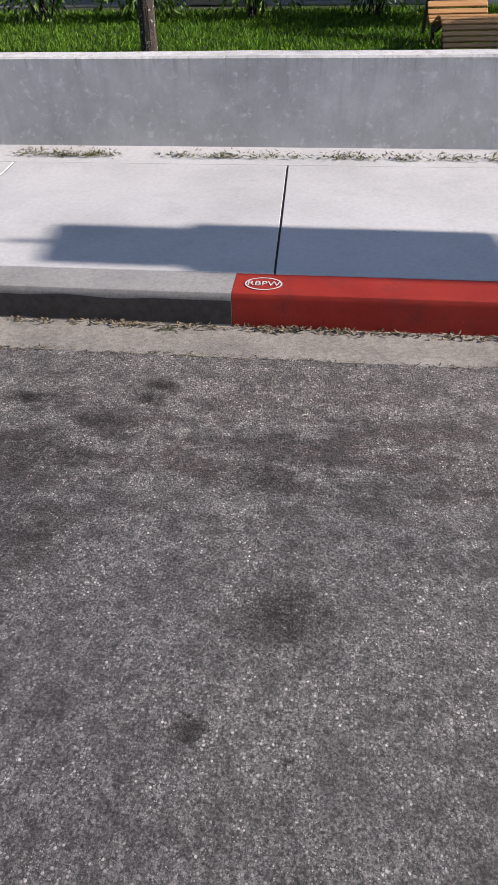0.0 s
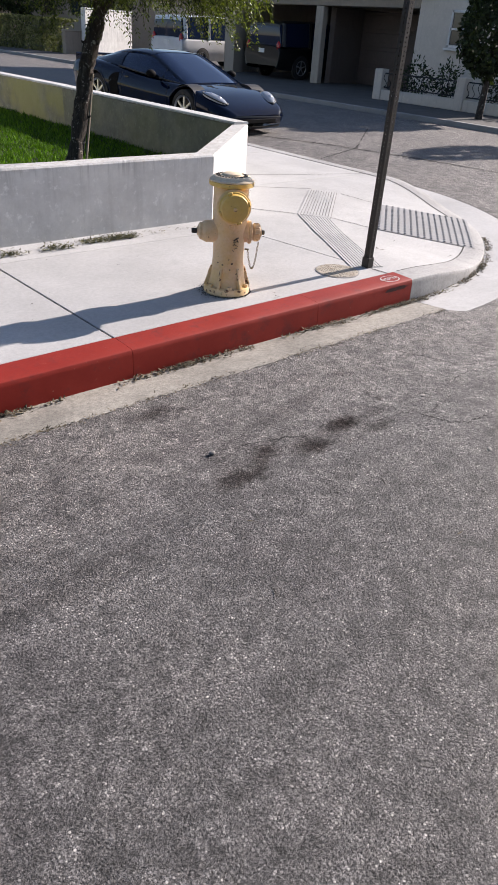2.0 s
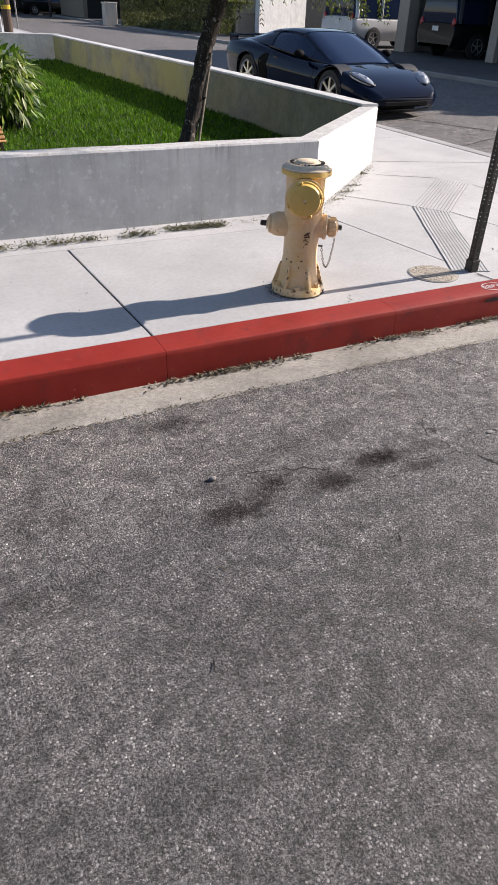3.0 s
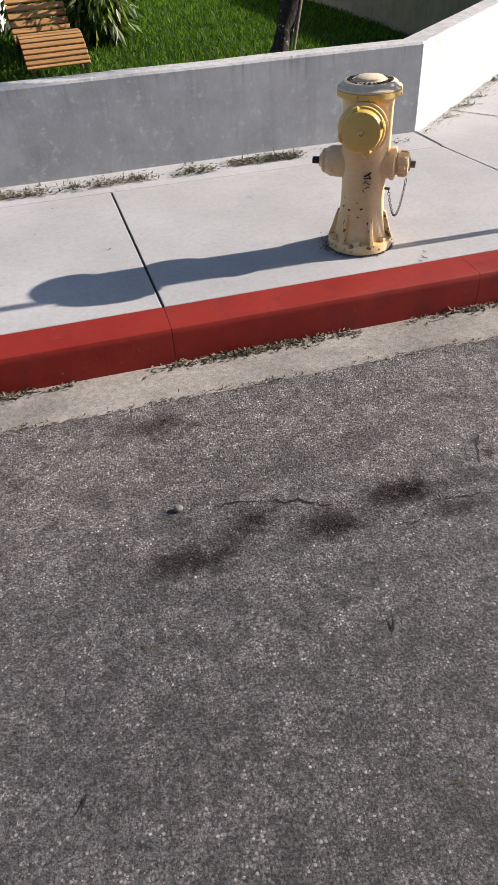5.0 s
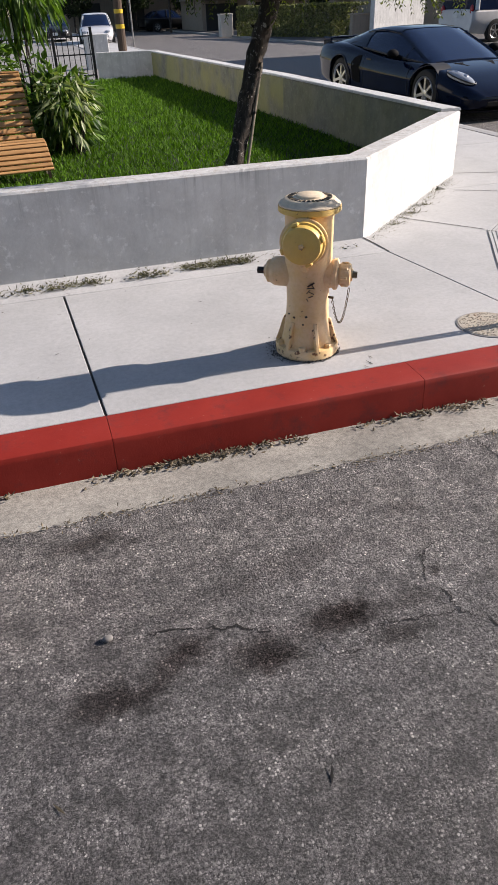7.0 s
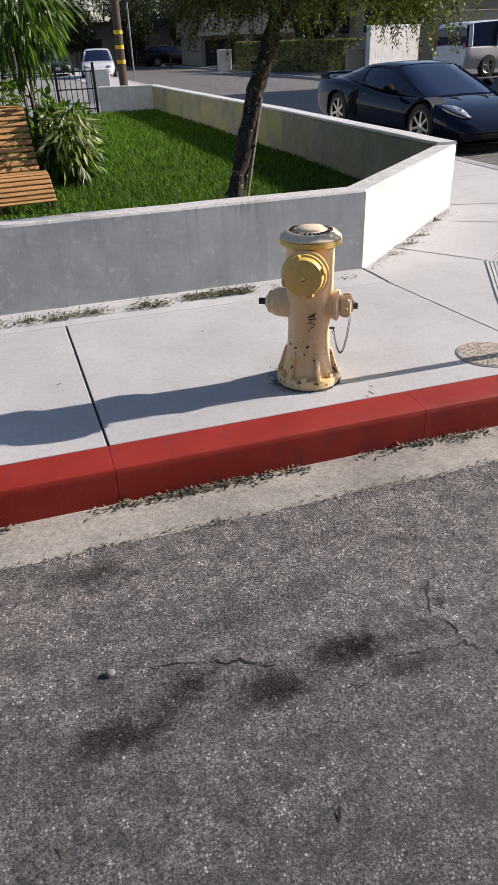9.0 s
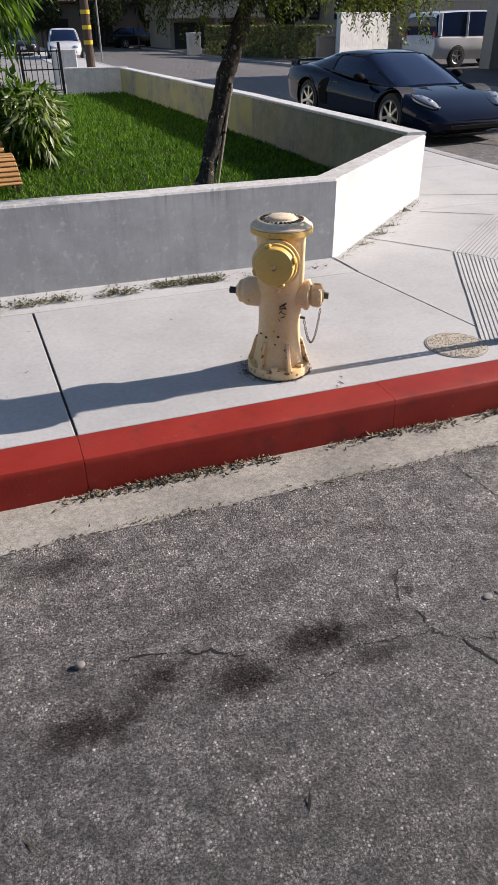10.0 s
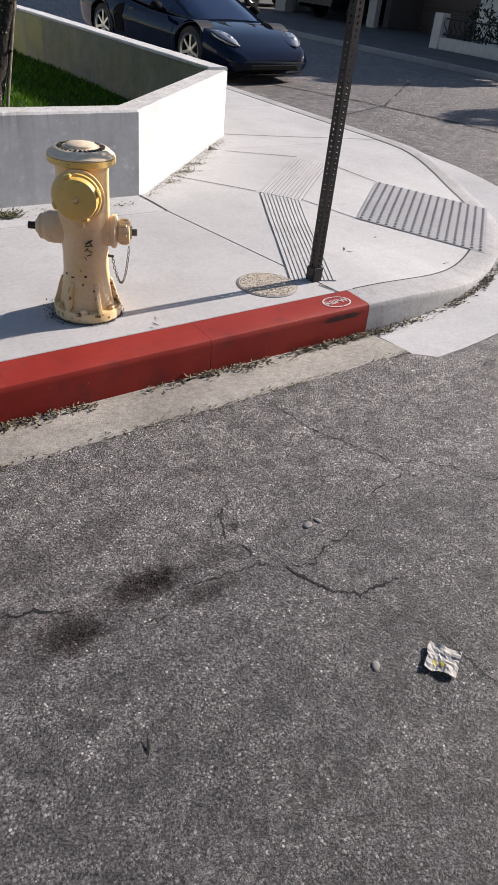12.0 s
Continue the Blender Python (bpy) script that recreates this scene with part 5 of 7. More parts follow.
# ---- litter on the ground ----
def scatter():
    rng = random.Random(31)
    # dry leaves swept against the kerb
    bm = bmesh.new()
    for k in range(8000):
        s = rng.uniform(-5.5, 4.6)
        dens = noise.noise((s * 1.6, 0, 0)) + 0.5 * noise.noise((s * 6, 0, 4))
        if rng.random() > 0.4 + 0.9 * dens or (s < -3.6 and rng.random() < 0.5):
            continue
        p, n = on_kerb(s)
        d = 0.012 + abs(rng.gauss(0, 0.022))
        q = p + n * d
        q.z = -0.153 + rng.uniform(0.0, 0.012)
        e = Vector((rng.uniform(-1, 1), rng.uniform(-1, 1), rng.uniform(-0.06, 0.12)))
        leaf(bm, q, e, e.cross(Vector((0, 0, 1))), rng.uniform(0.014, 0.036), rng.uniform(0.007, 0.015), 0.25)
    for k in range(4200):
        s = rng.uniform(-6, 2.32)
        if rng.random() > 0.35 + 0.8 * noise.noise((s * 2.3, 3, 1)):
            continue
        p, n = on_kerb(s)
        q = p + n * (0.298 + 0.02 * noise.noise((s * 5, 2, 2)) + rng.gauss(0, 0.014))
        q.z = -0.126
        e = Vector((rng.uniform(-1, 1), rng.uniform(-1, 1), rng.uniform(-0.1, 0.15)))
        leaf(bm, q, e, e.cross(Vector((0, 0, 1))), rng.uniform(0.008, 0.02), rng.uniform(0.004, 0.008), 0.2)
    tagged(part("leaf_litter", bm, M_LITTER), "dry leaf litter gathered along the kerb", "leaf litter", kind="stuff")
    # litter along the wall's foot
    bm = bmesh.new()
    for k in range(15000):
        x = rng.uniform(-7, 1.9)
        much = 0.3 if x < -1.2 else 0.62 if x < 0.17 else 0.75 if 0.36 < x < 0.62 else 1.0 if 0.68 < x < 1.23 else 0.05
        clump = noise.noise((x * 1.9, 5, 0)) + 0.7 * noise.noise((x * 7, 0, 9))
        if rng.random() > much * (0.55 + 1.1 * clump):
            continue
        y = 1.565 + abs(rng.gauss(0, 0.045)) * (1 + 0.8 * much) if x < 0.62 else 1.6 + abs(rng.gauss(0, 0.05))
        e = Vector((rng.uniform(-1, 1), rng.uniform(-1, 1), rng.uniform(-0.06, 0.14)))
        leaf(bm, Vector((x, min(y, 1.76), 0.012 + rng.uniform(0, 0.016))), e, e.cross(Vector((0, 0, 1))), rng.uniform(0.014, 0.04), rng.uniform(0.006, 0.014), 0.3)
    for k in range(500):
        t, o = rng.random(), abs(rng.gauss(0, 0.05))
        x, y = 2.02 + 1.5 * t + o * 0.68, 1.77 + 1.4 * t - o * 0.73
        e = Vector((rng.uniform(-1, 1), rng.uniform(-1, 1), rng.uniform(-0.2, 0.4)))
        leaf(bm, Vector((x, y, 0.006)), e, e.cross(Vector((0, 0, 1))), rng.uniform(0.015, 0.04), rng.uniform(0.003, 0.006), 0.2)
    tagged(part("leaf_litter", bm, M_WEED), "dry greenish leaf litter along the foot of the wall", "leaf litter", kind="stuff")
    # soil crumbs round the hydrant's foot
    bm = bmesh.new()
    for k in range(700):
        a = rng.uniform(0, 6.28)
        d = 0.145 + abs(rng.gauss(0, 0.011)) * (1.4 + math.cos(a - 2.4))
        e = Vector((rng.uniform(-1, 1), rng.uniform(-1, 1), rng.uniform(0, 0.5)))
        leaf(bm, Vector((0.998 + d * math.cos(a), 0.297 + d * math.sin(a), 0.002)), e, e.cross(Vector((0, 0, 1))), rng.uniform(0.004, 0.012), rng.uniform(0.003, 0.008), 0.2)
    tagged(part("soil_crumbs", bm, M_JOINT), "dark soil crumbs round the foot of the hydrant", "soil", kind="stuff")
    # weeds
    for x, y, z, r, n in ((1.0, 1.69, 0.015, 0.2, 260), (0.8, 1.69, 0.015, 0.12, 90), (-0.25, 1.63, 0.012, 0.2, 150), (0.1, 1.63, 0.012, 0.1, 70), (-4.75, 1.62, 0.01, 0.12, 160), (2.66, 2.28, 0.0, 0.12, 90), (2.86, 2.46, 0.0, 0.08, 50), (2.4, 2.05, 0.0, 0.07, 40),
            (-0.62, -0.47, -0.14, 0.03, 30), (0.12, -0.47, -0.14, 0.02, 20), (0.75, -0.48, -0.14, 0.03, 25), (-3.9, -0.26, -0.15, 0.05, 30), (2.4, -0.25, -0.155, 0.07, 50), (2.7, -0.2, -0.155, 0.06, 40)):
        bm = bmesh.new()
        for k in range(n):
            a, d = rng.uniform(0, 6.28), abs(rng.gauss(0, 0.5)) * r
            e = Vector((math.cos(a) * 0.8 + rng.uniform(-0.5, 0.5), math.sin(a) * 0.3 + rng.uniform(-0.5, 0.3), rng.uniform(0.0, 0.28)))
            leaf(bm, Vector((x + d * math.cos(a) * 1.4, y + d * math.sin(a) * 0.5, z)), e, e.cross(Vector((0, 0, 1))), rng.uniform(0.015, 0.035), rng.uniform(0.005, 0.009), 0.15)
        tagged(part("weed", bm, M_WEED), "low dry weed in a joint of the paving", "weed", group="weeds", kind="stuff")
    # single leaves and twigs
    for x, y, l in ((-0.319, -1.536, 0.05), (0.29, -1.655, 0.055), (-0.5, -1.87, 0.05), (0.26, -2.05, 0.04), (-0.15, 0.68, 0.04), (-0.02, 1.5, 0.05), (0.67, 1.09, 0.035), (-0.9, 0.8, 0.03), (2.765, 0.54, 0.09), (2.766, 0.49, 0.07), (3.395, 0.26, 0.07), (3.2, 0.717, 0.05),
            (1.21, 0.05, 0.05), (1.18, 0.02, 0.04), (1.24, 0.1, 0.04), (-0.4, 1.35, 0.03), (-0.1, 1.2, 0.03), (-0.03, 0.95, 0.025), (0.02, 0.8, 0.025), (0.55, 0.8, 0.02), (0.9, 1.2, 0.025), (-0.5, 1.0, 0.03), (-0.8, 1.3, 0.025), (-1.3, 0.6, 0.03), (-1.1, 0.75, 0.025), (0.3, 1.42, 0.03), (-0.25, 0.45, 0.02), (1.6, 0.9, 0.02), (1.4, 1.35, 0.025), (-1.73, -1.65, 0.045), (-1.955, -1.134, 0.04), (-1.53, -1.545, 0.02), (-2.9, 0.5, 0.04), (-1.4, 1.1, 0.03)):
        bm = bmesh.new()
        a = {(0.29, -1.655): 1.17, (-0.319, -1.536): -0.94}.get((x, y), rng.uniform(0, 6.28))
        z = 0.003 if y > 0 else road_z(Y_KERB - y) + 0.004
        z += block_z(x, y) if y > 0 else 0
        e = Vector((math.cos(a), math.sin(a), 0.08))
        leaf(bm, Vector((x, y, z)) - e * l / 2, e, e.cross(Vector((0, 0, 1))), l, l * 0.14, 0.05)
        tagged(part("fallen_leaf", bm, M_LITTER if rng.random() < 0.6 else M_CRACK), "single dry fallen leaf lying flat", "leaf", group="fallen leaves")
    # stones
    for x, y, s in ((-0.151, -1.075, 0.015), (1.083, -1.244, 0.016), (1.127, -1.243, 0.012), (0.895, -1.766, 0.014), (-1.648, -1.01, 0.014)):
        bm = bmesh.new()
        bmesh.ops.create_icosphere(bm, subdivisions=2, radius=s, matrix=Matrix.Diagonal((1.15, 0.8, 0.6 if x == -0.151 else 0.2, 1)))
        for v in bm.verts:
            v.co *= 1 + 0.22 * noise.noise(v.co * 60 + Vector((x * 9, 0, 0)))
        ob = smooth(part("pebble", bm, M_STONE), 60)
        ob.matrix_basis = pose(x, y, road_z(Y_KERB - y) + s * (0.5 if x == -0.151 else 0.14), 0, 0, rng.uniform(0, 180))
        tagged(ob, "small pale stone lying on the asphalt", "stone", group="pebbles")
    # crumpled wrapper
    wr = thing("paper_wrapper", "crumpled dirty white paper wrapper with yellow print", "wrapper", pose(1.06, -1.848, road_z(1.66) + 0.003, 0, 0, 32) @ Matrix.Diagonal((0.84, 0.84, 0.75, 1)))
    bm = bmesh.new()
    n = 14
    rows = []
    for i in range(n):
        row = []
        for j in range(n):
            x, y = (i / (n - 1) - 0.5) * 0.105, (j / (n - 1) - 0.5) * 0.1
            z = 0.008 + 0.014 * noise.noise((x * 22, y * 22, 1)) + 0.011 * abs(noise.noise((x * 45, y * 45, 6)))
            row.append((x + 0.012 * noise.noise((x * 18, y * 18, 9)), y + 0.012 * noise.noise((x * 18, y * 18, 19)), max(0.001, z)))
        rows.append(row)
    sweep(bm, rows)
    part("sheet", bm, M_PAPER, wr)
    for i, j in ((2, 9), (2, 6), (8, 4)):
        bm = bmesh.new()
        vs = [bm.verts.new(Vector(rows[a][b]) + Vector((0, 0, 0.0015))) for a, b in ((i, j), (i + 2, j), (i + 2, j + 2), (i, j + 1))]
        bm.faces.new(vs)
        part("print", bm, M_PAPER_Y if i < 5 else M_GREYCAR, wr, "patch of coloured print")


scatter()

# ---- vehicles ----
def loft(bm, rows):
    vs = sweep(bm, rows)
    bm.faces.new(vs[0][::-1])
    bm.faces.new(vs[-1])
    bmesh.ops.recalc_face_normals(bm, faces=bm.faces)
    return bm


def finer(st, n=4):
    """Smooth in-between stations."""
    out = []
    for i in range(len(st) - 1):
        p = [np.array(st[min(max(j, 0), len(st) - 1)], float) for j in (i - 1, i, i + 1, i + 2)]
        for k in range(n):
            f = k / n
            out.append(tuple(0.5 * (2 * p[1] + (p[2] - p[0]) * f + (2 * p[0] - 5 * p[1] + 4 * p[2] - p[3]) * f * f + (3 * p[1] - p[0] - 3 * p[2] + p[3]) * f ** 3)))
    return out + [tuple(st[-1])]


def body_row(x, hw, zb, zs, zt):
    half = [(hw * 0.86, zb), (hw * 0.93, zb + 0.08), (hw * 0.985, zb + (zs - zb) * 0.42), (hw, zb + (zs - zb) * 0.6), (hw * 0.965, zs - 0.06), (hw * 0.9, zs), (hw * 0.75, zs + (zt - zs) * 0.6), (hw * 0.4, zt - 0.005), (0, zt)]
    return [(x, y, z) for y, z in half] + [(x, -y, z) for y, z in half[-2::-1]]


def cabin_row(x, hb, zb, ht, zt):
    half = [(hb, zb), (hb * 0.6 + ht * 0.4, zb * 0.5 + zt * 0.5), (ht * 1.03, zt - 0.05), (ht * 0.9, zt - 0.012), (ht * 0.5, zt), (0, zt + 0.004)]
    return [(x, y, z) for y, z in half] + [(x, -y, z) for y, z in half[-2::-1]]


def vehicle(name, label, m, body, cabin, roof, pillars, wheels, radius, track, paint, lamps, tails, plate=None, group=""):
    car = thing(name, label, "car", m, group)
    bm = bmesh.new()
    loft(bm, [body_row(*s) for s in finer(body)])
    shell = smooth(part("body", bm, paint, car), 32)
    fine = finer(cabin)
    bm = bmesh.new()
    loft(bm, [cabin_row(*s) for s in fine])
    smooth(part("glasshouse", bm, M_CARGLASS, car, "dark glass with the reflected sky's blue put into its colour"), 32)
    bm = bmesh.new()
    rows = []
    for s in fine:
        if roof[0] <= s[0] <= roof[1]:
            r = [Vector(p) for p in cabin_row(*s)]
            rows.append([p + Vector((0, 0.006 if p.y > 0 else -0.006, 0.006)) for p in r[2:-2]])
    if len(rows) > 1:
        sweep(bm, rows)
        bmesh.ops.recalc_face_normals(bm, faces=bm.faces)
        smooth(part("roof", bm, paint, car), 40)
    for x0, x1, w in pillars:
        for sg in (1, -1):
            def side(x, j):
                s = min(fine, key=lambda q: abs(q[0] - x))
                p = cabin_row(*s)[j]
                return Vector((x, sg * (abs(p[1]) + 0.004), p[2]))
            bm = bmesh.new()
            a, b, c = side(x0, 0), side((x0 + x1) / 2, 1), side(x1, 2)
            tube(bm, [a, b, c], w, 6)
            part("pillar", bm, paint, car)
    for x in wheels:
        for sg in (1, -1):
            y = sg * track
            bm = bmesh.new()
            lathe(bm, [(radius + 0.035, -0.02), (radius + 0.035, 0.1), (0.0, 0.1)], 28, pose(x, y - sg * 0.083, radius, -90 * sg))
            part("wheel_arch", bm, M_TRIM, shell, "black wheel arch")
            mm = pose(x, y, radius, -90 * sg)
            bm = bmesh.new()
            lathe(bm, [(radius * 0.68, -0.1), (radius * 0.95, -0.1), (radius, -0.075), (radius, 0.005), (radius * 0.95, 0.03), (radius * 0.7, 0.035), (radius * 0.66, 0.02)], 32, mm)
            wheel = smooth(part("wheel", bm, M_RUBBER, car, "black tyre with an alloy rim"), 40)
            bm = bmesh.new()
            lathe(bm, [(radius * 0.69, 0.022), (radius * 0.66, 0.03), (radius * 0.62, 0.02), (radius * 0.58, -0.04), (0.0, -0.04)], 28, mm)
            smooth(part("rim", bm, M_TRIM, wheel, "dark rim well"), 40)
            for k in range(5):
                bm = bmesh.new()
                box(bm, -0.024, 0.024, 0.0, radius * 0.66, -0.005, 0.022, 0.006, mm @ pose(0, 0, 0, 0, 0, 72 * k))
                part("spoke", bm, M_ALLOY, wheel)
            bm = bmesh.new()
            lathe(bm, [(radius * 0.6, 0.018), (radius * 0.67, 0.032), (radius * 0.7, 0.02)], 28, mm)
            part("rim_edge", bm, M_ALLOY, wheel)
    for (x, y, z, a, b, c), mt, nm in [(l, M_LAMP, "headlight") for l in lamps] + [(l, M_REDLAMP, "tail_light") for l in tails]:
        for sg in (1, -1):
            bm = bmesh.new()
            bmesh.ops.create_icosphere(bm, subdivisions=3, radius=1, matrix=Matrix.Translation((x, sg * y, z)) @ pose(0, 0, 0, 0, 0, -28 * sg if nm == "headlight" else 0) @ Matrix.Diagonal((a, b, c, 1)))
            smooth(part(nm, bm, mt, car), 80)
    if plate:
        bm = bmesh.new()
        box(bm, plate[0] - 0.012, plate[0] + 0.012, -0.15, 0.15, plate[1], plate[1] + 0.14, 0.004)
        part("number_plate", bm, M_SIGN_WHITE, car, "white plate with unreadable bar")
    return car


def coupe():
    """A low mid-engined coupe: nose along local x, wheels on z = 0."""
    car = thing("sports_coupe", "glossy dark navy sports coupe parked beside the wall", "car", pose(6.43, 8.8, -0.085, 0, 1.2, -85))
    stations = finer([(-2.2, 0.72, 0.4, 0.72, 0.8), (-2.12, 0.83, 0.28, 0.78, 0.85), (-1.75, 0.89, 0.22, 0.81, 0.87), (-1.26, 0.905, 0.17, 0.81, 0.87), (-0.7, 0.89, 0.16, 0.77, 0.83), (0.0, 0.88, 0.15, 0.71, 0.77), (0.7, 0.885, 0.15, 0.68, 0.73),
        (1.27, 0.9, 0.16, 0.655, 0.68), (1.65, 0.89, 0.16, 0.58, 0.615), (1.95, 0.83, 0.17, 0.48, 0.515), (2.13, 0.72, 0.18, 0.4, 0.425), (2.21, 0.58, 0.22, 0.33, 0.345)], 8)

    def row(st):
        x, hw, zb, zs, zt = st
        h = zs - zb
        half = [(0.5 * hw, zb), (0.9 * hw, zb + 0.005), (0.95 * hw, zb + 0.05), (0.965 * hw, zb + 0.14 * h + 0.04), (0.972 * hw, zb + 0.36 * h), (0.985 * hw, zb + 0.5 * h), (hw, zb + 0.6 * h), (0.998 * hw, zb + 0.66 * h), (0.975 * hw, zb + 0.76 * h),
            (0.95 * hw, zb + 0.88 * h), (0.915 * hw, zb + 0.965 * h), (0.87 * hw, zs + 0.012), (0.8 * hw, zs + (zt - zs) * 0.45), (0.66 * hw, zs + (zt - zs) * 0.72), (0.4 * hw, zt - 0.008), (0.0, zt)]
        return [Vector((x, y, z)) for y, z in half] + [Vector((x, -y, z)) for y, z in half[-2::-1]]

    bm = bmesh.new()
    loft(bm, [row(st) for st in stations])
    bmesh.ops.subdivide_edges(bm, edges=[e for e in bm.edges if abs(e.calc_length()) > 0.07 and all(abs(v.co.y) > 0.5 and v.co.z < 0.75 for v in e.verts)], cuts=2, use_grid_fill=True)
    cut = [f for f in bm.faces if abs(f.calc_center_median().y) > 0.6 and any((f.calc_center_median().x - x) ** 2 + (f.calc_center_median().z - 0.32) ** 2 < 0.355 ** 2 for x in (1.265, -1.265))]
    bmesh.ops.delete(bm, geom=cut, context="FACES")
    body = smooth(part("body", bm, M_CARPAINT, car), 38)

    def flank(x, z, sg, out=0.004):
        st = min(stations, key=lambda q: abs(q[0] - x))
        pts = row(st)[1:12]
        a, b = min(zip(pts, pts[1:]), key=lambda ab: abs((ab[0].z + ab[1].z) / 2 - z))
        f = min(1, max(0, (z - a.z) / max(1e-4, b.z - a.z)))
        return Vector((x, sg * (a.y + (b.y - a.y) * f + out), z))

    for sg in (1, -1):
        for x in (1.265, -1.265):
            # arch lip, inner well, tyre and seven-spoke rim
            bm = bmesh.new()
            arc = [flank(x + 0.362 * math.cos(u), 0.32 + 0.362 * math.sin(u), sg, 0.002) for u in [radians(-12 + 204 * k / 28) for k in range(29)]]
            tube(bm, arc, 0.015, 8)
            smooth(part("wheel_arch", bm, M_CARPAINT, body), 60)
            bm = bmesh.new()
            lathe(bm, [(0.0, -0.32), (0.385, -0.32), (0.385, -0.04)], 32, pose(x, sg * 0.88, 0.32, -90 * sg))
            part("wheel_well", bm, M_TRIM, body, "black wheel well")
            mm = pose(x, sg * 0.845, 0.315, -90 * sg)
            bm = bmesh.new()
            lathe(bm, [(0.215, -0.19), (0.3, -0.19), (0.313, -0.17), (0.315, -0.01), (0.306, 0.012), (0.285, 0.022), (0.24, 0.024), (0.225, 0.012)], 40, mm)
            wheel = smooth(part("wheel", bm, M_RUBBER, car, "black tyre with a silver seven-spoke rim"), 40)
            bm = bmesh.new()
            lathe(bm, [(0.232, 0.014), (0.226, 0.024), (0.215, 0.02), (0.205, -0.08), (0.0, -0.085)], 36, mm)
            smooth(part("rim", bm, M_DARKSTEEL, wheel, "dark rim well"), 40)
            bm = bmesh.new()
            lathe(bm, [(0.2, 0.004), (0.214, 0.02), (0.228, 0.027), (0.234, 0.016)], 36, mm)
            smooth(part("rim_edge", bm, M_ALLOY, wheel), 40)
            bm = bmesh.new()
            lathe(bm, [(0.06, -0.02), (0.055, 0.006), (0.035, 0.014), (0.0, 0.015)], 18, mm)
            smooth(part("hub_cap", bm, M_ALLOY, wheel), 40)
            for k in range(7):
                bm = bmesh.new()
                q = mm @ pose(0, 0, 0, 0, 0, 360 * k / 7)
                prism(bm, [(-0.026, 0.03), (0.026, 0.03), (0.018, 0.12), (0.022, 0.214), (-0.022, 0.214), (-0.018, 0.12)], -0.02, 0.008, q)
                bmesh.ops.bevel(bm, geom=bm.edges[:], offset=0.004, segments=1, affect="EDGES")
                part("spoke", bm, M_ALLOY, wheel)
        # panel gaps of the door and hood, sill, side intake, handle
        for pts in ([(0.82, z) for z in (0.2, 0.3, 0.4, 0.5, 0.6, 0.66)], [(-0.5, z) for z in (0.22, 0.32, 0.42, 0.52, 0.62, 0.72)], [(-0.5 + 1.32 * k / 12, 0.205) for k in range(13)]):
            part("panel_gap", tube(bmesh.new(), [flank(x, z, sg, 0.0) for x, z in pts], 0.005, 5), M_TRIM, body)
        bm = bmesh.new()
        sweep(bm, [[flank(x, z0 + (z1 - z0) * k / 6, sg, 0.006) for k in range(7)] for x, z0, z1 in ((-0.84, 0.34, 0.6), (-0.76, 0.31, 0.67), (-0.66, 0.3, 0.7), (-0.58, 0.3, 0.71))])
        bmesh.ops.recalc_face_normals(bm, faces=bm.faces)
        part("side_intake", bm, M_LIP, body, "black side air intake")
        part("sill", tube(bmesh.new(), [flank(-0.85 + 1.7 * k / 16, 0.19, sg, -0.004) for k in range(17)], 0.024, 8), M_LIP, body, "black sill strip")
        bm = bmesh.new()
        p = flank(-0.36, 0.66, sg, 0.003)
        box(bm, p.x - 0.07, p.x + 0.07, p.y - 0.006, p.y + 0.006, p.z - 0.014, p.z + 0.014, 0.005)
        part("door_handle", bm, M_CARPAINT, body)
        # headlight: bezel, two bowls and a clear cover swept back along the wing
        m = pose(1.8, sg * 0.63, 0.54, 0, 17, -26 * sg)
        bm = bmesh.new()
        bmesh.ops.create_icosphere(bm, subdivisions=3, radius=1, matrix=m @ Matrix.Diagonal((0.23, 0.125, 0.075, 1)))
        lamp = smooth(part("headlight", bm, M_LAMP, car, "clear headlight with two bright bowls"), 80)
        for dx, r in ((0.06, 0.062), (-0.08, 0.055)):
            bm = bmesh.new()
            bmesh.ops.create_icosphere(bm, subdivisions=2, radius=r, matrix=m @ Matrix.Translation((dx, 0.01 * sg, 0.038)) @ Matrix.Diagonal((1, 1, 0.7, 1)))
            smooth(part("bowl", bm, M_ALLOY, lamp, "bright reflector bowl"), 80)
        bm = bmesh.new()
        rim = [m @ Vector((0.235 * math.cos(u), 0.128 * math.sin(u), 0.02)) for u in [k * math.pi / 16 for k in range(32)]]
        tube(bm, rim, 0.01, 6, closed=True)
        part("bezel", bm, M_TRIM, lamp)
        # bumper lamps and mirror
        bm = bmesh.new()
        box(bm, -0.07, 0.07, -0.015, 0.02, -0.022, 0.022, 0.008, pose(2.075, sg * 0.66, 0.36, 0, 0, -58 * sg))
        part("side_lamp", bm, M_LAMP, car)
        bm = bmesh.new()
        box(bm, -0.09, 0.09, -0.02, 0.03, -0.03, 0.03, 0.01, pose(2.1, sg * 0.62, 0.25, 0, 0, -60 * sg))
        part("fog_lamp", bm, M_LAMP, car)
        bm = bmesh.new()
        bmesh.ops.create_icosphere(bm, subdivisions=3, radius=1, matrix=Matrix.Translation((0.5, sg * 0.95, 0.79)) @ pose(0, 0, 0, 0, 0, -12 * sg) @ Matrix.Diagonal((0.075, 0.1, 0.062, 1)))
        rod(bm, (0.53, sg * 0.8, 0.73), (0.51, sg * 0.9, 0.77), 0.022, 0.028, 8)
        smooth(part("wing_mirror", bm, M_LIP, car, "black wing mirror"), 60)
        bm = bmesh.new()
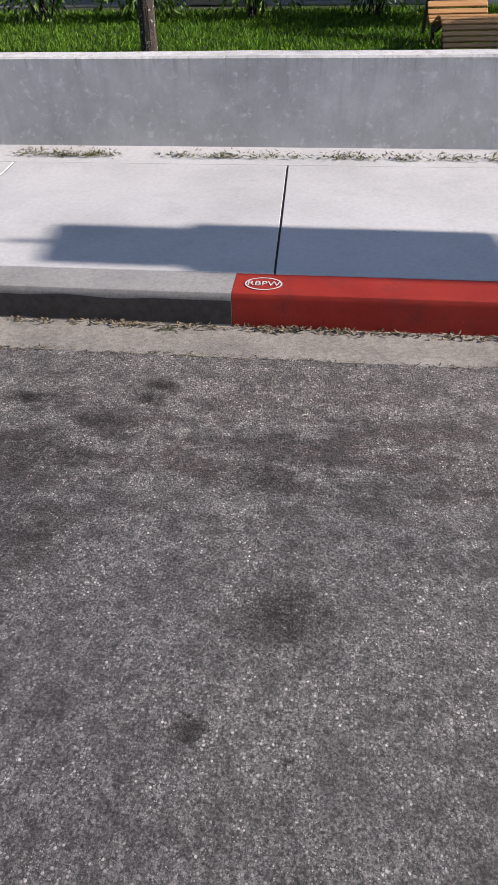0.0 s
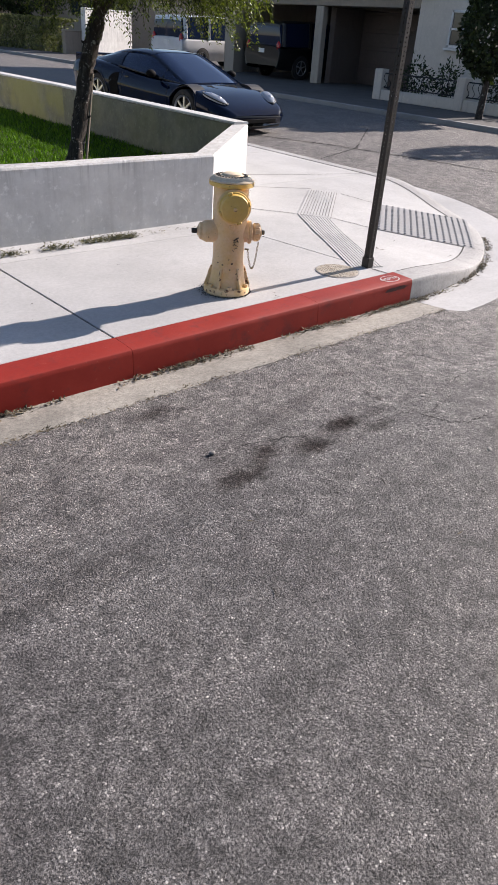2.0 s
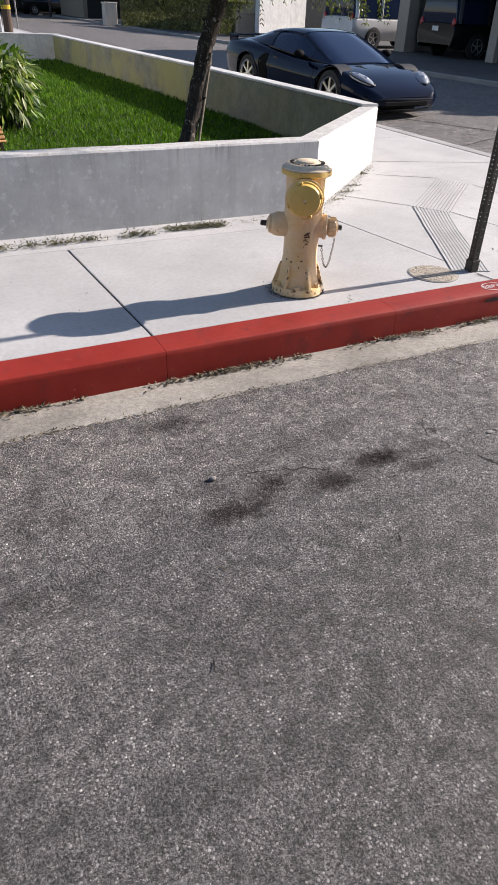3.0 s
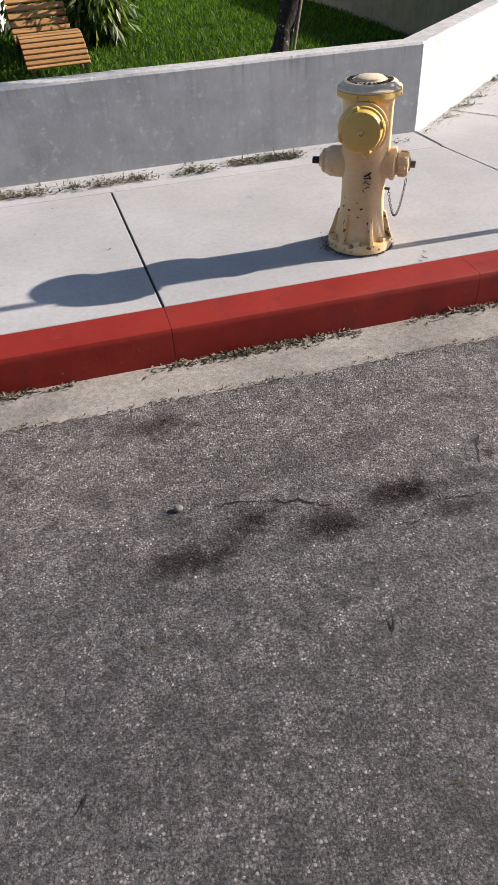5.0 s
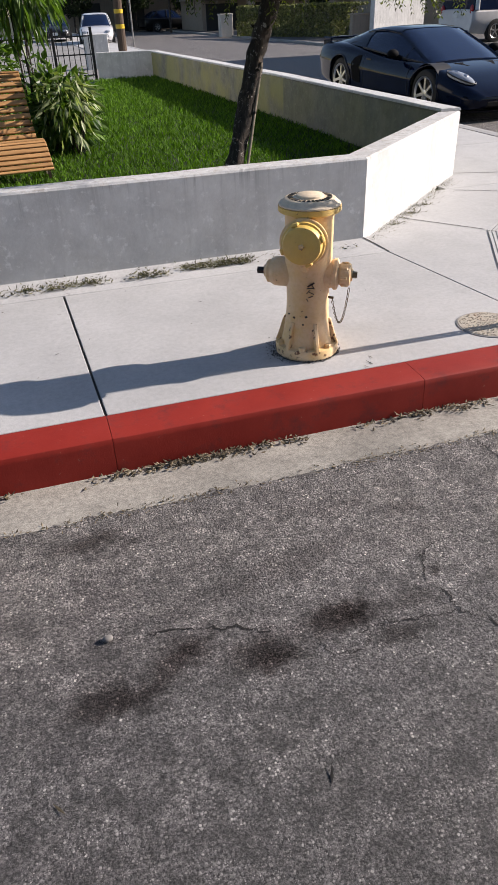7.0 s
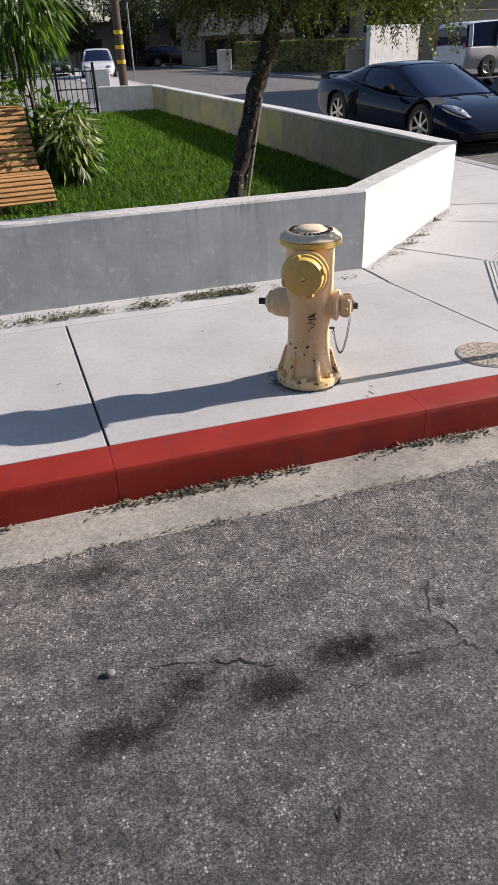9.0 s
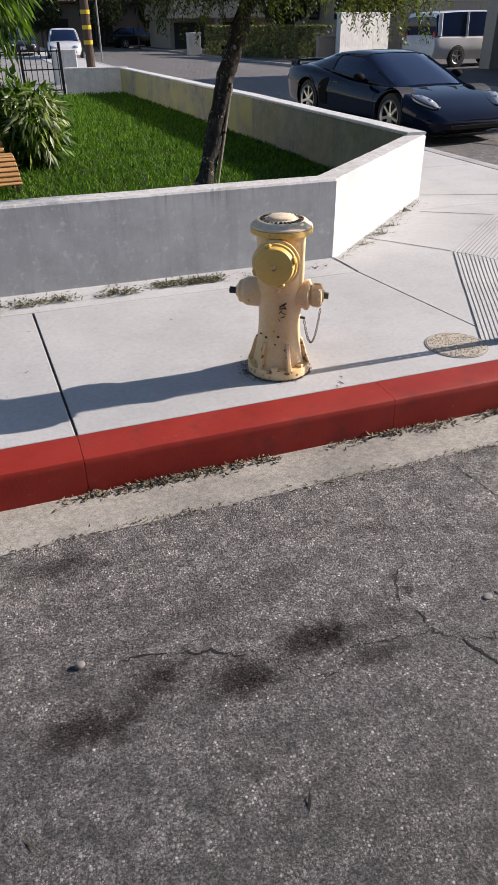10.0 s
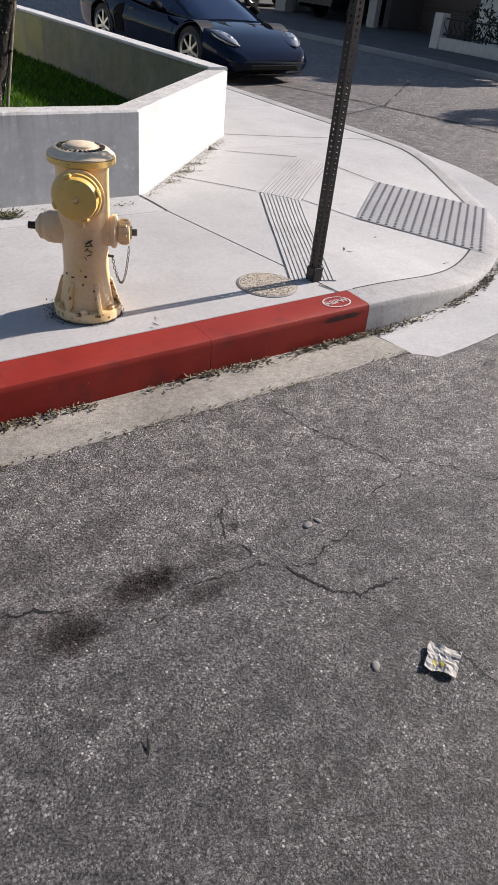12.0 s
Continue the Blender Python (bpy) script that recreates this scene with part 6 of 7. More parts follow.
        box(bm, -0.03, 0.03, -0.16, 0.16, -0.07, 0.07, 0.015, pose(-2.17, sg * 0.55, 0.63))
        part("tail_light", bm, M_REDLAMP, car)
    # glass, roof panel, pillars and buttresses
    cab = finer([(-1.75, 0.6, 0.84, 0.52, 0.86), (-1.3, 0.7, 0.83, 0.53, 0.96), (-0.85, 0.745, 0.81, 0.545, 1.055), (-0.4, 0.765, 0.78, 0.55, 1.1), (0.0, 0.77, 0.75, 0.545, 1.09), (0.2, 0.77, 0.74, 0.545, 1.05), (0.65, 0.755, 0.71, 0.6, 0.885), (1.1, 0.7, 0.675, 0.63, 0.71)], 6)
    bm = bmesh.new()
    loft(bm, [cabin_row(*c) for c in cab])
    smooth(part("glasshouse", bm, M_CARGLASS, car, "dark glass with the reflected sky's blue put into its colour"), 32)

    def skin(lo, hi, j0, j1, sg, out=0.007):
        rows = []
        for c in cab:
            if lo <= c[0] <= hi:
                pts = [Vector(p) for p in cabin_row(*c)]
                pts = pts[:6] if sg > 0 else pts[::-1][:6]
                rows.append([p + Vector((0, sg * out, out)) for p in pts[j0:j1]])
        bm = bmesh.new()
        sweep(bm, rows)
        bmesh.ops.recalc_face_normals(bm, faces=bm.faces)
        return bm
    rows = []
    for c in cab:
        if -0.9 <= c[0] <= 0.12:
            pts = [Vector(p) for p in cabin_row(*c)]
            rows.append([p + Vector((0, 0.006 * (p.y > 0) - 0.006 * (p.y < 0), 0.007)) for p in pts[2:-2]])
    bm = bmesh.new()
    sweep(bm, rows)
    bmesh.ops.recalc_face_normals(bm, faces=bm.faces)
    smooth(part("roof", bm, M_CARPAINT, car), 50)
    for sg in (1, -1):
        smooth(part("buttress", skin(-1.76, -0.62, 0, 4, sg), M_CARPAINT, car), 50)
        edge = lambda lo, hi, j: [Vector((p[0], sg * (abs(p[1]) + 0.004), p[2] + 0.004)) for p in (cabin_row(*c)[j] for c in cab if lo <= c[0] <= hi)]
        part("pillar", tube(bmesh.new(), edge(0.05, 1.12, 2), 0.024, 8), M_CARPAINT, car)
        part("window_rail", tube(bmesh.new(), edge(-0.9, 0.12, 2), 0.02, 8), M_CARPAINT, car)
        part("belt_trim", tube(bmesh.new(), edge(-0.7, 1.05, 0), 0.014, 6), M_TRIM, car)
        bm = bmesh.new()
        a, b = edge(0.5, 0.72, 0)[0], edge(0.5, 0.72, 2)[0]
        tube(bm, [a, a.lerp(b, 0.5), b], 0.014, 6)
        part("quarter_bar", bm, M_TRIM, car)
        # loop of the rear wing
        bm = bmesh.new()
        box(bm, -2.14, -1.86, sg * 0.73 - 0.02, sg * 0.73 + 0.02, 0.76, 0.9, 0.012)
        part("wing_end", bm, M_CARPAINT, car)
    bm = bmesh.new()
    box(bm, -2.17, -1.98, -0.73, 0.73, 0.875, 0.905, 0.012)
    part("rear_wing", bm, M_CARPAINT, car)
    bm = bmesh.new()
    box(bm, 2.02, 2.215, -0.46, 0.46, 0.2, 0.29, 0.02)
    part("air_intake", bm, M_LIP, car, "black lower air intake")
    bm = bmesh.new()
    rows = [[(2.0 + 0.2 * math.cos(v * 1.25) + d, 0.72 * math.sin(v * 1.25), z) for d, z in ((0.0, 0.165), (0.03, 0.16), (0.03, 0.14), (0.0, 0.135))] for v in [-1 + k / 8 for k in range(17)]]
    sweep(bm, rows, True)
    part("front_lip", bm, M_LIP, car, "black front lip")
    bm = bmesh.new()
    vent = [Vector((x, y, 0.0)) for x, y in ((1.22, -0.36), (1.22, 0.36), (1.42, 0.25), (1.42, -0.25))]
    for v in vent:
        st = min(stations, key=lambda q: abs(q[0] - v.x))
        v.z = st[4] + 0.002 - 0.02 * abs(v.y)
    bm.faces.new([bm.verts.new(v) for v in vent])
    part("hood_vent", bm, M_LIP, car, "black hood vent")
    return car


coupe()

VAN_BODY = [(-2.55, 0.9, 0.4, 0.95, 1.0), (-2.45, 0.98, 0.3, 1.0, 1.05), (-1.5, 1.0, 0.25, 1.0, 1.08), (0.5, 1.0, 0.25, 0.98, 1.06), (1.6, 0.98, 0.25, 0.9, 1.0), (2.2, 0.92, 0.27, 0.75, 0.82), (2.5, 0.7, 0.32, 0.58, 0.62)]
VAN_CABIN = [(-2.48, 0.9, 1.0, 0.76, 1.6), (-2.3, 0.92, 1.0, 0.78, 1.74), (-1.0, 0.93, 1.0, 0.8, 1.8), (0.3, 0.93, 1.0, 0.78, 1.77), (0.9, 0.92, 0.98, 0.76, 1.55), (1.7, 0.86, 0.95, 0.74, 1.02)]
van = vehicle("minivan", "white minivan parked on a driveway across the street", pose(18.3, 23.25, -0.03, 0, 0, 6), VAN_BODY, VAN_CABIN, (-2.5, 0.4), [(-2.35, -2.3, 0.09), (-1.1, -1.05, 0.05), (0.2, 0.15, 0.05), (1.6, 0.6, 0.04)],
    (1.55, -1.5), 0.34, 0.985, M_WHITECAR, [(2.3, 0.68, 0.72, 0.16, 0.14, 0.09)], [(-2.5, 0.82, 1.0, 0.06, 0.09, 0.17)], (-2.56, 0.78))
vehicle("suv", "dark SUV parked inside the open garage", pose(19.2, 18.2, -0.03, 0, 0, 0), VAN_BODY, VAN_CABIN, (-2.5, 0.4), [(-2.35, -2.3, 0.09), (-1.1, -1.05, 0.05), (0.2, 0.15, 0.05), (1.6, 0.6, 0.04)],
    (1.55, -1.5), 0.36, 0.985, M_BLACKPAINT, [(2.3, 0.68, 0.72, 0.16, 0.14, 0.09)], [(-2.5, 0.82, 1.0, 0.06, 0.09, 0.17)], (-2.56, 0.78))
SEDAN_BODY = [(-2.2, 0.75, 0.36, 0.8, 0.88), (-2.05, 0.85, 0.28, 0.88, 0.95), (-1.2, 0.88, 0.22, 0.9, 0.95), (0.5, 0.88, 0.22, 0.86, 0.92), (1.5, 0.86, 0.22, 0.78, 0.84), (2.0, 0.78, 0.26, 0.66, 0.7), (2.2, 0.6, 0.3, 0.52, 0.56)]
SEDAN_CABIN = [(-1.9, 0.7, 0.9, 0.6, 0.95), (-1.2, 0.76, 0.9, 0.6, 1.36), (-0.3, 0.77, 0.9, 0.6, 1.43), (0.3, 0.77, 0.88, 0.58, 1.36), (1.1, 0.72, 0.84, 0.62, 0.88)]
for x, y, turn, mt, lab in ((4.75, 39.9, -97, M_WHITECAR, "white saloon car parked far along the street"), (3.0, 45.5, -95, M_BLACKPAINT, "dark car parked far along the street"), (12.6, 59, 10, M_BLACKPAINT, "dark car parked at the far houses"), (16.0, 59.5, 15, M_GREYCAR, "grey car parked at the far houses")):
    vehicle("saloon_car", lab, pose(x, y, -0.12, 0, 0, turn), SEDAN_BODY, SEDAN_CABIN, (-1.2, 0.35), [(-0.4, -0.4, 0.035), (1.0, 0.4, 0.03), (-1.7, -1.1, 0.05)], (1.35, -1.3), 0.32, 0.87, mt,
        [(2.02, 0.55, 0.62, 0.16, 0.16, 0.07)], [(-2.12, 0.6, 0.78, 0.06, 0.16, 0.08)], (2.2, 0.42), "parked cars")


# ---- across the street ----
def far_pavement():
    bm = bmesh.new()
    box(bm, 12.5, 12.65, -30, 60, -0.3, -0.035, 0.01)
    part_ = part("far_kerb", bm, M_KERB)
    tagged(part_, "grey concrete kerb across the street", "kerb", kind="structure")
    bm = bmesh.new()
    box(bm, 12.653, 40, -30, 60, -0.3, -0.04)
    tagged(part("far_pavement", bm, M_DRIVE), "grey concrete pavement and driveways across the street", "pavement", kind="structure")


def solid(name, material, parent, *dims, label="", bevel=0.015):
    made = [part(name, box(bmesh.new(), *d, bevel), material, parent, label) for d in dims]
    return made[0]


def curly_rail(parent, x, y0, y1, z0, z1, step=0.13):
    for z in (z0, z1):
        bm = bmesh.new()
        rod(bm, (x, y0, z), (x, y1, z), 0.016, None, 6)
        part("rail", bm, M_IRON, parent)
    n = int((y1 - y0) / step)
    for k in range(n + 1):
        y = y0 + (y1 - y0) * k / n
        pts = [(x - 0.08 * math.sin(t * math.pi * 2) * (0.4 + t), y, z1 + (z0 - z1) * t) for t in [i / 8 for i in range(9)]]
        bm = bmesh.new()
        tube(bm, pts, 0.011, 4)
        part("baluster", bm, M_IRON, parent)


def window(parent, x, y0, y1, z0, z1):
    bm = bmesh.new()
    for d in ((y0, y0 + 0.07, z0, z1), (y1 - 0.07, y1, z0, z1), (y0, y1, z1 - 0.07, z1), (y0, y1, z0, z0 + 0.07), (y0, y1, (z0 + z1) / 2 - 0.03, (z0 + z1) / 2 + 0.03)):
        box(bm, x - 0.03, x + 0.05, *d, 0.006)
    w = part("window", bm, M_FRAME, parent, "white window frame")
    solid("pane", M_WINDOW, w, (x, x + 0.02, y0 + 0.05, y1 - 0.05, z0 + 0.05, (z0 + z1) / 2), bevel=0)
    solid("pane", M_WINDOW, w, (x, x + 0.02, y0 + 0.05, y1 - 0.05, (z0 + z1) / 2, z1 - 0.05), bevel=0)
    solid("sill", M_FRAME, w, (x - 0.09, x + 0.02, y0 - 0.06, y1 + 0.06, z0 - 0.07, z0 - 0.004), bevel=0.008)


def garage_building():
    b = thing("apartment_building", "cream stuccoed building with open garages and a balcony", "building")
    G = -0.04
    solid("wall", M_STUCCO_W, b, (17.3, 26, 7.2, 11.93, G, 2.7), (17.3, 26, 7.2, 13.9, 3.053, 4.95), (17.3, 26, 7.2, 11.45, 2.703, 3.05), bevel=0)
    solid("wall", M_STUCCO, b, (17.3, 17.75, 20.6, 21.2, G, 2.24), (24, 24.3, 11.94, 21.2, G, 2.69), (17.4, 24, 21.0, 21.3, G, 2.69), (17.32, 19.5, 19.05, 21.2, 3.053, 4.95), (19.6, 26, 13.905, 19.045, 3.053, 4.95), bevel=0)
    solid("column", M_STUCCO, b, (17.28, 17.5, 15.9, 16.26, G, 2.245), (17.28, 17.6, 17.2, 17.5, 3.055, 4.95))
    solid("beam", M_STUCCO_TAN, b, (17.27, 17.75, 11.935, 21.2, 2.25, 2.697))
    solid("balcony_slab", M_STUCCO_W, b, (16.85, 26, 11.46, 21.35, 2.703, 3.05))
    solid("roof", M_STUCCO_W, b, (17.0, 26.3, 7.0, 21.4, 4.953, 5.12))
    solid("garage_wall", M_GARAGE_SHADED, b, (18, 24, 16.0, 16.25, G, 2.245), (18.6, 24, 12.6, 12.8, G, 2.245))
    d = solid("garage_door", M_DOOR, b, (19.4, 19.48, 12.81, 15.99, G, 2.2), label="brown panelled garage door")
    for k in range(4):
        solid("door_panel", M_DOOR, d, (19.37, 19.4, 12.95, 15.85, 0.1 + 0.53 * k, 0.52 + 0.53 * k), bevel=0.012)
    for y in (13.0, 15.2):
        bm = bmesh.new()
        bmesh.ops.create_icosphere(bm, subdivisions=2, radius=0.07, matrix=Matrix.Translation((17.0, y, 2.68)))
        part("ceiling_lamp", bm, M_LAMP, b)
    rail = solid("handrail", M_IRON, b, (17.0, 17.05, 13.92, 17.2, 3.98, 4.02), label="black iron balcony railing", bevel=0.005)
    curly_rail(rail, 17.02, 13.92, 17.2, 3.12, 3.95)
    solid("balcony_door", M_WINDOW, b, (19.56, 19.6, 17.6, 18.9, 3.06, 4.9), (19.56, 19.6, 14.6, 15.6, 3.06, 4.4), bevel=0)
    solid("balcony_box", M_STUCCO_W, b, (18.6, 19.55, 14.1, 15.0, 3.054, 4.6))
    window(b, 17.27, 9.75, 10.75, 1.32, 2.25)
    return b


def iron_fence_wall():
    f = thing("fence_wall", "low white wall with posts and black iron railing", "fence")
    solid("plinth", M_STUCCO_W, f, (14.9, 15.1, 1.5, 11.2, -0.04, 0.22))
    for y in (11.1, 8.36, 5.6, 2.9):
        solid("post", M_STUCCO_W, f, (14.86, 15.14, y - 0.14, y + 0.14, -0.04, 0.72))
    for a, b in ((8.5, 10.96), (5.74, 8.22), (3.04, 5.46)):
        curly_rail(f, 15.0, a, b, 0.28, 0.62, 0.16)


far_pavement()
garage_building()
iron_fence_wall()
for k, (x, y, r) in enumerate(((15.6, 10.3, 0.5), (15.6, 9.3, 0.4), (15.7, 7.6, 0.55), (15.6, 6.6, 0.45))):
    shrub("garden_shrub", "dark flowering shrub behind the iron railing", (x, y, 0.55), (0.4, r, 0.5), 420, 40 + k, (0.07, 0.13), (0.04, 0.06), M_FARLEAF, 7, 0.2)


def clipped_tree(name, label, x, y, z, radii, n, seed, material):
    t = thing(name, label, "tree")
    bm = bmesh.new()
    tube(bm, [(x, y, -0.05), (x + 0.03, y, z * 0.5), (x, y, z)], [0.09, 0.07, 0.05], 8)
    part("trunk", bm, M_BARK, t)
    rng = random.Random(seed)
    for k in range(5):
        bm = bmesh.new()
        e = Vector((x, y, z)) + Vector((rng.uniform(-0.6, 0.6) * radii[0], rng.uniform(-0.6, 0.6) * radii[1], rng.uniform(0, 0.6) * radii[2]))
        rod(bm, (x, y, z * 0.6), e, 0.03, 0.01, 6)
        part("limb", bm, M_BARK, t)
    quads = []
    for k in range(n):
        d = unit(rng)
        p = Vector((x, y, z)) + Vector((d.x * radii[0], d.y * radii[1], d.z * radii[2])) * rng.uniform(0.55, 1) ** 0.5 * (0.9 + 0.25 * noise.noise(d * 2.5 + Vector((seed, 0, 0))))
        a = unit(rng)
        c = a.cross(unit(rng)).normalized()
        s = rng.uniform(0.05, 0.1) * (1 + 0.5 * (radii[0] > 1.5))
        quads.append((p - a * s, p + c * s * 0.4, p + a * s, p - c * s * 0.4))
    crown = soup("crown", np.array([[tuple(v) for v in f] for f in quads]), material, "", "", t)
    tagged(crown, kind="stuff")


clipped_tree("clipped_tree", "dark rounded clipped tree on the far pavement", 13.7, 6.9, 1.75, (0.85, 0.85, 1.1), 5000, 51, M_FARLEAF)
clipped_tree("street_tree", "small dark street tree across the street", 16.3, 3.75, 3.5, (0.8, 0.65, 0.7), 1500, 52, M_FARLEAF)


def hedge():
    h = thing("hedge", "long clipped olive-green hedge along the far pavement", "hedge")
    a, b = Vector((12.35, 39.5, 0)), Vector((15.1, 30.7, 0))
    d = (b - a).normalized()
    n = Vector((-d.y, d.x, 0)) * -1
    rng = random.Random(61)
    bm = bmesh.new()
    for k in range(12):
        p = a.lerp(b, (k + 0.5) / 12) + n * -0.6
        rod(bm, (p.x, p.y, -0.1), (p.x, p.y, 1.1), 0.05, 0.02, 6)
    tagged(part("stems", bm, M_BARK, h), kind="stuff")
    quads = []
    L = (b - a).length
    while len(quads) < 14000:
        u, v, w = rng.random(), rng.random(), rng.random()
        k = rng.random()
        if k < 0.45:
            v = 0.04 * rng.random()
        elif k < 0.8:
            w = 1 - 0.05 * rng.random()
        top = 1.32 + 0.06 * noise.noise((u * 9, v * 3, 0))
        p = a + d * u * L - n * v * 1.2 * -1 * -1 + n * 0.05 * noise.noise((u * 14, w * 4, 2)) + Vector((0, 0, -0.04 + w * (top + 0.04)))
        e = unit(rng)
        c = e.cross(unit(rng)).normalized()
        s = rng.uniform(0.05, 0.09)
        quads.append((p - e * s, p + c * s * 0.5, p + e * s, p - c * s * 0.5))
    tagged(soup("leaves", np.array([[tuple(v) for v in f] for f in quads]), M_HEDGE, "", "", h), kind="stuff")


hedge()


def far_walls():
    for nm, lab, mt, dims in (
            ("garden_wall", "bright white rendered garden wall across the street", M_WALL, (15.75, 19.4, 29.5, 29.75, -0.05, 1.75)),
            ("garden_wall", "low tan garden wall across the street", M_STUCCO_TAN, (14.9, 15.72, 29.9, 30.2, -0.05, 0.85)),
            ("garden_wall", "beige rendered garden wall across the street", M_STUCCO, (19.15, 24.8, 28.7, 29.0, -0.05, 2.2)),
            ("pier", "pale square pier at the end of the hedge", M_STUCCO_W, (11.9, 12.6, 41.0, 41.6, -0.12, 0.95))):
        w = thing(nm, lab, "wall")
        if "bright" in lab:
            w.matrix_basis = pose(15.75, 29.5, 0, 0, 0, 24) @ pose(-15.75, -29.5, 0)
        solid("body", mt, w, dims)
        solid("coping", mt, w, (dims[0] - 0.03, dims[1] + 0.03, dims[2] - 0.03, dims[3] + 0.03, dims[5] + 0.002, dims[5] + 0.07))


far_walls()


def tiled_slope(bm, a, b, c, d, ribs):
    """Barrel tiles: half-round ribs from the eave a-b up to c-d (c above b)."""
    a, b, c, d = Vector(a), Vector(b), Vector(c), Vector(d)
    nrm = (b - a).cross(d - a).normalized()
    for k in range(ribs):
        p0, p1 = a.lerp(b, (k + 0.05) / ribs), a.lerp(b, (k + 0.95) / ribs)
        q0, q1 = d.lerp(c, (k + 0.05) / ribs), d.lerp(c, (k + 0.95) / ribs)
        w = (p1 - p0).length / 2
        rows = []
        for t in range(6):
            s = t / 5
            e0, e1 = p0.lerp(q0, s), p1.lerp(q1, s)
            mid = (e0 + e1) / 2
            ww = (e1 - e0) / 2
            rows.append([mid + ww * math.cos(u) + nrm * w * 0.8 * math.sin(u) + nrm * 0.02 * (t % 2) for u in (math.pi, math.pi * 0.75, math.pi * 0.5, math.pi * 0.25, 0)])
        sweep(bm, rows)
    bm.faces.new([bm.verts.new(v) for v in (a, b, c, d)])


def far_house():
    h = thing("far_house", "two-storey tan stuccoed house with clay tile roof and chimney", "house", pose(0.85, 0, -0.36))
    solid("wall", M_STUCCO_TAN, h, (12.6, 22, 51.5, 58, -0.1, 2.1), (15.3, 22.2, 50.6, 58, 2.103, 5.2), (12.3, 15.28, 52, 58, 2.103, 4.6), bevel=0.02)
    solid("balcony", M_STUCCO, h, (12.4, 20.0, 49.2, 49.5, 2.15, 3.5), (12.4, 20.0, 49.5, 51.48, 2.15, 2.4))
    solid("column", M_STUCCO_TAN, h, (15.3, 15.8, 49.3, 49.7, -0.1, 2.147), (19.4, 19.9, 49.3, 49.7, -0.1, 2.147))
    # flat black panels stand for the shade inside the garage openings
    solid("opening_shade", M_TRIM, h, (12.9, 15.2, 51.44, 51.49, -0.05, 1.9), (16.2, 18.8, 51.44, 51.49, -0.05, 1.9), label="black panel painting the shade of a garage opening", bevel=0)
    for x0, x1, z0, z1 in ((15.85, 17.0, 3.62, 4.55), (18.0, 19.2, 3.55, 4.5), (13.0, 13.8, 3.6, 4.3)):
        w = solid("window", M_FRAME, h, (x0, x1, 50.52 if x0 > 15 else 51.92, 50.6 if x0 > 15 else 52, z0, z1), label="window with pale frame")
        n = 2
        for k in range(n):
            a, b = x0 + (x1 - x0) * k / n + 0.07, x0 + (x1 - x0) * (k + 1) / n - 0.07
            solid("pane", M_WINDOW, w, (a, b, 50.49 if x0 > 15 else 51.89, 50.53 if x0 > 15 else 51.93, z0 + 0.07, z1 - 0.07), bevel=0)
    bm = bmesh.new()
    lathe(bm, [(0.34, 0.0), (0.34, 0.08), (0.27, 0.08), (0.27, 0.05), (0.0, 0.05)], 24, pose(20.7, 50.6, 4.1, 90))
    part("round_window", bm, M_TRIM, h, "small dark round window")
    bm = bmesh.new()
    tiled_slope(bm, (14.9, 50.1, 5.15), (22.6, 50.1, 5.15), (20.0, 54, 6.6), (17.4, 54, 6.6), 26)
    tiled_slope(bm, (14.9, 58.3, 5.15), (14.9, 50.1, 5.15), (17.4, 54, 6.6), (17.4, 54.6, 6.6), 26)
    tiled_slope(bm, (22.6, 50.1, 5.15), (22.6, 58.3, 5.15), (20.0, 54.6, 6.6), (20.0, 54, 6.6), 26)
    tiled_slope(bm, (12.0, 51.5, 4.55), (14.88, 51.5, 4.55), (14.88, 55, 5.6), (13.0, 55, 5.6), 10)
    bmesh.ops.recalc_face_normals(bm, faces=bm.faces)
    part("roof", bm, M_TILE, h, "red-brown barrel tile roof")
    c = solid("chimney", M_STUCCO, h, (16.0, 17.0, 50.9, 51.7, 4.6, 6.75))
    bm = bmesh.new()
    lathe(bm, [(0.5, 0), (0.5, 0.2), (0.42, 0.4), (0.2, 0.52), (0, 0.55)], 20, pose(16.5, 51.3, 6.75))
    part("chimney_cap", bm, M_STUCCO, c)


far_house()
nh = thing("neighbour_house", "tan stuccoed neighbouring house behind the garden walls", "house")
solid("wall", M_STUCCO_TAN, nh, (20.5, 32, 33.5, 47, -0.05, 3.3))
solid("roof", M_TILE, nh, (20.0, 32.5, 33.0, 47.5, 3.303, 3.55))
for y in (35, 38.5, 42):
    solid("window", M_WINDOW, nh, (20.44, 20.49, y, y + 1.4, 1.6, 2.7), bevel=0)


def utility_pole(x, y, h, label, bands=()):
    p = thing("utility_pole", label, "utility pole", pose(x, y, -0.14))
    bm = bmesh.new()
    rod(bm, (0, 0, 0), (0, 0, h), 0.17, 0.12, 14)
    part("shaft", bm, M_POLE, p)
    for z in bands:
        bm = bmesh.new()
        lathe(bm, [(0.172, z - 0.07), (0.176, z - 0.07), (0.176, z + 0.07), (0.172, z + 0.07)], 18)
        part("reflective_band", bm, M_REFLECT, p, "yellow reflective band")
    bm = bmesh.new()
    box(bm, -1.1, 1.1, -0.06, 0.06, h - 0.7, h - 0.58, 0.01)
    part("crossarm", bm, M_POLE, p)
    for k in (-0.9, -0.4, 0.4, 0.9):
        bm = bmesh.new()
        lathe(bm, [(0.03, 0), (0.06, 0.05), (0.03, 0.1), (0.05, 0.14), (0, 0.16)], 10, pose(k, 0, h - 0.58))
        part("insulator", bm, M_STEEL, p)
    return p


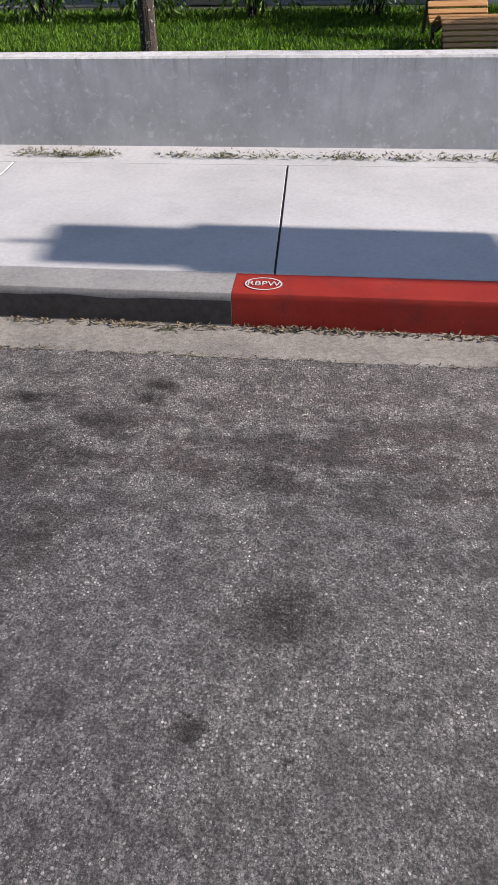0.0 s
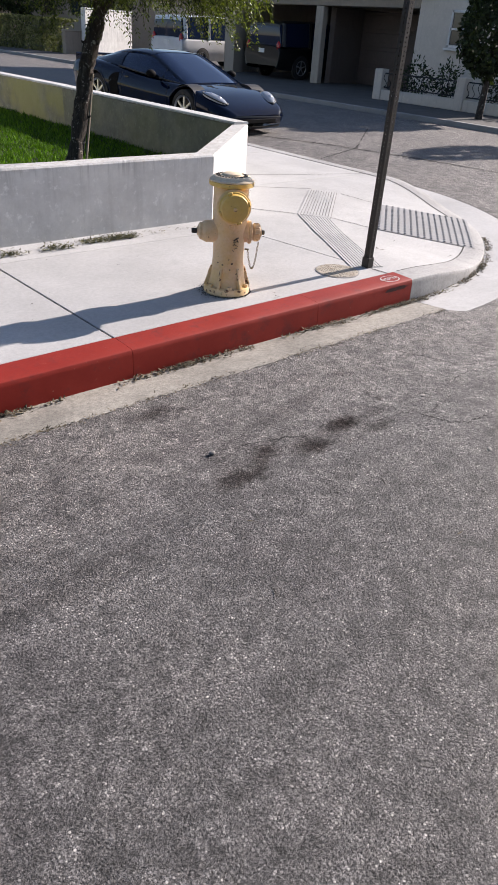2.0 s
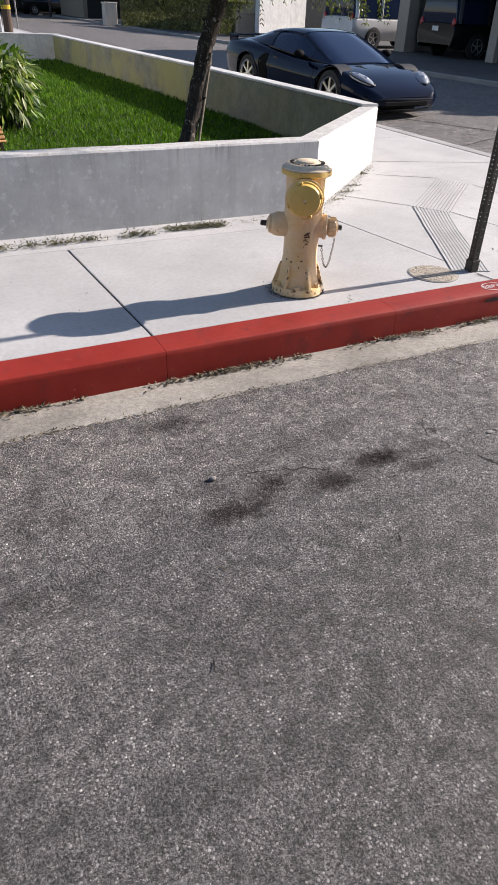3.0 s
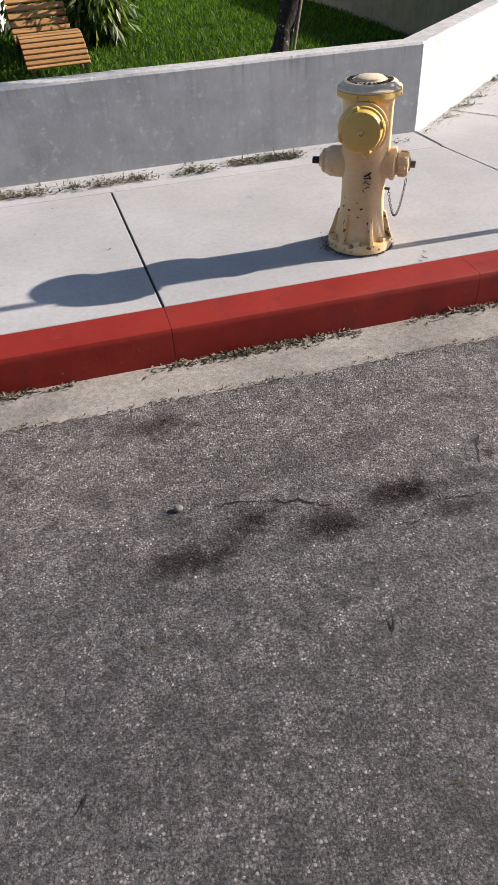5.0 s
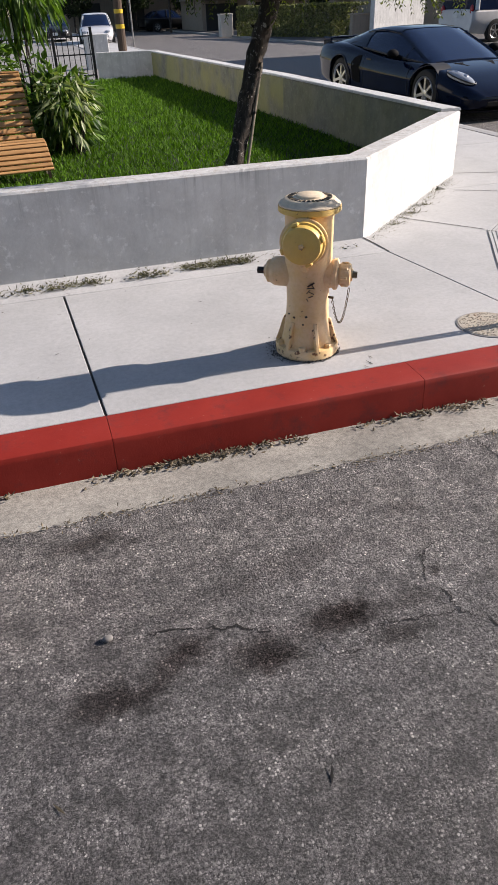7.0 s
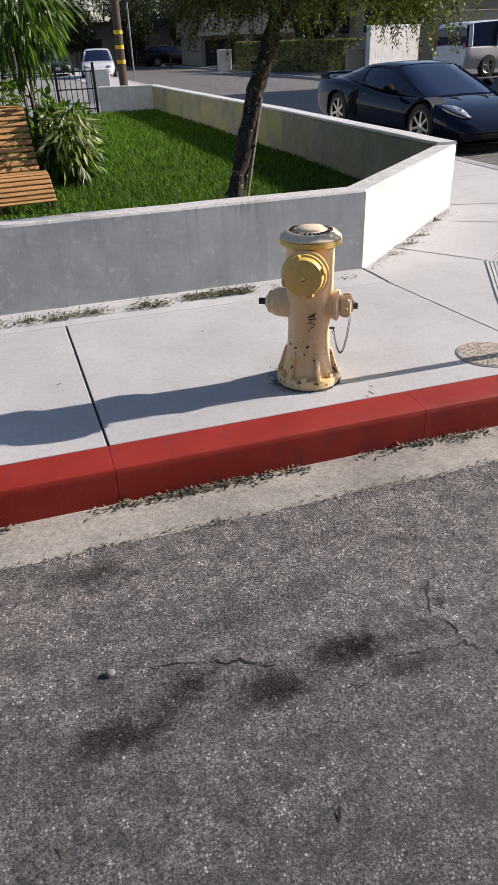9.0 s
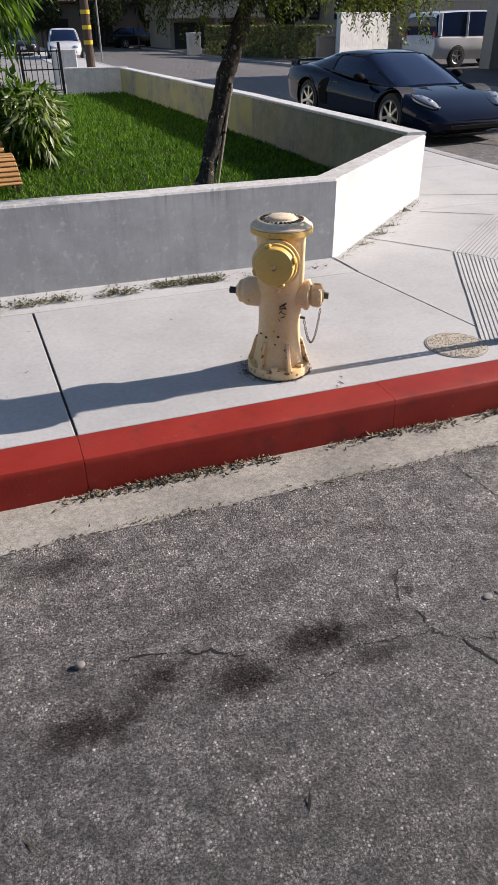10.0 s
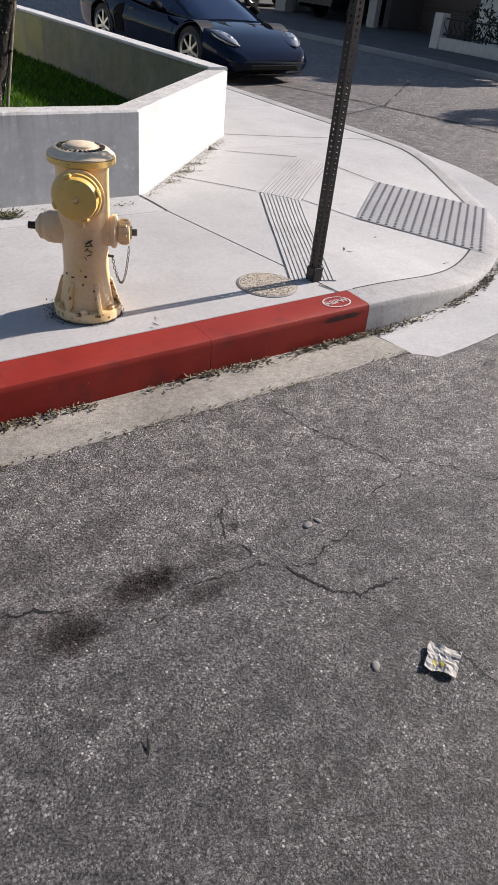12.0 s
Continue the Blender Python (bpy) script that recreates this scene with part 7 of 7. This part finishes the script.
utility_pole(4.35, 28.4, 9.5, "brown wooden utility pole with yellow reflective bands", (1.0, 1.5, 2.0))
utility_pole(20.6, 58.5, 8.6, "wooden utility pole behind the far house")
bm = bmesh.new()
tube(bm, [(20.6, 58.5, 8.2), (21.9, 52, 7.0), (24, 42, 6.2)], 0.012, 4)
tagged(part("power_line", bm, M_TRIM), "thin black overhead power line", "cable")
sp = thing("street_sign_pole", "thin grey street pole far along the street", "pole", pose(5.55, 33, -0.14))
part("pole", rod(bmesh.new(), (0, 0, 0), (0, 0, 3.2), 0.035, None, 8), M_STEEL, sp)

for k, (x, y, z, r) in enumerate(((4, 66, 3.6, 3.2), (9, 68, 3.8, 3.4), (13.5, 66, 3.2, 2.6), (-1, 64, 3.4, 3.0), (5.5, 60.2, 2.7, 1.9), (10.3, 60.4, 2.9, 2.0), (14.6, 60.8, 2.5, 1.6), (25, 44, 3.6, 2.6), (30, 34, 3.6, 3.0), (22, 37, 2.6, 1.6), (18.6, 43.0, 2.7, 1.7), (19.0, 33.2, 2.6, 1.5), (11.3, 52.0, 4.6, 2.6), (9.2, 57.0, 5.0, 2.6))):
    clipped_tree("far_tree", "dark leafy tree at the end of the street", x, y, z, (r, r, r * 0.95), 5200, 70 + k, M_FARLEAF)
fb = thing("far_building", "shaded tan building at the end of the street", "building")
solid("wall", M_STUCCO_TAN, fb, (2, 24, 62, 63, -0.1, 2.9))
# black panels imitate shaded openings; the wall behind them is solid
for x in (6, 9.5, 15.5):
    solid("door", M_TRIM, fb, (x, x + 1.8, 61.94, 61.99, -0.05, 1.9), label="black panel painting the shade of an opening", bevel=0)
solid("roof", M_TILE, fb, (1.7, 24.3, 61.6, 63.4, 2.905, 3.1))


# ---- house behind the lawn, gate ----
def near_house():
    h = thing("garden_house", "white rendered house with a deep shaded porch", "house")
    solid("wall", M_WALL, h, (-1.62, -0.72, 7.9, 8.6, 0.0, 4.2), (-14, -1.65, 10.5, 10.8, 0.0, 4.2), (-0.98, -0.7, 8.603, 14, 0.0, 4.2), bevel=0.03)
    solid("porch_roof", M_STUCCO, h, (-14.2, -0.4, 7.6, 14.2, 4.203, 4.45))
    solid("column", M_STUCCO, h, (-5.4, -4.7, 8.0, 8.6, 0.0, 4.2), (-9.6, -8.9, 8.0, 8.6, 0.0, 4.2), bevel=0.03)
    solid("porch_floor", M_KERB, h, (-14, -1.65, 8.0, 10.5, -0.05, 0.06))
    solid("door", M_WINDOW, h, (-4.4, -2.6, 10.44, 10.49, 0.07, 2.3), bevel=0)


near_house()
gate = thing("iron_gate", "black wrought-iron garden gate at the end of the wall", "gate")
for x in (0.98, 1.86):
    part("gate_post", box(bmesh.new(), x - 0.03, x + 0.03, 16.0, 16.06, 0.0, 1.1, 0.004), M_IRON, gate)
for z in (0.12, 0.55, 0.92):
    part("rail", rod(bmesh.new(), (0.98, 16.03, z), (1.86, 16.03, z), 0.014, None, 6), M_IRON, gate)
for k in range(7):
    x = 1.05 + 0.125 * k
    part("bar", rod(bmesh.new(), (x, 16.03, 0.05), (x, 16.03, 1.0 + 0.1 * math.sin(math.pi * k / 6)), 0.01, None, 6), M_IRON, gate)
fence = thing("iron_fence", "black iron fence behind the shrubs", "fence")
for z in (0.15, 0.9):
    part("rail", rod(bmesh.new(), (-0.6, 16.5, z), (0.95, 16.5, z), 0.014, None, 6), M_IRON, fence)
for k in range(12):
    x = -0.58 + 0.138 * k
    part("bar", rod(bmesh.new(), (x, 16.5, 0.0), (x, 16.5, 1.0), 0.01, None, 6), M_IRON, fence)
pr = thing("gate_pier", "short white rendered pier behind the gate", "pier")
solid("pier", M_WALL, pr, (2.1, 2.75, 20.0, 20.6, -0.05, 0.85))
bm = bmesh.new()
box(bm, -14, 3.3, 15.76, 60, -0.3, -0.02)
tagged(part("garden_path", bm, M_KERB), "pale concrete path and yard beyond the gate", "path", kind="structure")


# ---- added, unseen: the other side of the street, behind the walk ----
bm = bmesh.new()
box(bm, -60, 11, -9.4, -9.25, -0.3, 0.0, 0.01)
tagged(part("opposite_kerb", bm, M_KERB), "grey concrete kerb of the opposite pavement", "kerb", kind="structure")
bm = bmesh.new()
box(bm, -60, 11, -40, -9.403, -0.3, -0.004)
tagged(part("opposite_pavement", bm, M_KERB), "concrete pavement of the opposite houses", "pavement", kind="structure")
# made-up plain houses that darken reflections and cut the sky's light
for x0, x1, hgt, mt in ((-34, -20, 6.2, M_STUCCO), (-18.5, -5, 6.8, M_STUCCO_TAN), (-3.5, 9.5, 6.4, M_STUCCO)):
    oh = thing("unseen_house", "plain unseen stuccoed house, added to block sky light", "house", group="opposite houses")
    solid("wall", mt, oh, (x0, x1, -24, -13, -0.004, hgt))
    solid("roof", M_TILE, oh, (x0 - 0.4, x1 + 0.4, -24.4, -12.6, hgt + 0.003, hgt + 0.3))
    for k in range(3):
        a = x0 + (x1 - x0) * (k + 0.3) / 3
        solid("window", M_WINDOW, oh, (a, a + 1.6, -12.99, -12.95, 1.0, 2.4), (a, a + 1.6, -12.99, -12.95, 4.0, 5.3), bevel=0)
